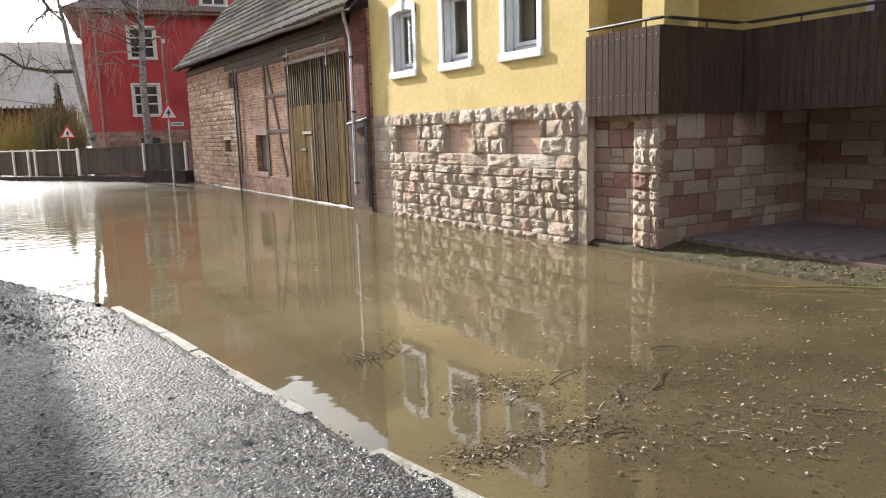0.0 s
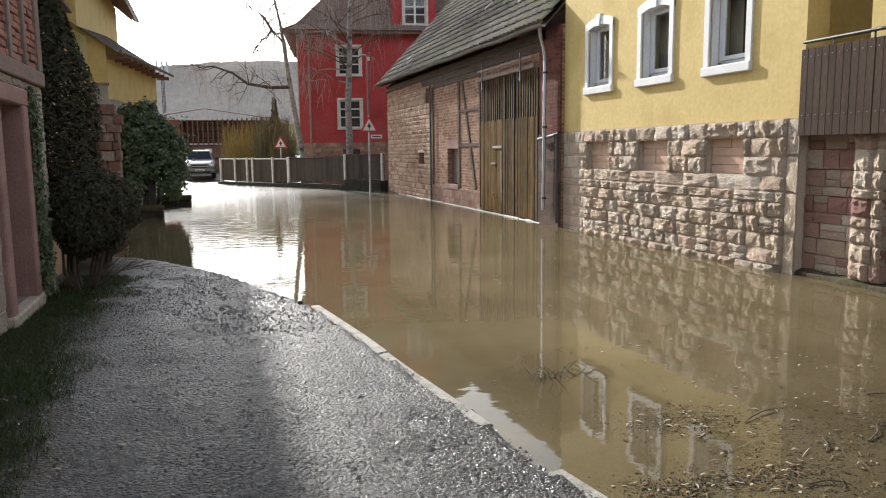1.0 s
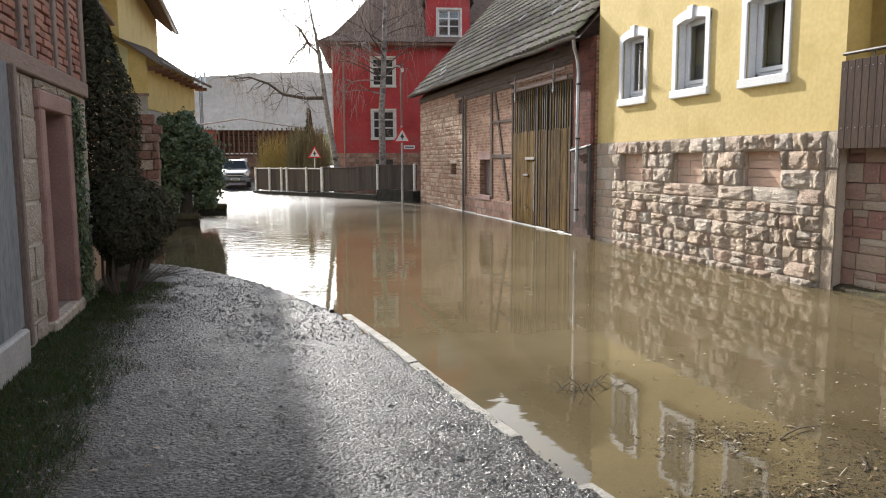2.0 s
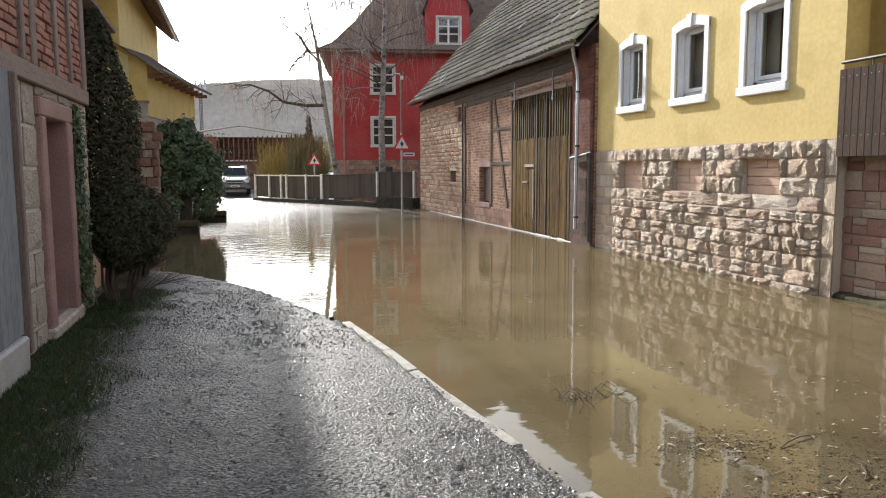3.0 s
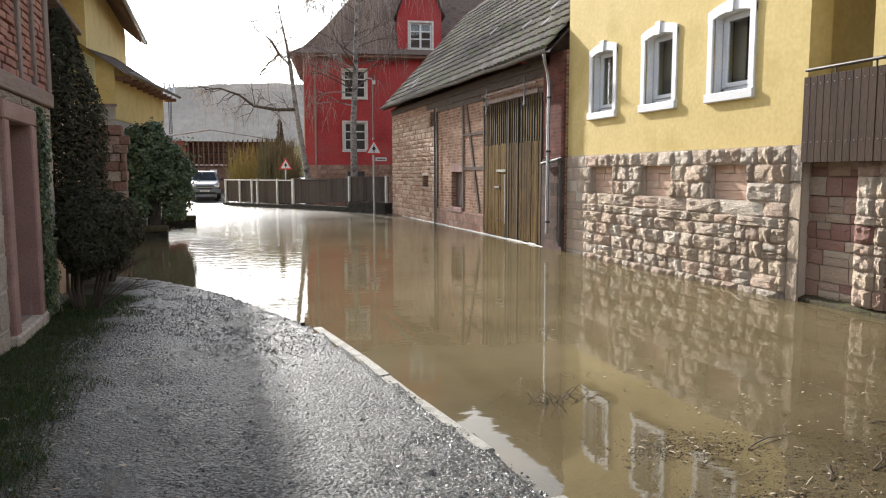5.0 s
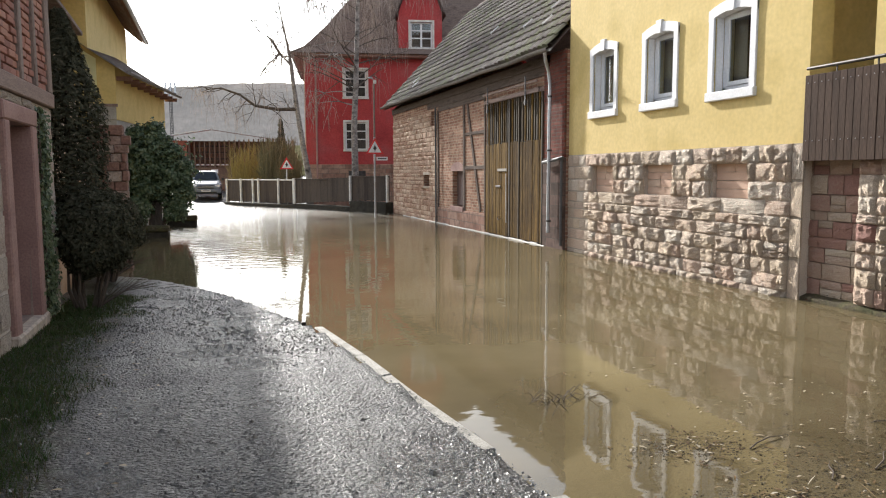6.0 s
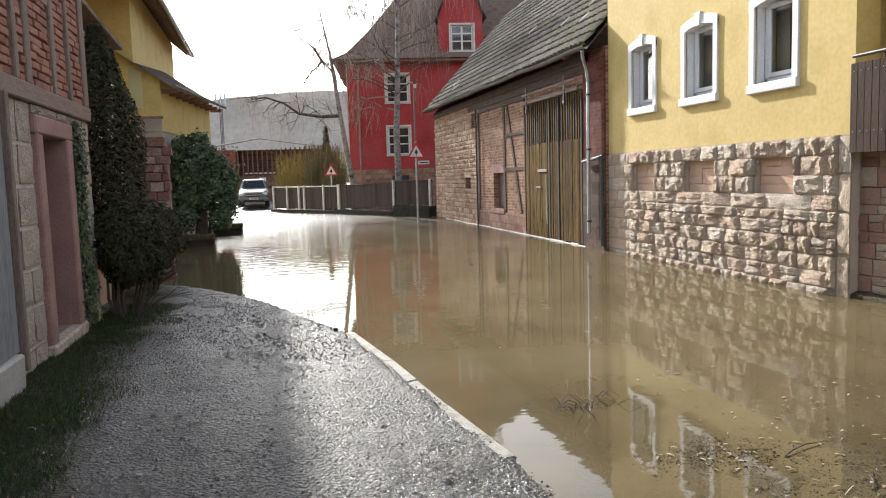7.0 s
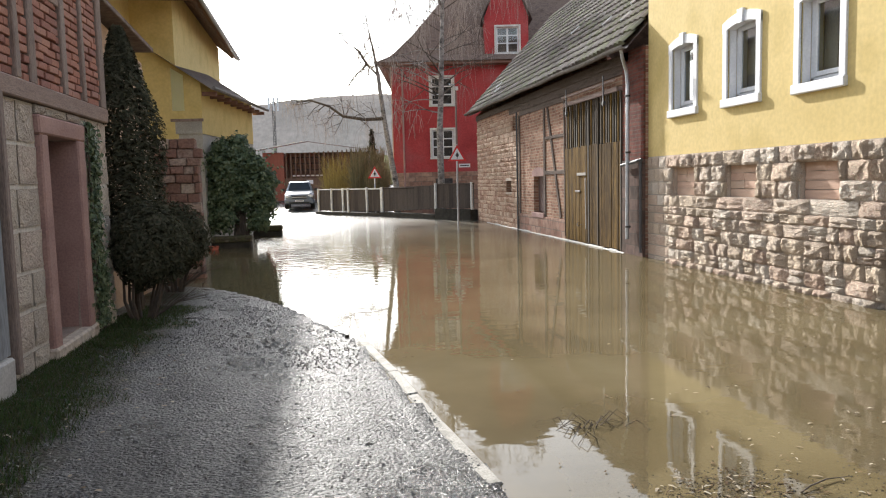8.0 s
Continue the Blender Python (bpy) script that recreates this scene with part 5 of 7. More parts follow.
wall_sheet(bm, mR, 13.0, 2.2, 7.75, 0.4, RW + [(6.2, 7.3, 2.98, 4.42), (6.2, 7.3, 5.74, 7.16)])
part("front_wall", bm, M["plaster_red"], rh)
bm = bmesh.new()
RS = [(1.6, 2.7, 2.98, 4.42), (1.6, 2.7, 5.74, 7.16), (5.0, 6.1, 5.74, 7.16)]
m_side = mR @ Matrix.Translation((0, 0.401, 0)) @ Matrix(((0, 1, 0, 0), (1, 0, 0, 0), (0, 0, 1, 0), (0, 0, 0, 1)))
wall_sheet(bm, m_side, 9.6, 2.2, 7.75, 0.4, RS)
part("side_wall", bm, M["plaster_red"], rh)
bm = bmesh.new()
box(bm, 0.401, 13, 9.6, 10, 2.2, 7.75, 0, mR)
box(bm, 12.6, 13, 0.401, 9.59, 2.2, 7.75, 0, mR)
part("rear_wall", bm, M["plaster_red"], rh)
# dark sheet close behind the panes stands in for unlit rooms
part("room_shade_sheet", boxed(0.45, 12.5, 0.46, 0.52, 2.3, 7.7, 0, mR), M["room_shade"], rh)
part("base", boxed(-0.06, 13.06, -0.06, 10, -0.2, 2.198, 0.02, mR), M["base_brick"], rh, "stone base")
part("cellar_window", boxed(2.2, 3.1, -0.075, -0.05, 1.45, 1.85, 0, mR), M["iron"], rh)
part("corner_trim", boxed(-0.05, -0.003, -0.02, 0.28, 2.2, 7.75, 0, mR), M["slab_stone"], rh, "pale corner strip")
bm = bmesh.new()
tube(bm, [mR @ Vector((0.55, -0.08, 7.6)), mR @ Vector((0.55, -0.08, 0.3))], 0.05, 8)
part("downpipe", bm, M["red_frame"], rh)
part("eave_board", boxed(-0.6, 13.6, -0.6, 10.6, 7.76, 7.92, 0.02, mR), M["soffit"], rh, "boxed eaves")


def cross_window(parent, m, u0, u1, z0, z1, depth=0.0):
    """White surround, frame with one mullion and two transoms, panes."""
    s = bmesh.new()
    for (a, b, c, d) in ((u0 - 0.11, u0, z0 - 0.1, z1 + 0.11), (u1, u1 + 0.11, z0 - 0.1, z1 + 0.11), (u0, u1, z1, z1 + 0.11)):
        box(s, a, b, -0.04, 0.02, c, d, 0.006, m)
    w = part("window", s, M["white_old"], parent, "white framed window in many panes")
    part("sill", boxed(u0 - 0.13, u1 + 0.13, -0.08, 0.1, z0 - 0.1, z0, 0.006, m), M["white_old"], w)
    f = bmesh.new()
    um = (u0 + u1) / 2
    for (a, b) in ((u0, u0 + 0.07), (um - 0.05, um + 0.05), (u1 - 0.07, u1)):
        box(f, a, b, 0.08, 0.14, z0, z1, 0, m)
    h = z1 - z0
    for c in (0.0, 0.36, 0.66, 0.955):
        box(f, u0, u1, 0.083, 0.137, z0 + h * c, z0 + h * c + 0.06, 0, m)
    part("frame", f, M["white"], w)
    p = part("pane", boxed(u0, u1, 0.105, 0.115, z0, z1, 0, m), M["glass"], w)
    p.visible_shadow = False


for o in RW + [(6.2, 7.3, 2.98, 4.42), (6.2, 7.3, 5.74, 7.16)]:
    cross_window(rh, mR, *o)
for o in RS:
    cross_window(rh, m_side, *o)
# hipped roof with flared eaves
bm = bmesh.new()
ring = []
for (o, z) in ((-0.75, 7.92), (0.0, 8.35), (1.2, 9.7), (5.0, 14.8)):
    ring.append([bm.verts.new(mR @ Vector(v)) for v in ((o, o, z), (13 - o, o, z), (13 - o, 10 - o, z), (o, 10 - o, z))])
for r0, r1 in zip(ring, ring[1:]):
    for i in range(4):
        bm.faces.new((r0[i], r0[(i + 1) % 4], r1[(i + 1) % 4], r1[i]))
bm.faces.new(ring[-1])
bm.faces.new(list(reversed(ring[0])))
part("roof", bm, M["roof_brown"], rh, "steep brown tiled roof")
# dormer
D0, D1 = 4.95, 7.25
bm = bmesh.new()
wall_sheet(bm, mR @ Matrix.Translation((D0, -0.05, 0)), D1 - D0, 7.93, 10.2, 0.3, [(0.62, 1.78, 8.35, 9.68)])
vs = [mR @ Vector(v) for v in ((D0, -0.05, 10.2), (D1, -0.05, 10.2), ((D0 + D1) / 2 + 0.5, -0.05, 11.9), ((D0 + D1) / 2 - 0.5, -0.05, 11.9))]
bm.faces.new([bm.verts.new(v) for v in vs])
box(bm, D0, D0 + 0.2, 0.26, 2.5, 7.93, 10.2, 0, mR)
box(bm, D1 - 0.2, D1, 0.26, 2.5, 7.93, 10.2, 0, mR)
part("dormer", bm, M["plaster_red"], rh, "red dormer gable")
cross_window(rh, mR @ Matrix.Translation((D0, -0.05, 0)), 0.62, 1.78, 8.35, 9.68)
# blue grey sheet behind the glass stands in for reflected sky
part("dormer_back", boxed(D0 + 0.3, D1 - 0.3, 0.9, 1.0, 8.0, 10.1, 0, mR), M["blue_wood"], rh)
bm = bmesh.new()
for s in (-1, 1):
    c = (D0 + D1) / 2
    vs = [mR @ Vector(v) for v in ((c + s * 1.35, -0.3, 10.0), (c + s * 1.35, 4.5, 10.0), (c + s * 0.45, 4.5, 12.0), (c + s * 0.45, -0.3, 12.0))]
    bm.faces.new([bm.verts.new(v) for v in vs])
bmesh.ops.solidify(bm, geom=bm.faces, thickness=0.12)
part("dormer_roof", bm, M["roof_brown"], rh)

# ---- fence on its bank ----
fence = thing("fence", (5.5, 38.5, 0.2), "grey board fence with pale posts on a low dark wall", "fence")
FL = [((2.15, 43.6), 0.18, 1.42), ((5.45, 38.3), 0.20, 1.46), ((7.55, 33.8), 0.46, 1.60), ((8.75, 31.5), 0.50, 1.62)]
for k, ((p, b0, t0), (q, b1, t1)) in enumerate(zip(FL, FL[1:])):
    p3, q3 = Vector((*p, 0)), Vector((*q, 0))
    L = (q3 - p3).length
    u = (q3 - p3) / L
    s3 = Vector((u.y, -u.x, 0))
    if s3.y > 0:
        s3 = -s3
    fm = Matrix(((u.x, -s3.x, 0, p3.x), (u.y, -s3.y, 0, p3.y), (0, 0, 1, 0), (0, 0, 0, 1)))
    n = int(L / 0.14)
    for i in range(n):
        f = i / n
        bb, tt = b0 + (b1 - b0) * f, t0 + (t1 - t0) * f
        part("board", boxed(i * L / n + 0.005, (i + 1) * L / n - 0.005, 0.02, 0.045, bb + random.uniform(0, .03), tt - 0.05 + random.uniform(-.015, .01), 0, fm), M["fence_wood"], fence)
    posts = {0: (0.02, 0.24, 0.42, 0.50, 0.78, 0.99), 1: (0.98,), 2: (0.97,)}[k]
    for i, f in enumerate(posts):
        w = 0.09 if f == 0.99 else 0.055
        part("post", boxed(f * L - w, f * L + w, -0.07, 0.02, b0 + (b1 - b0) * f - 0.15, t0 + (t1 - t0) * f + 0.02, 0.01, fm), M["white_old"], fence, "pale concrete post")
    rl = bmesh.new()
    box(rl, 0, L if k == 0 else L * (0.6 if k == 1 else 1), -0.02, 0.07, t0 - 0.06, t0, 0.01, fm)
    part("top_rail", rl, M["white_old"] if k == 0 else M["fence_wood"], fence)
    part("footing", boxed(0, L, -0.18, 0.25, -0.5, min(b0, b1) + 0.02 - (0.02 if k else 0.06), 0.02, fm), M["mudstone"], fence, "dark wet footing wall")

# ---- sign posts ----


def triangle_sign(x, y, z, w, pole_top, label, plate):
    t = thing("road_sign", (x, y, 0), label, "road sign")
    bm = bmesh.new()
    tube(bm, [(x, y + 0.03, -0.3), (x, y + 0.03, pole_top)], 0.038, 10)
    part("pole", bm, M["zinc"], t)
    h = w * 0.866

    def tri(s, dy, th, material, name, par):
        bm = bmesh.new()
        pts = []
        for (a, b) in ((-0.5, 0), (0.5, 0), (0, 0.866)):
            cx, cz = 0, 0.2887
            pts.append((x + (a - cx) * w * s, z + ((b - cz) * s + cz) * w))
        f = [bm.verts.new((p, y - dy, q)) for p, q in pts]
        g = [bm.verts.new((p, y - dy + th, q)) for p, q in pts]
        bm.faces.new(f)
        bm.faces.new(list(reversed(g)))
        for i in range(3):
            bm.faces.new((f[i], g[i], g[(i + 1) % 3], f[(i + 1) % 3]))
        return part(name, bm, material, par)
    p = tri(1.0, 0.02, 0.012, M["red_paint"], "plate", t)
    tri(0.70, 0.026, 0.004, M["white"], "white_field", p)
    bm = bmesh.new()
    c = z + h * 0.36
    box(bm, x - 0.02 * w, x + 0.02 * w, y - 0.032, y - 0.028, c - 0.17 * w, c + 0.19 * w)
    box(bm, x - 0.10 * w, x + 0.10 * w, y - 0.034, y - 0.030, c - 0.02 * w, c + 0.035 * w)
    box(bm, x - 0.06 * w, x + 0.06 * w, y - 0.036, y - 0.032, c - 0.08 * w, c + 0.10 * w)
    part("symbol", bm, M["black_paint"], p)
    if plate:
        pl = part("sub_plate", boxed(x + 0.06, x + 0.50, y - 0.02, y - 0.008, z - 0.24, z - 0.10), M["white"], t)
        part("text_bar", boxed(x + 0.11, x + 0.45, y - 0.026, y - 0.022, z - 0.19, z - 0.15), M["black_paint"], pl)
    return t


sg = triangle_sign(7.45, 28.2, 2.45, 0.72, 3.1, "red bordered triangular road sign with a small white plate", True)
triangle_sign(5.18, 39.7, 1.95, 0.72, 2.4, "red bordered triangular road sign behind the fence", False)
lp = thing("lamp_post", (7.47, 28.32, 0), "slim pale lamp post standing in the flood water", "lamp post")
bm = bmesh.new()
tube(bm, [(7.47, 28.32, -0.3), (7.47, 28.32, 5.2), (7.47, 28.30, 5.25)], [0.04, 0.036, 0.036], 10)
part("pole", bm, M["timber"], lp)
bm = bmesh.new()
tube(bm, [(7.47, 28.30, 5.2), (7.40, 28.28, 5.32), (7.22, 28.2, 5.33)], [0.035, 0.035, 0.03], 8)
part("arm", bm, M["zinc"], lp)
part("head", boxed(7.45, 7.55, 28.24, 28.38, 5.12, 5.26, 0.01), M["white_old"], lp)
# ---- shed, mast, car in the distance ----
shed = thing("open_shed", (2, 60, 1.0), "brown timber shed with a slatted gallery and low red roof", "shed")
part("lower_wall", boxed(-0.3, 7.0, 59.0, 64, -0.2, 2.2), M["shed_wood"], shed)
part("red_wall", boxed(-1.9, -0.32, 58.9, 64, -0.2, 4.2), M["shed_red"], shed, "dull red board wall")
part("back_wall", boxed(-0.3, 7.0, 62.0, 62.2, 2.2, 4.3), M["shed_wood"], shed)
for k in range(20):
    x = -0.2 + k * 0.36
    part("slat", boxed(x, x + 0.10, 59.0, 59.08, 2.2, 4.1 + 0.02 * k, 0.01), M["shed_wood"], shed)
for z in (2.35, 2.8, 3.3, 3.75):
    part("rail", boxed(0.3, 2.6, 59.1, 59.2, z, z + 0.1), M["white_old"] if z < 2.5 else M["fence_wood"], shed)
bm = bmesh.new()
for (a, b) in (((-2.4, 4.35), (1.5, 5.0)), ((1.5, 5.0), (8.0, 4.05))):
    vs = [(a[0], 58.3, a[1]), (b[0], 58.3, b[1]), (b[0], 64.5, b[1] + 0.3), (a[0], 64.5, a[1] + 0.3)]
    bm.faces.new([bm.verts.new(v) for v in vs])
bmesh.ops.solidify(bm, geom=bm.faces, thickness=0.14)
part("roof", bm, M["soffit"], shed)
bm = bmesh.new()
box(bm, -2.4, 1.5, 58.2, 58.28, 0, 0.08, 0, Matrix.Translation((0, 0, 4.75)) @ Matrix(((1, 0, 0, 0), (0, 1, 0, 0), (0.167, 0, 1, 0), (0, 0, 0, 1))))
part("fascia", bm, M["white_old"], shed)
part("notice", boxed(1.35, 1.85, 58.96, 58.99, 1.75, 2.05), M["white"], shed)
part("gate_cross", boxed(0.1, 1.0, 58.96, 58.99, 1.65, 1.75), M["iron"], shed)

mast = thing("lattice_mast", (-5.8, 150, 1), "grey lattice mast with antenna panels on the far bank", "mast")
bm = bmesh.new()
for a, b in ((-0.25, -0.25), (0.25, -0.25), (0, 0.3)):
    tube(bm, [(-5.7 + a, 150 + b, 1), (-5.7 + a, 150 + b, 18)], 0.07, 5)
part("legs", bm, M["iron"], mast)
bm = bmesh.new()
for k in range(17):
    tube(bm, [(-5.95, 149.75, 1 + k), (-5.45, 149.75, 2 + k)], 0.04, 4)
    tube(bm, [(-5.45, 149.75, 1 + k), (-5.95, 149.75, 2 + k)], 0.04, 4)
part("bracing", bm, M["iron"], mast)
for dx in (-0.9, 0.0, 0.8):
    part("antenna", boxed(-5.85 + dx, -5.5 + dx, 149.5, 149.7, 16.2, 18.8), M["zinc"], mast)


def lathe_wheel(parent, x, y, r, w):
    bm = bmesh.new()
    tube(bm, [(x - w / 2, y, r), (x + w / 2, y, r)], r, 20)
    wh = part("wheel", bm, M["rubber"], parent)
    bm = bmesh.new()
    tube(bm, [(x - w / 2 - 0.01, y, r), (x + w / 2 + 0.01, y, r)], r * 0.62, 16)
    part("rim", bm, M["zinc"], wh)


def car(cx, cy, gz):
    """A double-cab pickup seen from the front; its length runs along y."""
    c = thing("parked_car", (cx, cy, gz), "silver blue pickup truck standing at the water's edge", "car")
    secs = [(-2.30, 0.42, 0.66, 0.74, 0.70, 0.62), (-2.22, 0.34, 0.80, 0.92, 0.84, 0.70), (-1.95, 0.34, 0.90, 1.02, 0.89, 0.76), (-1.15, 0.34, 0.98, 1.12, 0.90, 0.78),
            (-0.98, 0.34, 1.00, 1.15, 0.90, 0.78), (-0.42, 0.34, 1.02, 1.66, 0.90, 0.64), (0.1, 0.34, 1.03, 1.72, 0.90, 0.64), (0.95, 0.34, 1.04, 1.68, 0.90, 0.64),
            (1.20, 0.34, 1.05, 1.12, 0.90, 0.84), (2.60, 0.40, 1.05, 1.10, 0.88, 0.84)]
    bm = bmesh.new()
    rings = []
    for (y, z0, zb, zt, w, wt) in secs:
        pts = [(-w * 0.94, z0), (-w, z0 + 0.18), (-w * 0.985, zb), (-wt, zt - 0.05), (-wt * 0.86, zt), (wt * 0.86, zt), (wt, zt - 0.05), (w * 0.985, zb), (w, z0 + 0.18), (w * 0.94, z0)]
        rings.append([bm.verts.new((cx + x, cy + y, gz + z)) for x, z in pts])
    for r0, r1 in zip(rings, rings[1:]):
        for i in range(10):
            bm.faces.new((r0[i], r0[(i + 1) % 10], r1[(i + 1) % 10], r1[i]))
    bm.faces.new(list(reversed(rings[0])))
    bm.faces.new(rings[-1])
    bmesh.ops.recalc_face_normals(bm, faces=bm.faces)
    part("body", bm, M["car_paint"], c)

    def panel(name, pts, material, label=""):
        q = bmesh.new()
        quad(q, *[(cx + x, cy + y, gz + z) for x, y, z in pts])
        bmesh.ops.solidify(q, geom=q.faces, thickness=0.02)
        return part(name, q, material, c, label)
    panel("windscreen", ((-0.68, -0.98, 1.19), (0.68, -0.98, 1.19), (0.56, -0.47, 1.63), (-0.56, -0.47, 1.63)), M["car_glass"], "dark glass windscreen")
    for s in (-1, 1):
        panel("side_window", ((s * 0.89, -0.60, 1.10), (s * 0.89, 0.85, 1.10), (s * 0.69, 0.80, 1.60), (s * 0.69, -0.35, 1.60)), M["car_glass"], "dark side window")
        part("headlight", boxed(cx + s * 0.66 - 0.16, cx + s * 0.66 + 0.16, cy - 2.27, cy - 2.14, gz + 0.72, gz + 0.88, 0.03), M["lamp_glass"], c, "clear headlight")
        part("mirror", boxed(cx + s * 1.0 - 0.09, cx + s * 1.0 + 0.09, cy - 0.85, cy - 0.75, gz + 1.12, gz + 1.28, 0.02), M["rubber"], c)
        for yy in (-1.5, 1.5):
            lathe_wheel(c, cx + s * 0.78, cy + yy, 0.36, 0.24)
    part("grille", boxed(cx - 0.44, cx + 0.44, cy - 2.33, cy - 2.27, gz + 0.66, gz + 0.84, 0.01), M["rubber"], c)
    part("grille_bar", boxed(cx - 0.44, cx + 0.44, cy - 2.345, cy - 2.332, gz + 0.73, gz + 0.77, 0.004), M["zinc"], c)
    part("bumper", boxed(cx - 0.88, cx + 0.88, cy - 2.38, cy - 2.24, gz + 0.36, gz + 0.60, 0.04), M["car_paint"], c)
    part("air_intake", boxed(cx - 0.6, cx + 0.6, cy - 2.395, cy - 2.382, gz + 0.38, gz + 0.47, 0.004), M["rubber"], c)
    pl = part("number_plate", boxed(cx - 0.26, cx + 0.26, cy - 2.41, cy - 2.384, gz + 0.48, gz + 0.58), M["white"], c)
    part("plate_bar", boxed(cx - 0.2, cx + 0.2, cy - 2.417, cy - 2.412, gz + 0.51, gz + 0.55), M["black_paint"], pl)
    return c


CZ = ground_z(1.1, 48.5)
cr = car(1.05, 48.5, 0.0)
cr.location.z = CZ

# ---- trees ----


def branch(bm, p, d, length, r, rnd, depth, ends, droop=0.0, wander=0.25, fork=(2, 3)):
    pts, rad = [p], [r]
    n = 5
    d = d.normalized()
    for k in range(n):
        d = (d + Vector((rnd.gauss(0, wander), rnd.gauss(0, wander), rnd.gauss(0, wander) - droop)) * 0.4).normalized()
        p = p + d * length / n
        pts.append(p)
        rad.append(max(0.004, r * (1 - 0.62 * (k + 1) / n)))
    tube(bm, pts, rad, 7 if r > 0.05 else 4 if r > 0.015 else 3, False)
    ends.append((pts, rad))
    if depth > 0:
        for q in range(rnd.randint(*fork)):
            k = rnd.randint(2, n)
            side = Vector((rnd.gauss(0, 1), rnd.gauss(0, 1), rnd.gauss(0, 0.6)))
            side = (side - d * side.dot(d)).normalized()
            branch(bm, pts[k], d * 0.75 + side * 0.8, length * rnd.uniform(0.5, 0.75), rad[k] * 0.75, rnd, depth - 1, ends, droop, wander, fork)


def hanging_birch():
    rnd = random.Random(21)
    t = thing("birch_tree", (8.1, 36.0, 0), "leafless birch with hanging twigs behind the fence", "tree")
    bm = bmesh.new()
    tr = [(8.1, 36, -0.1), (8.12, 36, 2), (8.1, 36.0, 4.0), (8.22, 36.0, 6), (8.3, 36.0, 8), (8.4, 36, 10.5), (8.45, 36, 13)]
    tube(bm, tr, [0.20, 0.165, 0.15, 0.13, 0.11, 0.075, 0.03], 10)
    part("trunk", bm, M["birch"], t, "pale peeling birch trunk", True)
    bm = bmesh.new()
    ends = []
    for k in range(28):
        z = rnd.uniform(5.4, 12.8)
        a = rnd.uniform(0, 6.283) if k < 22 else rnd.uniform(2.4, 3.9)
        r = 0.05 * (1 - (z - 5) / 12)
        branch(bm, Vector((8.1 + 0.03 * z, 36, z)), Vector((math.cos(a), math.sin(a) * 0.7, 0.55)), rnd.uniform(1.6, 3.4), r, rnd, 1, ends, 0.05, 0.22, (2, 3))
    part("crown_wood", bm, M["bark"], t)
    low = []
    for k in range(6):
        z = 5.0 + 0.6 * k
        lb_ = bmesh.new()
        branch(lb_, Vector((8.15, 36, z)), Vector((-1.0, rnd.uniform(-0.5, 0.2), rnd.uniform(0.15, 0.5))), rnd.uniform(1.5, 2.3), 0.045, rnd, 2, low, 0.12, 0.28, (2, 3))
        part("bough", lb_, M["birch"], t, "pale low bough")
    bm = bmesh.new()
    for pts, rad in low:
        for q in range(3):
            p = Vector(pts[rnd.randint(1, len(pts) - 1)])
            L = rnd.uniform(0.3, 0.9)
            tube(bm, [p, p + Vector((rnd.gauss(0, 0.15), rnd.gauss(0, 0.15), -L))], [0.008, 0.004], 3, False)
    for pts, rad in ends:
        for q in range(30):
            p = Vector(pts[rnd.randint(2, len(pts) - 1)])
            if p.z < 8.6 and rnd.random() < 0.90:
                continue
            L = rnd.uniform(0.5, 1.7)
            dx, dy = rnd.gauss(0, 0.18), rnd.gauss(0, 0.18)
            tube(bm, [p, p + Vector((dx, dy, -L * 0.35)), p + Vector((dx * 1.7, dy * 1.7, -L))], [0.008, 0.006, 0.004], 3, False)
    part("twig_curtain", bm, M["twig"], t)


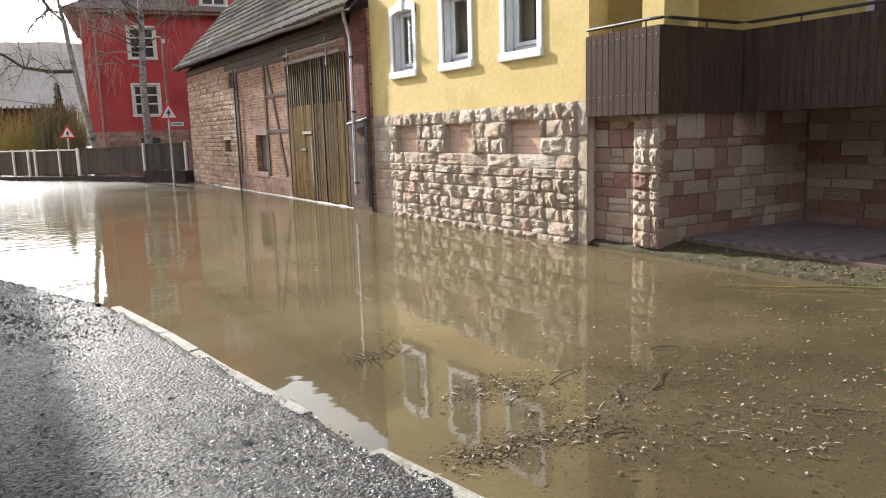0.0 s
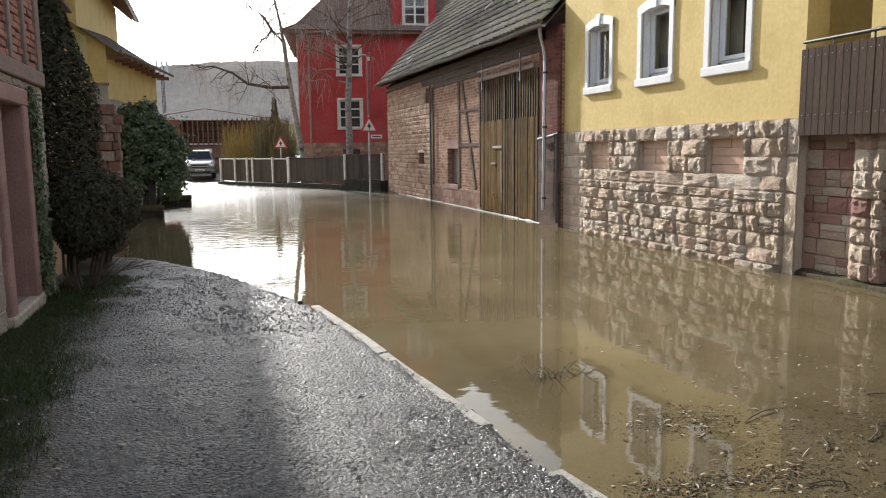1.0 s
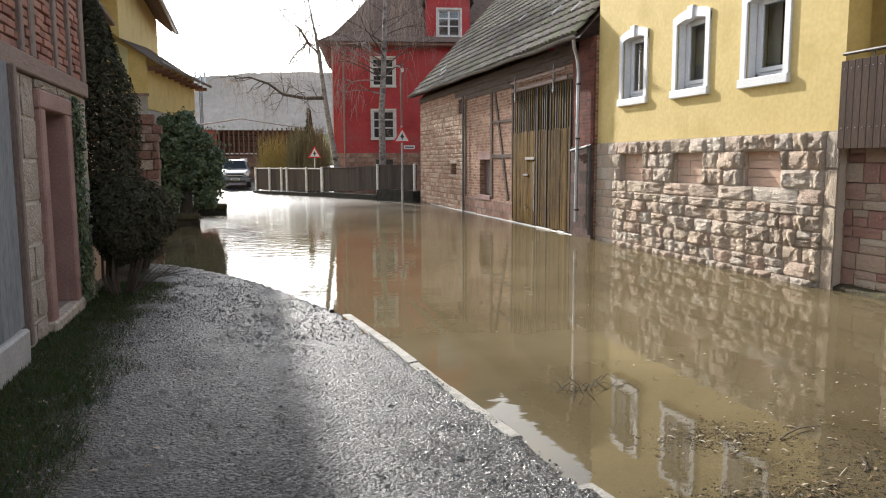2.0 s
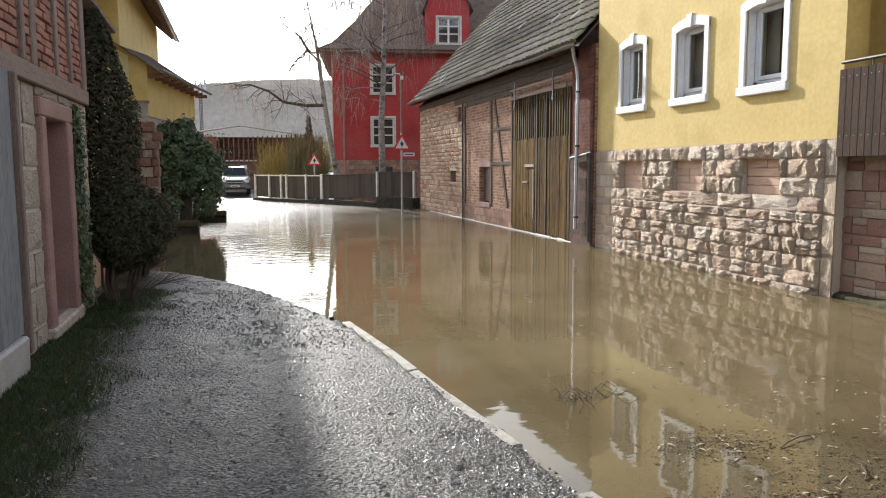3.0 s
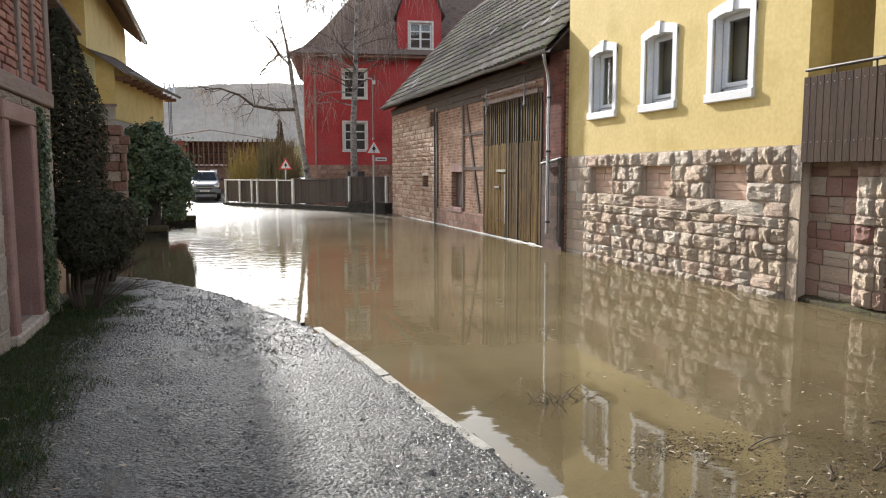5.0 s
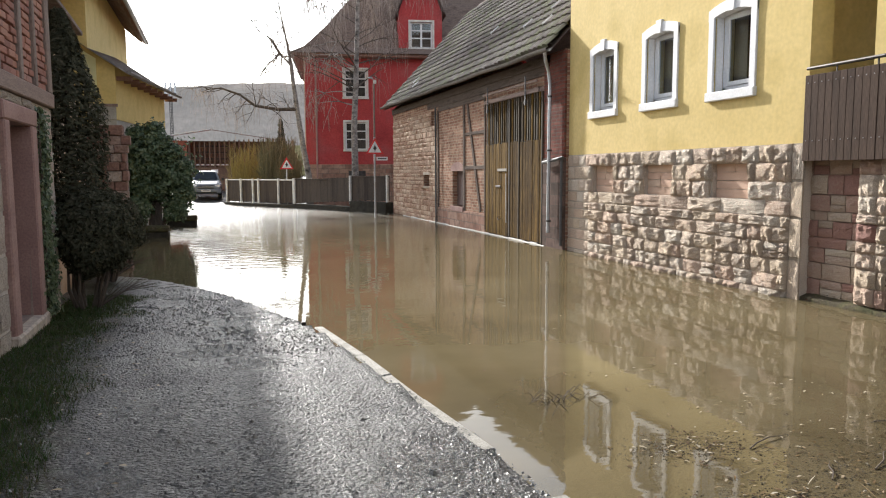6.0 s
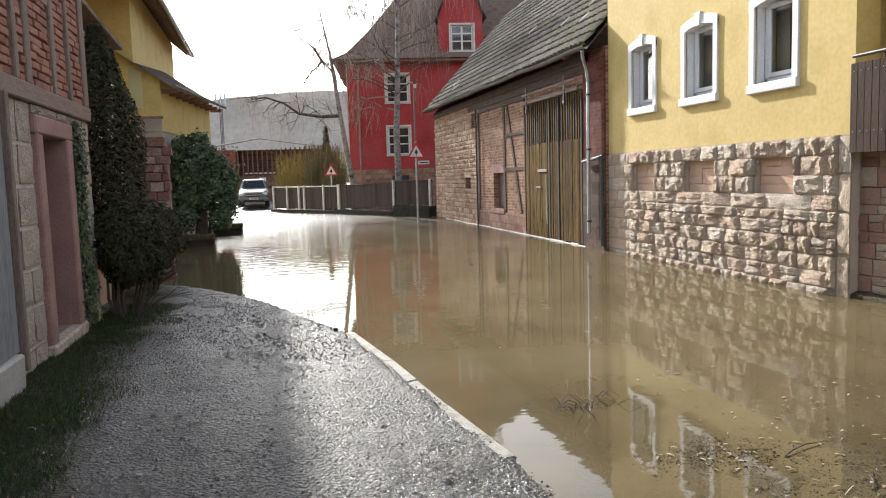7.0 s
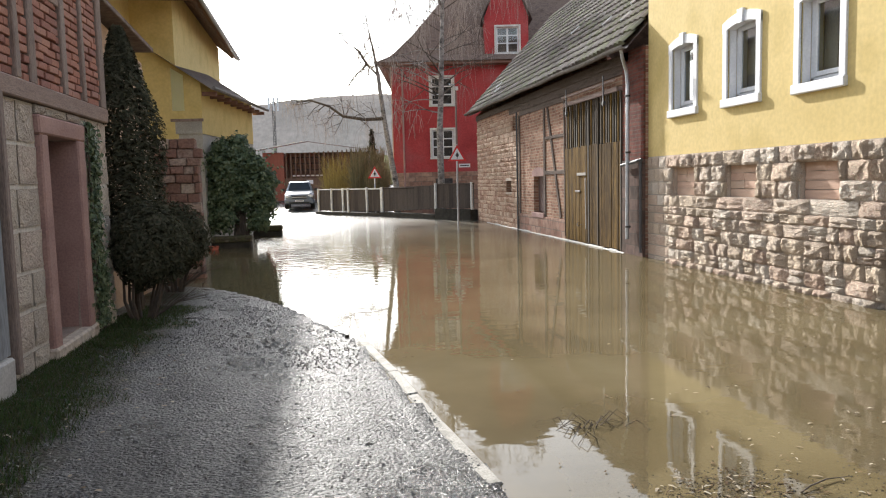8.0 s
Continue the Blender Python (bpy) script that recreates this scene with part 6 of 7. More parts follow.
def bent_tree():
    rnd = random.Random(4)
    t = thing("pollard_tree", (6.2, 39.3, 0), "leaning bare tree with flaky pale bark and a long low bough", "tree")
    bm = bmesh.new()
    tube(bm, [(6.25, 38.9, -0.1), (6.22, 38.9, 1.6), (5.95, 38.9, 3.2), (5.75, 38.9, 4.6), (5.55, 38.9, 6.2), (5.45, 38.9, 7.3)], [0.2, 0.16, 0.14, 0.125, 0.11, 0.1], 10)
    part("trunk", bm, M["birch"], t, "", True)
    bm = bmesh.new()
    ends = []
    for pts, r in (([(5.7, 38.9, 5.0), (4.7, 38.7, 4.95), (3.6, 38.6, 5.1), (2.9, 38.5, 5.6), (2.0, 38.5, 5.9), (1.3, 38.4, 5.8)], 0.10),
                   ([(5.45, 38.9, 7.2), (4.9, 38.8, 7.7), (4.5, 38.8, 8.4), (3.9, 38.8, 8.8), (3.5, 38.7, 9.3)], 0.09),
                   ([(5.45, 38.9, 7.2), (5.3, 39, 8.2), (5.1, 39, 9.2), (4.9, 39.1, 10.4)], 0.08),
                   ([(4.9, 38.8, 7.7), (4.3, 38.9, 7.2), (3.9, 38.9, 6.6)], 0.045)):
        n = len(pts)
        tube(bm, pts, [r * (1 - 0.7 * k / (n - 1)) for k in range(n)], 7, False)
        for k in range(1, n):
            for q in range(4):
                f = rnd.random()
                p = Vector(pts[k - 1]).lerp(Vector(pts[k]), f)
                branch(bm, p, Vector((rnd.gauss(-0.3, 0.6), rnd.gauss(0, 0.5), rnd.gauss(0.15, 0.7))), rnd.uniform(0.5, 1.4), 0.028, rnd, 1, ends, 0.03, 0.35, (2, 3))
    part("crown_wood", bm, M["bark"], t)
    bm = bmesh.new()
    for pts, rad in ends:
        for q in range(3):
            p = Vector(pts[rnd.randint(1, len(pts) - 1)])
            L = rnd.uniform(0.3, 1.5)
            dx, dy = rnd.gauss(0, 0.22), rnd.gauss(0, 0.15)
            tube(bm, [p, p + Vector((dx, dy, -L * 0.3)), p + Vector((dx * 1.6, dy * 1.6, -L))], [0.007, 0.005, 0.003], 3, False)
    part("twig_curtain", bm, M["twig"], t)


hanging_birch()
bent_tree()


def brush(name, x0, x1, y0, y1, h, count, material, label, seed, thick=0.012):
    rnd = random.Random(seed)
    bm = bmesh.new()
    for k in range(count):
        x, y = rnd.uniform(x0, x1), rnd.uniform(y0, y1)
        hh = h * rnd.uniform(0.55, 1.1)
        lx, ly = rnd.gauss(0, 0.25), rnd.gauss(0, 0.2)
        tube(bm, [(x, y, 0.2), (x + lx * 0.4, y + ly * 0.4, hh * 0.55), (x + lx, y + ly, hh)], [thick, thick * 0.8, thick * 0.35], 3, False)
        for q in range(3):
            f = rnd.uniform(0.3, 0.9)
            p = Vector((x + lx * f, y + ly * f, hh * f))
            tube(bm, [p, p + Vector((rnd.gauss(0, 0.3), rnd.gauss(0, 0.2), rnd.uniform(0.2, 0.7)))], [thick * 0.6, thick * 0.25], 3, False)
    return solid(name, bm, material, label, "shrubs", "stuff")


brush("willow_rods", 2.6, 4.4, 47, 49, 3.4, 230, M["willow"], "yellow willow rods growing behind the fence", 31, 0.015)
brush("brushwood", 4.2, 6.1, 43, 46, 3.6, 520, M["brush"], "tangled grey brown brushwood behind the fence", 32, 0.022)
brush("brushwood", 5.0, 6.0, 41, 42.5, 2.6, 160, M["brush"], "tangled grey brown brushwood beside the red house", 33, 0.018)
rnd = random.Random(77)
cs = []
for k in range(1500):
    f = rnd.random() ** 1.3
    a = rnd.uniform(0, 6.283)
    r = 0.75 * (1 - f) * rnd.uniform(0.5, 1)
    cs.append((Vector((6.0 + r * math.cos(a), 52 + r * math.sin(a), 1.0 + f * 4.3)), Vector((math.cos(a), math.sin(a), 0.3))))
sp = thing("spruce_tree", (6.0, 52, 0.3), "small dark spruce beyond the brushwood", "tree")
under("crown", leaves_mesh("crown", cs, 0.16, M["leaf_dark"], rnd, 2.4), sp)
bm = bmesh.new()
tube(bm, [(6, 52, -0.2), (6, 52, 4.6)], [0.09, 0.02], 6)
part("trunk", bm, M["bark"], sp)


def conifer():
    rnd = random.Random(9)
    t = thing("columnar_conifer", (-0.22, 10.55, 0.15), "tall narrow dark conifer against the barn corner", "tree")
    cs = []
    for k in range(15000):
        f = rnd.random()
        z = 0.95 + f * 2.8
        a = rnd.uniform(0, 6.283)
        prof = min(1.0, (1 - f) * 2.0 + 0.16) * (0.75 + 0.25 * min(1, f * 5))
        lump = 1 + 0.22 * noise.noise(Vector((math.cos(a) * 2.0, math.sin(a) * 2.0, z * 2.6)))
        r = 0.44 * prof * lump * (rnd.random() ** 0.28)
        lean = 0.10 * (1 - f)
        cs.append((Vector((-0.27 + lean + r * math.cos(a), 10.55 + r * math.sin(a), z)), Vector((math.cos(a), math.sin(a), 0.9))))
    under("crown", leaves_mesh("crown", cs, 0.030, M["leaf_dark"], rnd, 2.6, 0.8), t)
    bm = bmesh.new()
    tube(bm, [(-0.2, 10.55, 0.0), (-0.22, 10.55, 1.2), (-0.25, 10.55, 3.2)], [0.07, 0.055, 0.015], 8)
    part("trunk", bm, M["bark"], t)


def round_bush(x, y, cz, rx, rz, count, seed, label, size=0.028, material="leaf_dark", stems=True, gz=0.1):
    rnd = random.Random(seed)
    t = thing("bush", (x, y, gz), label, "bush")
    cs = []
    for k in range(count):
        d = Vector((rnd.gauss(0, 1), rnd.gauss(0, 1), rnd.gauss(0, 1))).normalized()
        lump = 1 + 0.20 * noise.noise(d * 2.1 + Vector((seed, 0, 0))) + 0.10 * noise.noise(d * 6 + Vector((0, seed, 0)))
        q = lump * rnd.random() ** 0.22
        cs.append((Vector((x + d.x * rx * q, y + d.y * rx * q, cz + d.z * rz * q)), d + Vector((0, 0, 0.4))))
    under("crown", leaves_mesh("crown", cs, size, M[material], rnd, 2.0, 0.9), t)
    if stems:
        bm = bmesh.new()
        for k in range(9):
            a = rnd.uniform(0, 6.283)
            p = Vector((x - 0.08 + 0.1 * math.cos(a), y + 0.08 * math.sin(a), gz - 0.05))
            st = bmesh.new()
            tube(st, [p, p + Vector((0.1 * math.cos(a), 0.1 * math.sin(a), 0.3)), Vector((x + rx * 0.6 * math.cos(a), y + rx * 0.6 * math.sin(a), cz - rz * 0.3))], [0.03, 0.02, 0.01], 5)
            part("stem", st, M["bark"], t)
        for k in range(18):
            a = rnd.uniform(-1.2, 1.2)
            p = Vector((x, y, gz))
            tube(bm, [p, p + Vector((0.35 * math.cos(a), 0.3 * math.sin(a), 0.22)), p + Vector((0.7 * math.cos(a), 0.5 * math.sin(a), rnd.uniform(0.15, 0.5)))], [0.005, 0.004, 0.002], 3, False)
        part("undergrowth", bm, M["bark"], t)
    return t


conifer()
round_bush(0.10, 9.75, 1.02, 0.46, 0.52, 15000, 3, "dark rounded evergreen bush on bare stems at the lane's edge")
round_bush(-0.05, 12.6, 0.9, 0.50, 0.55, 7000, 5, "dark low evergreen bush beside the outbuilding", 0.035)


def ivy_tree():
    rnd = random.Random(12)
    t = thing("ivy_tree", (-0.2, 22.8, 0.1), "stump overgrown with a dense mass of glossy ivy", "tree")
    cs = []
    lumps = [(-0.30, 22.6, 2.15, 0.62, 0.62), (0.25, 22.7, 1.85, 0.55, 0.62), (-0.60, 22.8, 2.40, 0.45, 0.42), (0.05, 22.5, 2.62, 0.36, 0.34), (0.62, 22.6, 1.25, 0.38, 0.50), (-0.45, 22.6, 1.45, 0.45, 0.50), (0.45, 22.5, 0.75, 0.34, 0.38), (0.72, 22.7, 1.85, 0.26, 0.36), (-0.80, 22.7, 2.05, 0.32, 0.45), (0.40, 22.5, 2.35, 0.28, 0.26), (-0.85, 22.6, 1.3, 0.3, 0.5), (0.05, 22.6, 1.35, 0.35, 0.4), (-0.55, 22.5, 0.85, 0.42, 0.5), (-0.95, 22.6, 0.8, 0.3, 0.5), (-0.05, 22.6, 2.95, 0.30, 0.25), (-0.5, 22.7, 2.8, 0.32, 0.28)]
    for (x, y, z, r, h) in lumps:
        for k in range(int(4300 * r)):
            d = Vector((rnd.gauss(0, 1), rnd.gauss(0, 1), rnd.gauss(0, 1))).normalized()
            q = (1 + 0.55 * noise.noise(d * 2.2 + Vector((x * 9, 0, 0))) + 0.25 * noise.noise(d * 6 + Vector((0, x * 9, 0)))) * rnd.random() ** 0.3
            cs.append((Vector((x + d.x * r * q, y + d.y * r * q, z + d.z * h * q)), d + Vector((0, -0.2, 0.5))))
    for k in range(40):
        a = rnd.uniform(0, 6.283)
        p = Vector((-0.1 + 0.75 * math.cos(a), 22.6 + 0.5 * math.sin(a), 2.1 + rnd.uniform(-0.8, 0.6)))
        v = Vector((math.cos(a), math.sin(a) * 0.5, rnd.uniform(-0.6, 0.9))).normalized()
        for q in range(16):
            cs.append((p + v * 0.035 * q + Vector((rnd.gauss(0, .03), rnd.gauss(0, .03), rnd.gauss(0, .03))), v + Vector((0, -0.4, 0.4))))
    under("ivy_leaves", leaves_mesh("ivy_leaves", cs, 0.075, M["leaf_ivy"], rnd, 1.3, 0.8), t)
    bm = bmesh.new()
    tube(bm, [(-0.15, 22.8, -0.2), (-0.1, 22.8, 0.9), (-0.2, 22.8, 2.3)], [0.2, 0.16, 0.1], 8)
    tube(bm, [(0.05, 22.6, -0.2), (0.2, 22.6, 1.0)], [0.07, 0.05], 6)
    part("trunk", bm, M["bark"], t)


ivy_tree()


def wall_ivy():
    rnd = random.Random(14)
    t = thing("ivy_vine", (-0.2, 8.95, 0.2), "ivy vine climbing the stone beside the doorway", "climbing plant")
    cs = []
    for k in range(2300):
        z = 0.2 + 2.2 * rnd.random()
        strand = rnd.choice((8.84, 8.98, 9.05 if z < 1.5 else 8.95))
        y = strand + rnd.gauss(0, 0.05 + 0.05 * max(0, 1.4 - z)) + 0.05 * math.sin(z * 4)
        cs.append((Vector((-0.235 + abs(rnd.gauss(0, 0.035)), y, z)), Vector((1, -0.2, 0.4))))
    under("leaves", leaves_mesh("leaves", cs, 0.042, M["leaf_ivy"], rnd, 1.2, 0.9), t)
    for y in (8.84, 8.98, 9.05):
        bm = bmesh.new()
        tube(bm, [(-0.22, y + 0.02 * math.sin(z * 5), z) for z in np.linspace(0.1, 2.4, 10)], 0.012, 5)
        part("stem", bm, M["bark"], t)


wall_ivy()

# ---- stone blocks and pot at the flooded garden edge ----
for (x0, x1, y0, y1, z1) in ((-0.75, 0.30, 21.3, 21.75, 0.32), (0.0, 0.92, 25.6, 26.2, 0.36)):
    bt = thing("stone_step", ((x0 + x1) / 2, y0, 0), "dark mossy stone block standing in the flood water", "stone block", "", "garden edge blocks")
    part("block", boxed(x0, x1, y0, y1, -0.3, z1 * 0.5, 0.03, None, 0.015), M["mudstone"], bt)
    part("cap", boxed(x0 - 0.03, x1 + 0.02, y0 - 0.03, y1, z1 * 0.5 + 0.004, z1, 0.04, None, 0.015), M["moss_stone"], bt)
bm = bmesh.new()
tube(bm, [(-0.66, 21.05, -0.25), (-0.66, 21.05, 0.08), (-0.66, 21.05, 0.10)], [0.09, 0.13, 0.15], 14)
solid("flower_pot", bm, M["clay_red"], "small red clay pot half under the flood water", "flower pot")
bm = bmesh.new()
box(bm, 0, 0.05, 0, 0.05, -0.3, 0.045, 0.006, Matrix.Translation((2.40, 8.45, 0)))
solid("marker_stub", bm, M["mudstone"], "short dark stub at the end of the kerb", "post")


# ---- verge grass, grit, plant litter ----
def grass():
    rnd = random.Random(41)
    verts, faces = [], []
    n = 0
    while n < 50000:
        x, y = rnd.uniform(-0.3, 1.0), rnd.uniform(1.8, 10.8)
        edge = 0.62 - 0.04 * (y - 6) + 0.18 * noise.noise(Vector((y * 1.1, 0, 4)))
        if y > 9:
            edge = 0.75
        fade = (edge - x) / 0.35 + 0.9 * noise.noise(Vector((x * 2.2, y * 1.6, 9))) - (0.35 if y > 7 else 0)
        if x > edge + 0.1 or rnd.random() > fade:
            n += 0.3
            continue
        z = ground_z(x, y)
        h = rnd.uniform(0.014, 0.050) * (1.15 if y < 6 else 0.8)
        a = rnd.uniform(0, 6.283)
        dx, dy = math.cos(a), math.sin(a)
        k = len(verts)
        w = 0.0036
        verts += [(x - dy * w, y + dx * w, z - 0.004), (x + dy * w, y - dx * w, z - 0.004), (x + dx * h * 0.8, y + dy * h * 0.8, z + h)]
        faces.append((k, k + 1, k + 2))
        n += 1
    ob = new("verge_grass", raw("verge_grass", verts, faces, M["grass"]))
    tagged(ob, "short patchy winter grass along the barn wall", "grass", "", "stuff")


def scatter(name, label, category, count, where, size, material, seed, flat=0.6, z_of=None):
    rnd = random.Random(seed)
    verts, faces = [], []
    for k in range(count):
        x, y = where(rnd)
        z = z_of(x, y) if z_of else ground_z(x, y)
        s = size * rnd.uniform(0.4, 1.6) * (1.7 if rnd.random() < 0.04 else 1)
        b = len(verts)
        a = rnd.uniform(0, 6.283)
        for (u, v, w) in ((1, 0, 0), (0.2, 0.9, 0), (-1, 0.1, 0), (-0.1, -0.8, 0), (0.1, 0.1, 1)):
            u, v = u * rnd.uniform(.7, 1.2), v * rnd.uniform(.7, 1.2)
            verts.append((x + s * (u * math.cos(a) - v * math.sin(a)), y + s * (u * math.sin(a) + v * math.cos(a)), z - s * 0.1 + w * s * flat * rnd.uniform(.6, 1.2)))
        faces += [(b, b + 1, b + 4), (b + 1, b + 2, b + 4), (b + 2, b + 3, b + 4), (b + 3, b, b + 4)]
    tagged(new(name, raw(name, verts, faces, material)), label, category, "", "stuff")


grass()


def on_path(rnd):
    while True:
        y = 0.6 + 11.9 * rnd.random() ** 1.4
        x = rnd.uniform(0.2, 3.3)
        if x < lerp_table(y, SHORE) - 0.03:
            return x, y



def far_path(rnd):
    while True:
        y = rnd.uniform(7.0, 12.6)
        x = rnd.uniform(0.1, 2.5)
        if x < lerp_table(y, SHORE) - 0.02 and noise.noise(Vector((x * 1.5, y * 1.5, 2))) > -0.15:
            return x, y


scatter("path_clods", "dark wet clods of grit near the water's edge", "gravel", 3000, far_path, 0.013, M["gravel"], 54, 0.8)
scatter("path_stones", "small stones pressed into the lane", "gravel", 7000, on_path, 0.012, M["gravel"], 52)
scatter("path_grit", "loose wet grit on the lane", "gravel", 42000, on_path, 0.0062, M["gravel"], 51)


def drift(rnd):
    c = rnd.choice(((4.3, 4.0, 0.28), (4.2, 3.15, 0.22), (4.65, 2.95, 0.5), (4.9, 3.5, 0.5), (5.6, 3.0, 0.8), (6.6, 3.2, 1.0), (7.2, 3.8, 1.1), (5.2, 2.5, 0.6), (5.9, 2.3, 0.7), (3.7, 3.2, 0.2)))
    return c[0] + rnd.gauss(0, c[2]) * 0.9, max(1.4, c[1] + rnd.gauss(0, c[2]) * 0.45)


scatter("litter_grit", "dark grit drift in the shallow water", "gravel", 9000, drift, 0.0055, M["mud_grit"], 53, 0.7, lambda x, y: max(0.0, ground_z(x, y)))


def wide_drift(rnd):
    while True:
        x, y = 4.2 + 4.6 * rnd.random(), 2.2 + 3.6 * rnd.random()
        if noise.noise(Vector((x * 1.1, y * 1.8, 3))) + 0.25 * rnd.random() > 0.05 + 0.12 * (y - 3):
            return x, y


def on_ledge(rnd):
    y = 3.0 + 5.0 * rnd.random()
    return 9.05 + 0.09 * (7 - y) * (y < 7) * 0.3 + 0.6 * rnd.random(), y


def litter(name, label, count, seed, where, lmin, lmax, wid, material):
    """Flat bits of leaf, reed and twig lying on the water and the wet road."""
    rnd = random.Random(seed)
    verts, faces = [], []
    for k in range(count):
        x, y = where(rnd)
        z = max(0.003, ground_z(x, y) + 0.006)
        L, w = rnd.uniform(lmin, lmax), wid * rnd.uniform(0.5, 1.6)
        a = rnd.gauss(0.2, 0.9)
        ux, uy = math.cos(a), math.sin(a)
        bend = rnd.gauss(0, 0.25)
        b = len(verts)
        lift = rnd.uniform(0.001, 0.014)
        for q in range(3):
            f = q / 2
            px = x + ux * L * (f - 0.5) - uy * bend * L * f * f
            py = y + uy * L * (f - 0.5) + ux * bend * L * f * f
            ww = w * (1 - 0.5 * abs(2 * f - 1))
            for sgn in (-1, 1):
                verts.append((px - uy * ww * sgn, py + ux * ww * sgn, z + lift * (1 if q == 1 else 0.5)))
        faces += [(b, b + 2, b + 3, b + 1), (b + 2, b + 4, b + 5, b + 3)]
    tagged(new(name, raw(name, verts, faces, material)), label, "plant litter", "", "stuff")


litter("leaf_litter", "brown leaves and reed bits drifted into the shallows", 1000, 61, drift, 0.012, 0.055, 0.006, M["debris"])
litter("leaf_litter", "pale leaf bits and bark strewn over the wet road", 420, 64, wide_drift, 0.008, 0.045, 0.005, M["litter_pale"])
scatter("ledge_litter", "dead leaves and dirt lying on the mossy ledge", "plant litter", 700, on_ledge, 0.014, M["debris"], 66, 0.5, lambda x, y: 0.11 + 0.08 * min(1.0, max(0.0, (x - 9.2) / 0.6)))
litter("reed_litter", "thin straw and reed stalks on the water", 90, 62, drift, 0.06, 0.20, 0.002, M["debris"])


def open_water(rnd):
    y = rnd.uniform(3.5, 16)
    return rnd.uniform(max(3.3, 3.4 - (y - 5) * 0.1), 8.6), y


def by_the_barn(rnd):
    return 0.15 + 0.9 * rnd.random() ** 1.4, 2.5 + 7.5 * rnd.random()


litter("leaf_litter", "dead leaves scattered over the verge and lane", 130, 67, by_the_barn, 0.015, 0.045, 0.009, M["litter_pale"])
litter("floating_bits", "scattered leaf bits floating on the flood water", 150, 63, open_water, 0.015, 0.05, 0.008, M["debris"])


def twig_thing(pts, r, label):
    bm = bmesh.new()
    tube(bm, pts, r, 6)
    solid("twig", bm, M["bark"], label, "twig")


rt = random.Random(71)
for (x, y, a, L) in ((4.35, 3.0, 0.1, 0.22), (5.1, 3.35, 0.5, 0.5), (4.75, 3.3, 0.9, 0.3), (4.6, 3.85, 0.3, 0.45), (5.8, 4.0, -0.7, 0.25), (5.6, 2.55, -0.9, 0.3)):
    pts = [(x + L * f * math.cos(a) + rt.gauss(0, .015), y + L * f * math.sin(a) + rt.gauss(0, .015), max(0.006, ground_z(x, y) + 0.01) + 0.012 * math.sin(3 * f)) for f in (0, .3, .6, 1)]
    twig_thing(pts, [0.005, 0.0045, 0.004, 0.002], "dark wet twig lying in the shallow flood water")
bm = bmesh.new()
for k in range(16):
    a = rt.uniform(0, 6.283)
    x, y = 4.02 + rt.gauss(0, 0.12), 5.1 + rt.gauss(0, 0.10)
    tube(bm, [(x, y, -0.02), (x + 0.12 * math.cos(a), y + 0.10 * math.sin(a), rt.uniform(0.02, 0.09)), (x + 0.22 * math.cos(a), y + 0.18 * math.sin(a), 0.0)], [0.004, 0.003, 0.002], 4, False)
solid("twig_tangle", bm, M["bark"], "tangle of thin twigs poking out of the flood water", "twigs", "stuff")
bm = bmesh.new()
tube(bm, [(8.05, 5.15, 0.02), (8.4, 4.6, 0.03), (8.75, 4.25, 0.05), (9.0, 3.9, 0.05), (9.2, 3.3, 0.05)], [0.006, 0.010, 0.011, 0.011, 0.010], 7)
solid("reed_cane", bm, M["willow"], "long pale cane washed against the ledge", "cane")

# ---- pieces: stones, bricks, tiles, pavers ----
rs = random.Random(101)
rust = [pitched_block_mesh("stone", M["rust_stone"], s) for s in range(16)]
flat = [rough_block_mesh("stone", M["rust_stone"], 40 + s, 0.25) for s in range(4)]
rows = [(-0.12, 0.07), (0.07, 0.29), (0.29, 0.51), (0.51, 0.74), (0.74, 0.95), (0.95, 1.10), (1.10, 1.32), (1.32, 1.58), (1.58, 1.85), (1.85, 2.09)]


def split_some(stones, chance, rnd):
    """Break some stones of a course into two thinner ones laid over each other."""
    out = []
    for (a, b, c, d) in stones:
        if d - c > 0.19 and rnd.random() < chance:
            m = c + (d - c) * rnd.uniform(0.4, 0.6)
            out += [(a, b, c, m), (a, b, m, d)]
        else:
            out.append((a, b, c, d))
    return out


stones = split_some(courses(8.34, 14.0, rows[:6], 0.24, 0.62, rs, REC), 0.14, rs) + courses(8.34, 14.0, rows[7:], 0.28, 0.60, rs, REC)
stone_wall(stones, rust, base, 8.985, 0.062, rs, "stone", 0.001)
stone_wall(courses(8.34, 14.0, [rows[6]], 0.5, 1.0, rs, REC), rust, base, 8.985, 0.045, rs, "stone", 0.001)
stone_wall(courses(8.40, 14.0, [(-0.14, 0.085)], 0.24, 0.45, rs), rust, base, 8.93, 0.07, rs)
stone_wall(courses(14.0, 14.97, rows, 0.25, 0.5, rs), flat, base, 8.99, 0.09, rs)
stone_wall(courses(8.12, 8.34, [(-0.1, 0.55), (0.55, 1.1), (1.1, 1.6), (1.6, 2.09)], 0.3, 0.4, rs), flat, base, 8.97, 0.05, rs)
slabs = [rough_block_mesh("slab", M["slab_stone"], 60 + s, 0.06) for s in range(4)]
for (a, b, c, d) in REC:
    stone_wall(courses(a, b, [(c, c + 0.14), (c + 0.14, c + 0.27), (c + 0.27, c + 0.40), (c + 0.40, d)], 0.6, 1.3, rs), slabs, base, 9.06, 0.02, rs, "slab", 0.0)
# pier and wing wall
pstone = [pitched_block_mesh("stone", M["pier_stone"], 80 + s, 5) for s in range(6)]
pflat = [rough_block_mesh("stone", M["pier_stone"], 90 + s, 0.3) for s in range(5)]
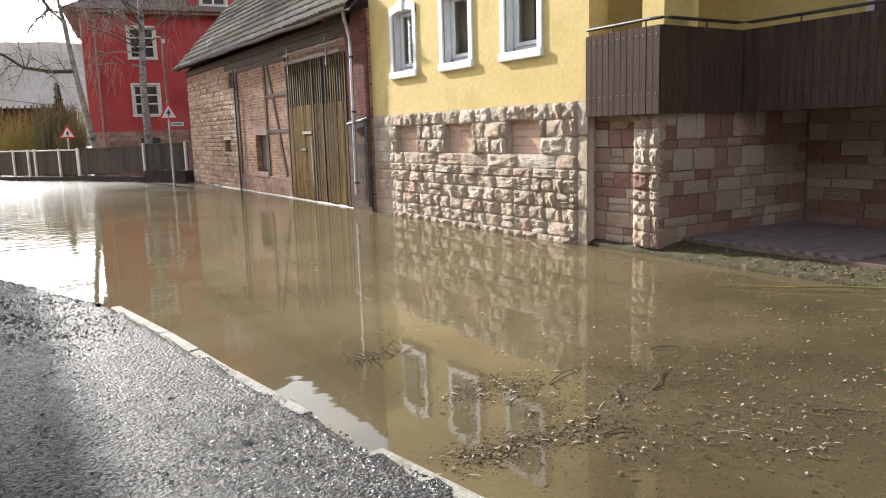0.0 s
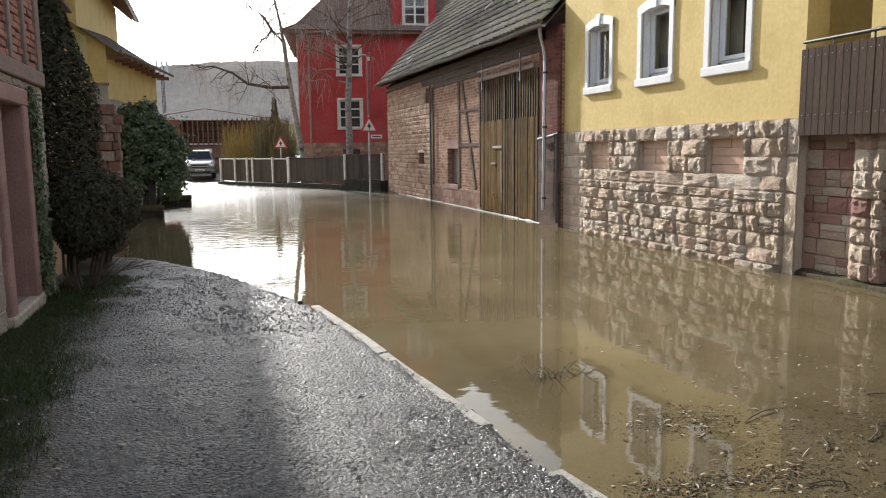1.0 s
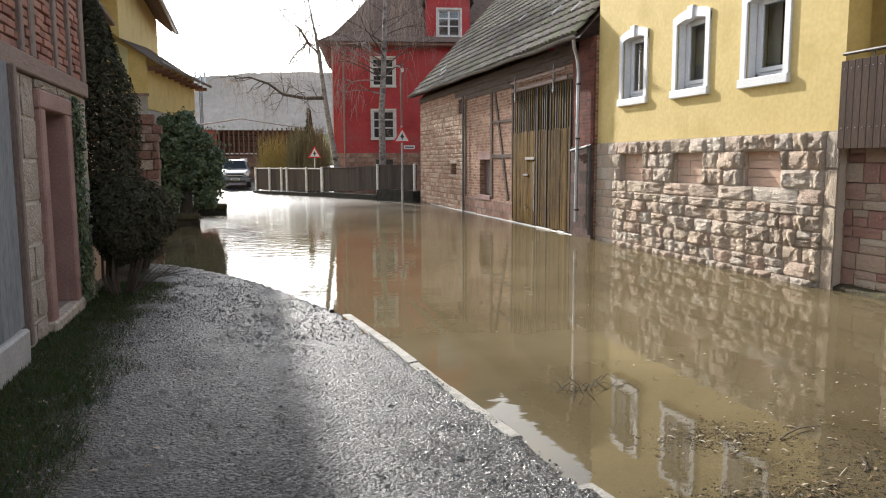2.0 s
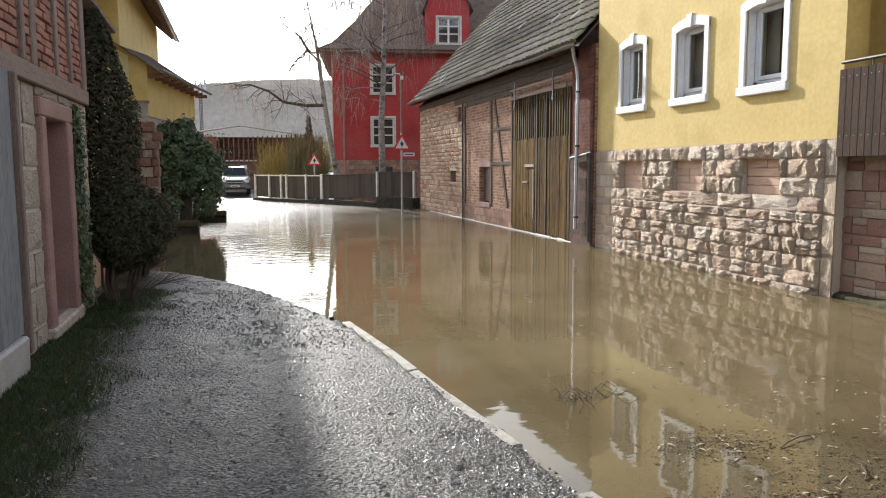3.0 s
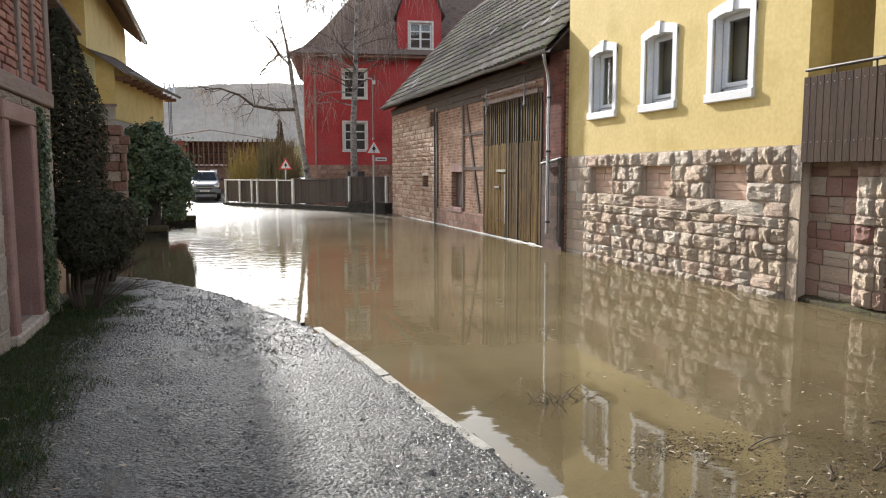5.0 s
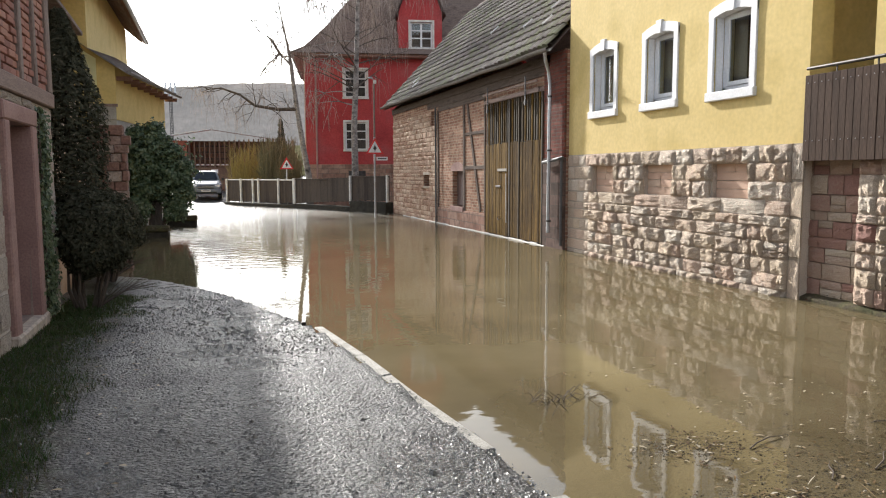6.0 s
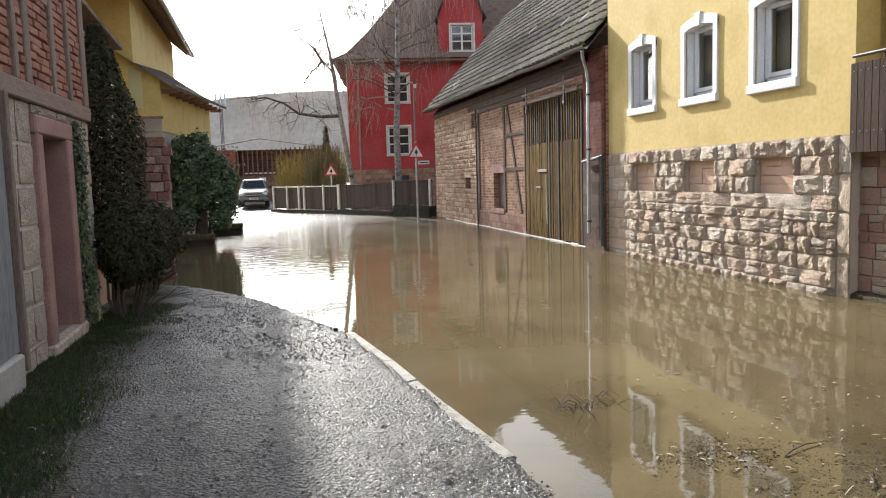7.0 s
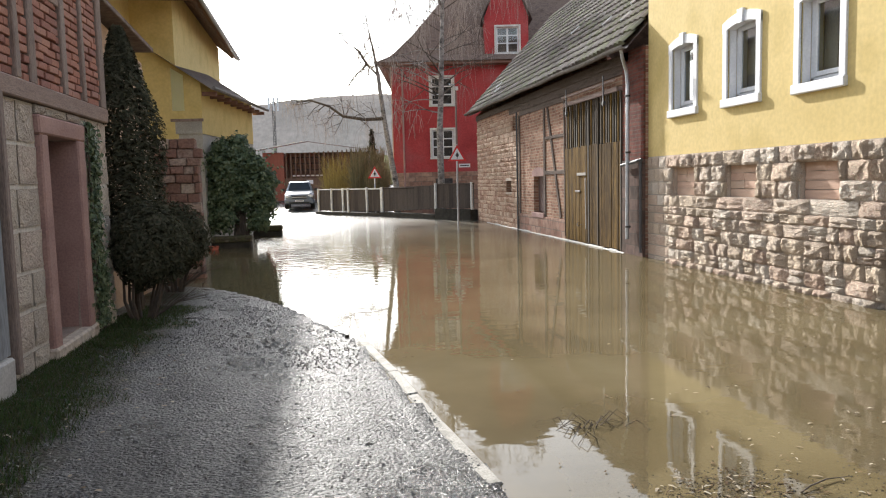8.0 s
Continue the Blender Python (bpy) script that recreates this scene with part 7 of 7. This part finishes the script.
prow = [(0.08, 0.30), (0.30, 0.52), (0.52, 0.72), (0.72, 0.86), (0.86, 1.08), (1.08, 1.20), (1.20, 1.42), (1.42, 1.68), (1.68, 1.88)]
prow2 = [(0.08, 0.36), (0.36, 0.49), (0.49, 0.78), (0.78, 0.97), (0.97, 1.10), (1.10, 1.40), (1.40, 1.52), (1.52, 1.88)]
# cream blocks, picked pale to put sunlight into this face's colour
pier_sunlit = [pitched_block_mesh("stone", M["rust_stone"], 180 + s, 5) for s in range(6)]
stone_wall(courses(7.13, 7.60, prow, 0.22, 0.32, rs), pier_sunlit + pier_sunlit + pstone[:3], porch, 9.50, 0.07, rs, "stone", 0.002)
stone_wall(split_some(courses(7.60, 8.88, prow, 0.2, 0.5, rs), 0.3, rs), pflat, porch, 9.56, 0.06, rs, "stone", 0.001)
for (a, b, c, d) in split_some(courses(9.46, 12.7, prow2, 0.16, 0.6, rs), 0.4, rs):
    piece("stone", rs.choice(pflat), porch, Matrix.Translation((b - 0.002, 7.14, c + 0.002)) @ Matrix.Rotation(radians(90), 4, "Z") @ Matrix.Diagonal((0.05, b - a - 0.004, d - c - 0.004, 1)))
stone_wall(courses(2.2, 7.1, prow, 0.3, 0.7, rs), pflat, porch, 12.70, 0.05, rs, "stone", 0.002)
# pavers
pv = raw("paver", [(0, 0, 0), (0.196, 0, 0), (0.196, 0.096, 0), (0, 0.096, 0), (0.005, 0.005, 0.02), (0.191, 0.005, 0.02), (0.191, 0.091, 0.02), (0.005, 0.091, 0.02)], [(4, 5, 6, 7), (0, 1, 5, 4), (1, 2, 6, 5), (2, 3, 7, 6), (3, 0, 4, 7)], M["paver"])
n = 0
for j in range(34):
    for i in range(13):
        x, y = 9.95 + i * 0.2 + (0.1 if j % 2 else 0), 7.0 - j * 0.1
        if x < 12.45 and n < 300:
            piece("paver", pv, apron, pose(x - 0.4, y - 0.2, 0.181 + rs.uniform(-.002, .002)))
            n += 1
# barn rubble
rub = [rough_block_mesh("stone", M["rubble"], 120 + s, 1.0, 2) for s in range(10)]
rrow = []
z = -0.15
while z < 3.75:
    h = rs.uniform(0.13, 0.21)
    rrow.append((z, min(z + h, 3.9)))
    z += h
rstones = courses(24.84, 31.36, rrow, 0.17, 0.44, rs, [HOLE, SLIT])
rs.shuffle(rstones)
rstones.sort(key=lambda q: q[0] > 28.2)
stone_wall(rstones[:300], rub, barn, BX - 0.005, 0.05, rs, "stone", 0.010)
rv, rf = [], []
for (a, b, c, d) in rstones[300:]:
    me = rs.choice(rub)
    o = len(rv)
    rv += [(BX - 0.005 + v.co.x * 0.05, a + 0.01 + v.co.y * (b - a - 0.02), c + 0.01 + v.co.z * (d - c - 0.02)) for v in me.vertices]
    rf += [tuple(o + k for k in p.vertices) for p in me.polygons]
M["rubble_rest"] = mat("rubble sandstone rest", [(0.37, 0.225, 0.155), (0.52, 0.345, 0.245), (0.58, 0.44, 0.325), (0.44, 0.275, 0.19)], 0.92, 5, 18, 0.9, 0.03, rnd="island", mix=0.7, grime=0.35)
sr_ = under("stone_rest", raw("stone_rest", rv, rf, M["rubble_rest"]), barn)
sr_["kind"] = "stuff"
# left barn blocks and bricks
ash = [rough_block_mesh("stone", M["ashlar"], 140 + s, 0.6) for s in range(8)]
arow = [(0.05, 0.36), (0.36, 0.70), (0.70, 1.02), (1.02, 1.38), (1.38, 1.74), (1.74, 2.10), (2.10, 2.465)]


def face_right(stones, meshes, parent, x, depth, name="stone", gap=0.006):
    """Stones whose faces look towards +x."""
    for (a, b, c, d) in stones:
        piece(name, rs.choice(meshes), parent, Matrix.Translation((x, b - gap, c + gap)) @ Matrix.Rotation(math.pi, 4, "Z") @ Matrix.Diagonal((depth * rs.uniform(0.8, 1.2), b - a - 2 * gap, d - c - 2 * gap, 1)))


face_right(courses(6.36, 7.43, arow, 0.32, 0.5, rs), ash, lb, LX - 0.006, 0.032, "stone", 0.011)
face_right(courses(8.67, 9.64, arow, 0.32, 0.5, rs), ash, lb, LX - 0.006, 0.032, "stone", 0.011)
face_right(courses(7.43, 8.67, [(2.375, 2.465)], 0.4, 0.6, rs), ash, lb, LX + 0.003, 0.04)
bmesh_b = bmesh.new()
box(bmesh_b, -0.06, 0.0, 0, 0.232, 0, 0.062, 0.005)
bme = bpy.data.meshes.new("brick")
bmesh_b.to_mesh(bme)
bmesh_b.free()
bme.materials.append(M["brick"])
n = 0
zz = 2.64
row = 0
extra = bmesh.new()
while zz < 4.28:
    for (a, b) in ((6.44, 7.02), (7.13, 7.38), (7.50, 8.20), (8.36, 8.82), (8.92, 9.46), (5.4, 6.3)):
        y = a + (0.0 if row % 2 else -0.12)
        while y < b - 0.03:
            y0, y1 = max(y, a) + 0.004, min(y + 0.236, b) - 0.004
            if y1 - y0 > 0.03 and not (7.5 <= y < 8.2 and 3.42 < zz < 3.57):
                if n < 300 and zz < 3.95 and a > 6:
                    piece("brick", bme, lb, Matrix.Translation((LX + 0.012 + rs.uniform(-.012, .008), y0, zz + rs.uniform(-.006, .006))) @ Matrix.Rotation(rs.gauss(0, 0.012), 4, "X") @ Matrix.Diagonal((1, (y1 - y0) / 0.232, 1, 1)))
                    n += 1
                else:
                    box(extra, LX - 0.048, LX + 0.012 + rs.uniform(-.012, .008), y0, y1, zz, zz + 0.062)
            y += 0.244
    zz += 0.078
    row += 1
ex = part("brick_rest", extra, M["brick"], lb)
ex["kind"] = "stuff"
# outbuilding stone corner
for k in range(12):
    face_right(courses(13.2, 13.78, [(0.1 + 0.3 * k, 0.4 + 0.3 * k)], 0.25, 0.5, rs), ash, ob_, -0.50 - 0.0165 * k, 0.05)
# barn roof tiles
TW, TH = 0.24, 0.34
slope = math.atan(SL)
tv, tf = [], []
for j in range(2):
    for i in range(6):
        u = i / 5
        hgt = 0.05 * math.sin(u * math.pi * 1.0) * (1 if u < 0.7 else 0.8) + 0.02
        tv.append((u * TW * 1.04, j * TH * 1.15, hgt + (0.045 if j == 0 else 0.0)))
for i in range(6):
    u = i / 5
    tv.append((u * TW * 1.04, 0.0, 0.0))
for i in range(5):
    tf.append((i, i + 1, i + 7, i + 6))
    tf.append((12 + i, 13 + i, i + 1, i))
tme = raw("tile", tv, tf, M["tile"])
m_roof = Matrix(((0, math.cos(slope), -math.sin(slope), 8.56), (-1, 0, 0, 31.72), (0, math.sin(slope), math.cos(slope), 4.44), (0, 0, 0, 1)))
ncol, nrow = int(16.66 / TW), 17
rest_v, rest_f = [], []
count = 0
for j in range(nrow):
    for i in range(ncol):
        m = m_roof @ Matrix.Translation((i * TW + rs.uniform(-.008, .008), j * TH + rs.uniform(-.012, .012), rs.uniform(0, .012))) @ Matrix.Rotation(rs.gauss(0, 0.02), 4, "Z")
        near = i >= ncol - 33 and j < 9
        if near and count < 300:
            piece("tile", tme, roof, m)
            count += 1
        else:
            b = len(rest_v)
            rest_v += [m @ Vector(v) for v in tv]
            rest_f += [tuple(b + q for q in f) for f in tf]
tr_ = under("tile_rest", raw("tile_rest", rest_v, rest_f, M["tile_rest"]), roof)
tr_["kind"] = "stuff"
for (j, i) in ((3, 62), (5, 60), (4, 55), (2, 15), (3, 12), (6, 40)):
    piece("pale_tile", raw("pale_tile", tv, tf, M["tile_white"]), roof, m_roof @ Matrix.Translation((i * TW, j * TH, 0.03)) @ Matrix.Diagonal((0.35, 1, 1, 1)))

porch.location = porch.location + Vector((-0.42, -0.28, 0))
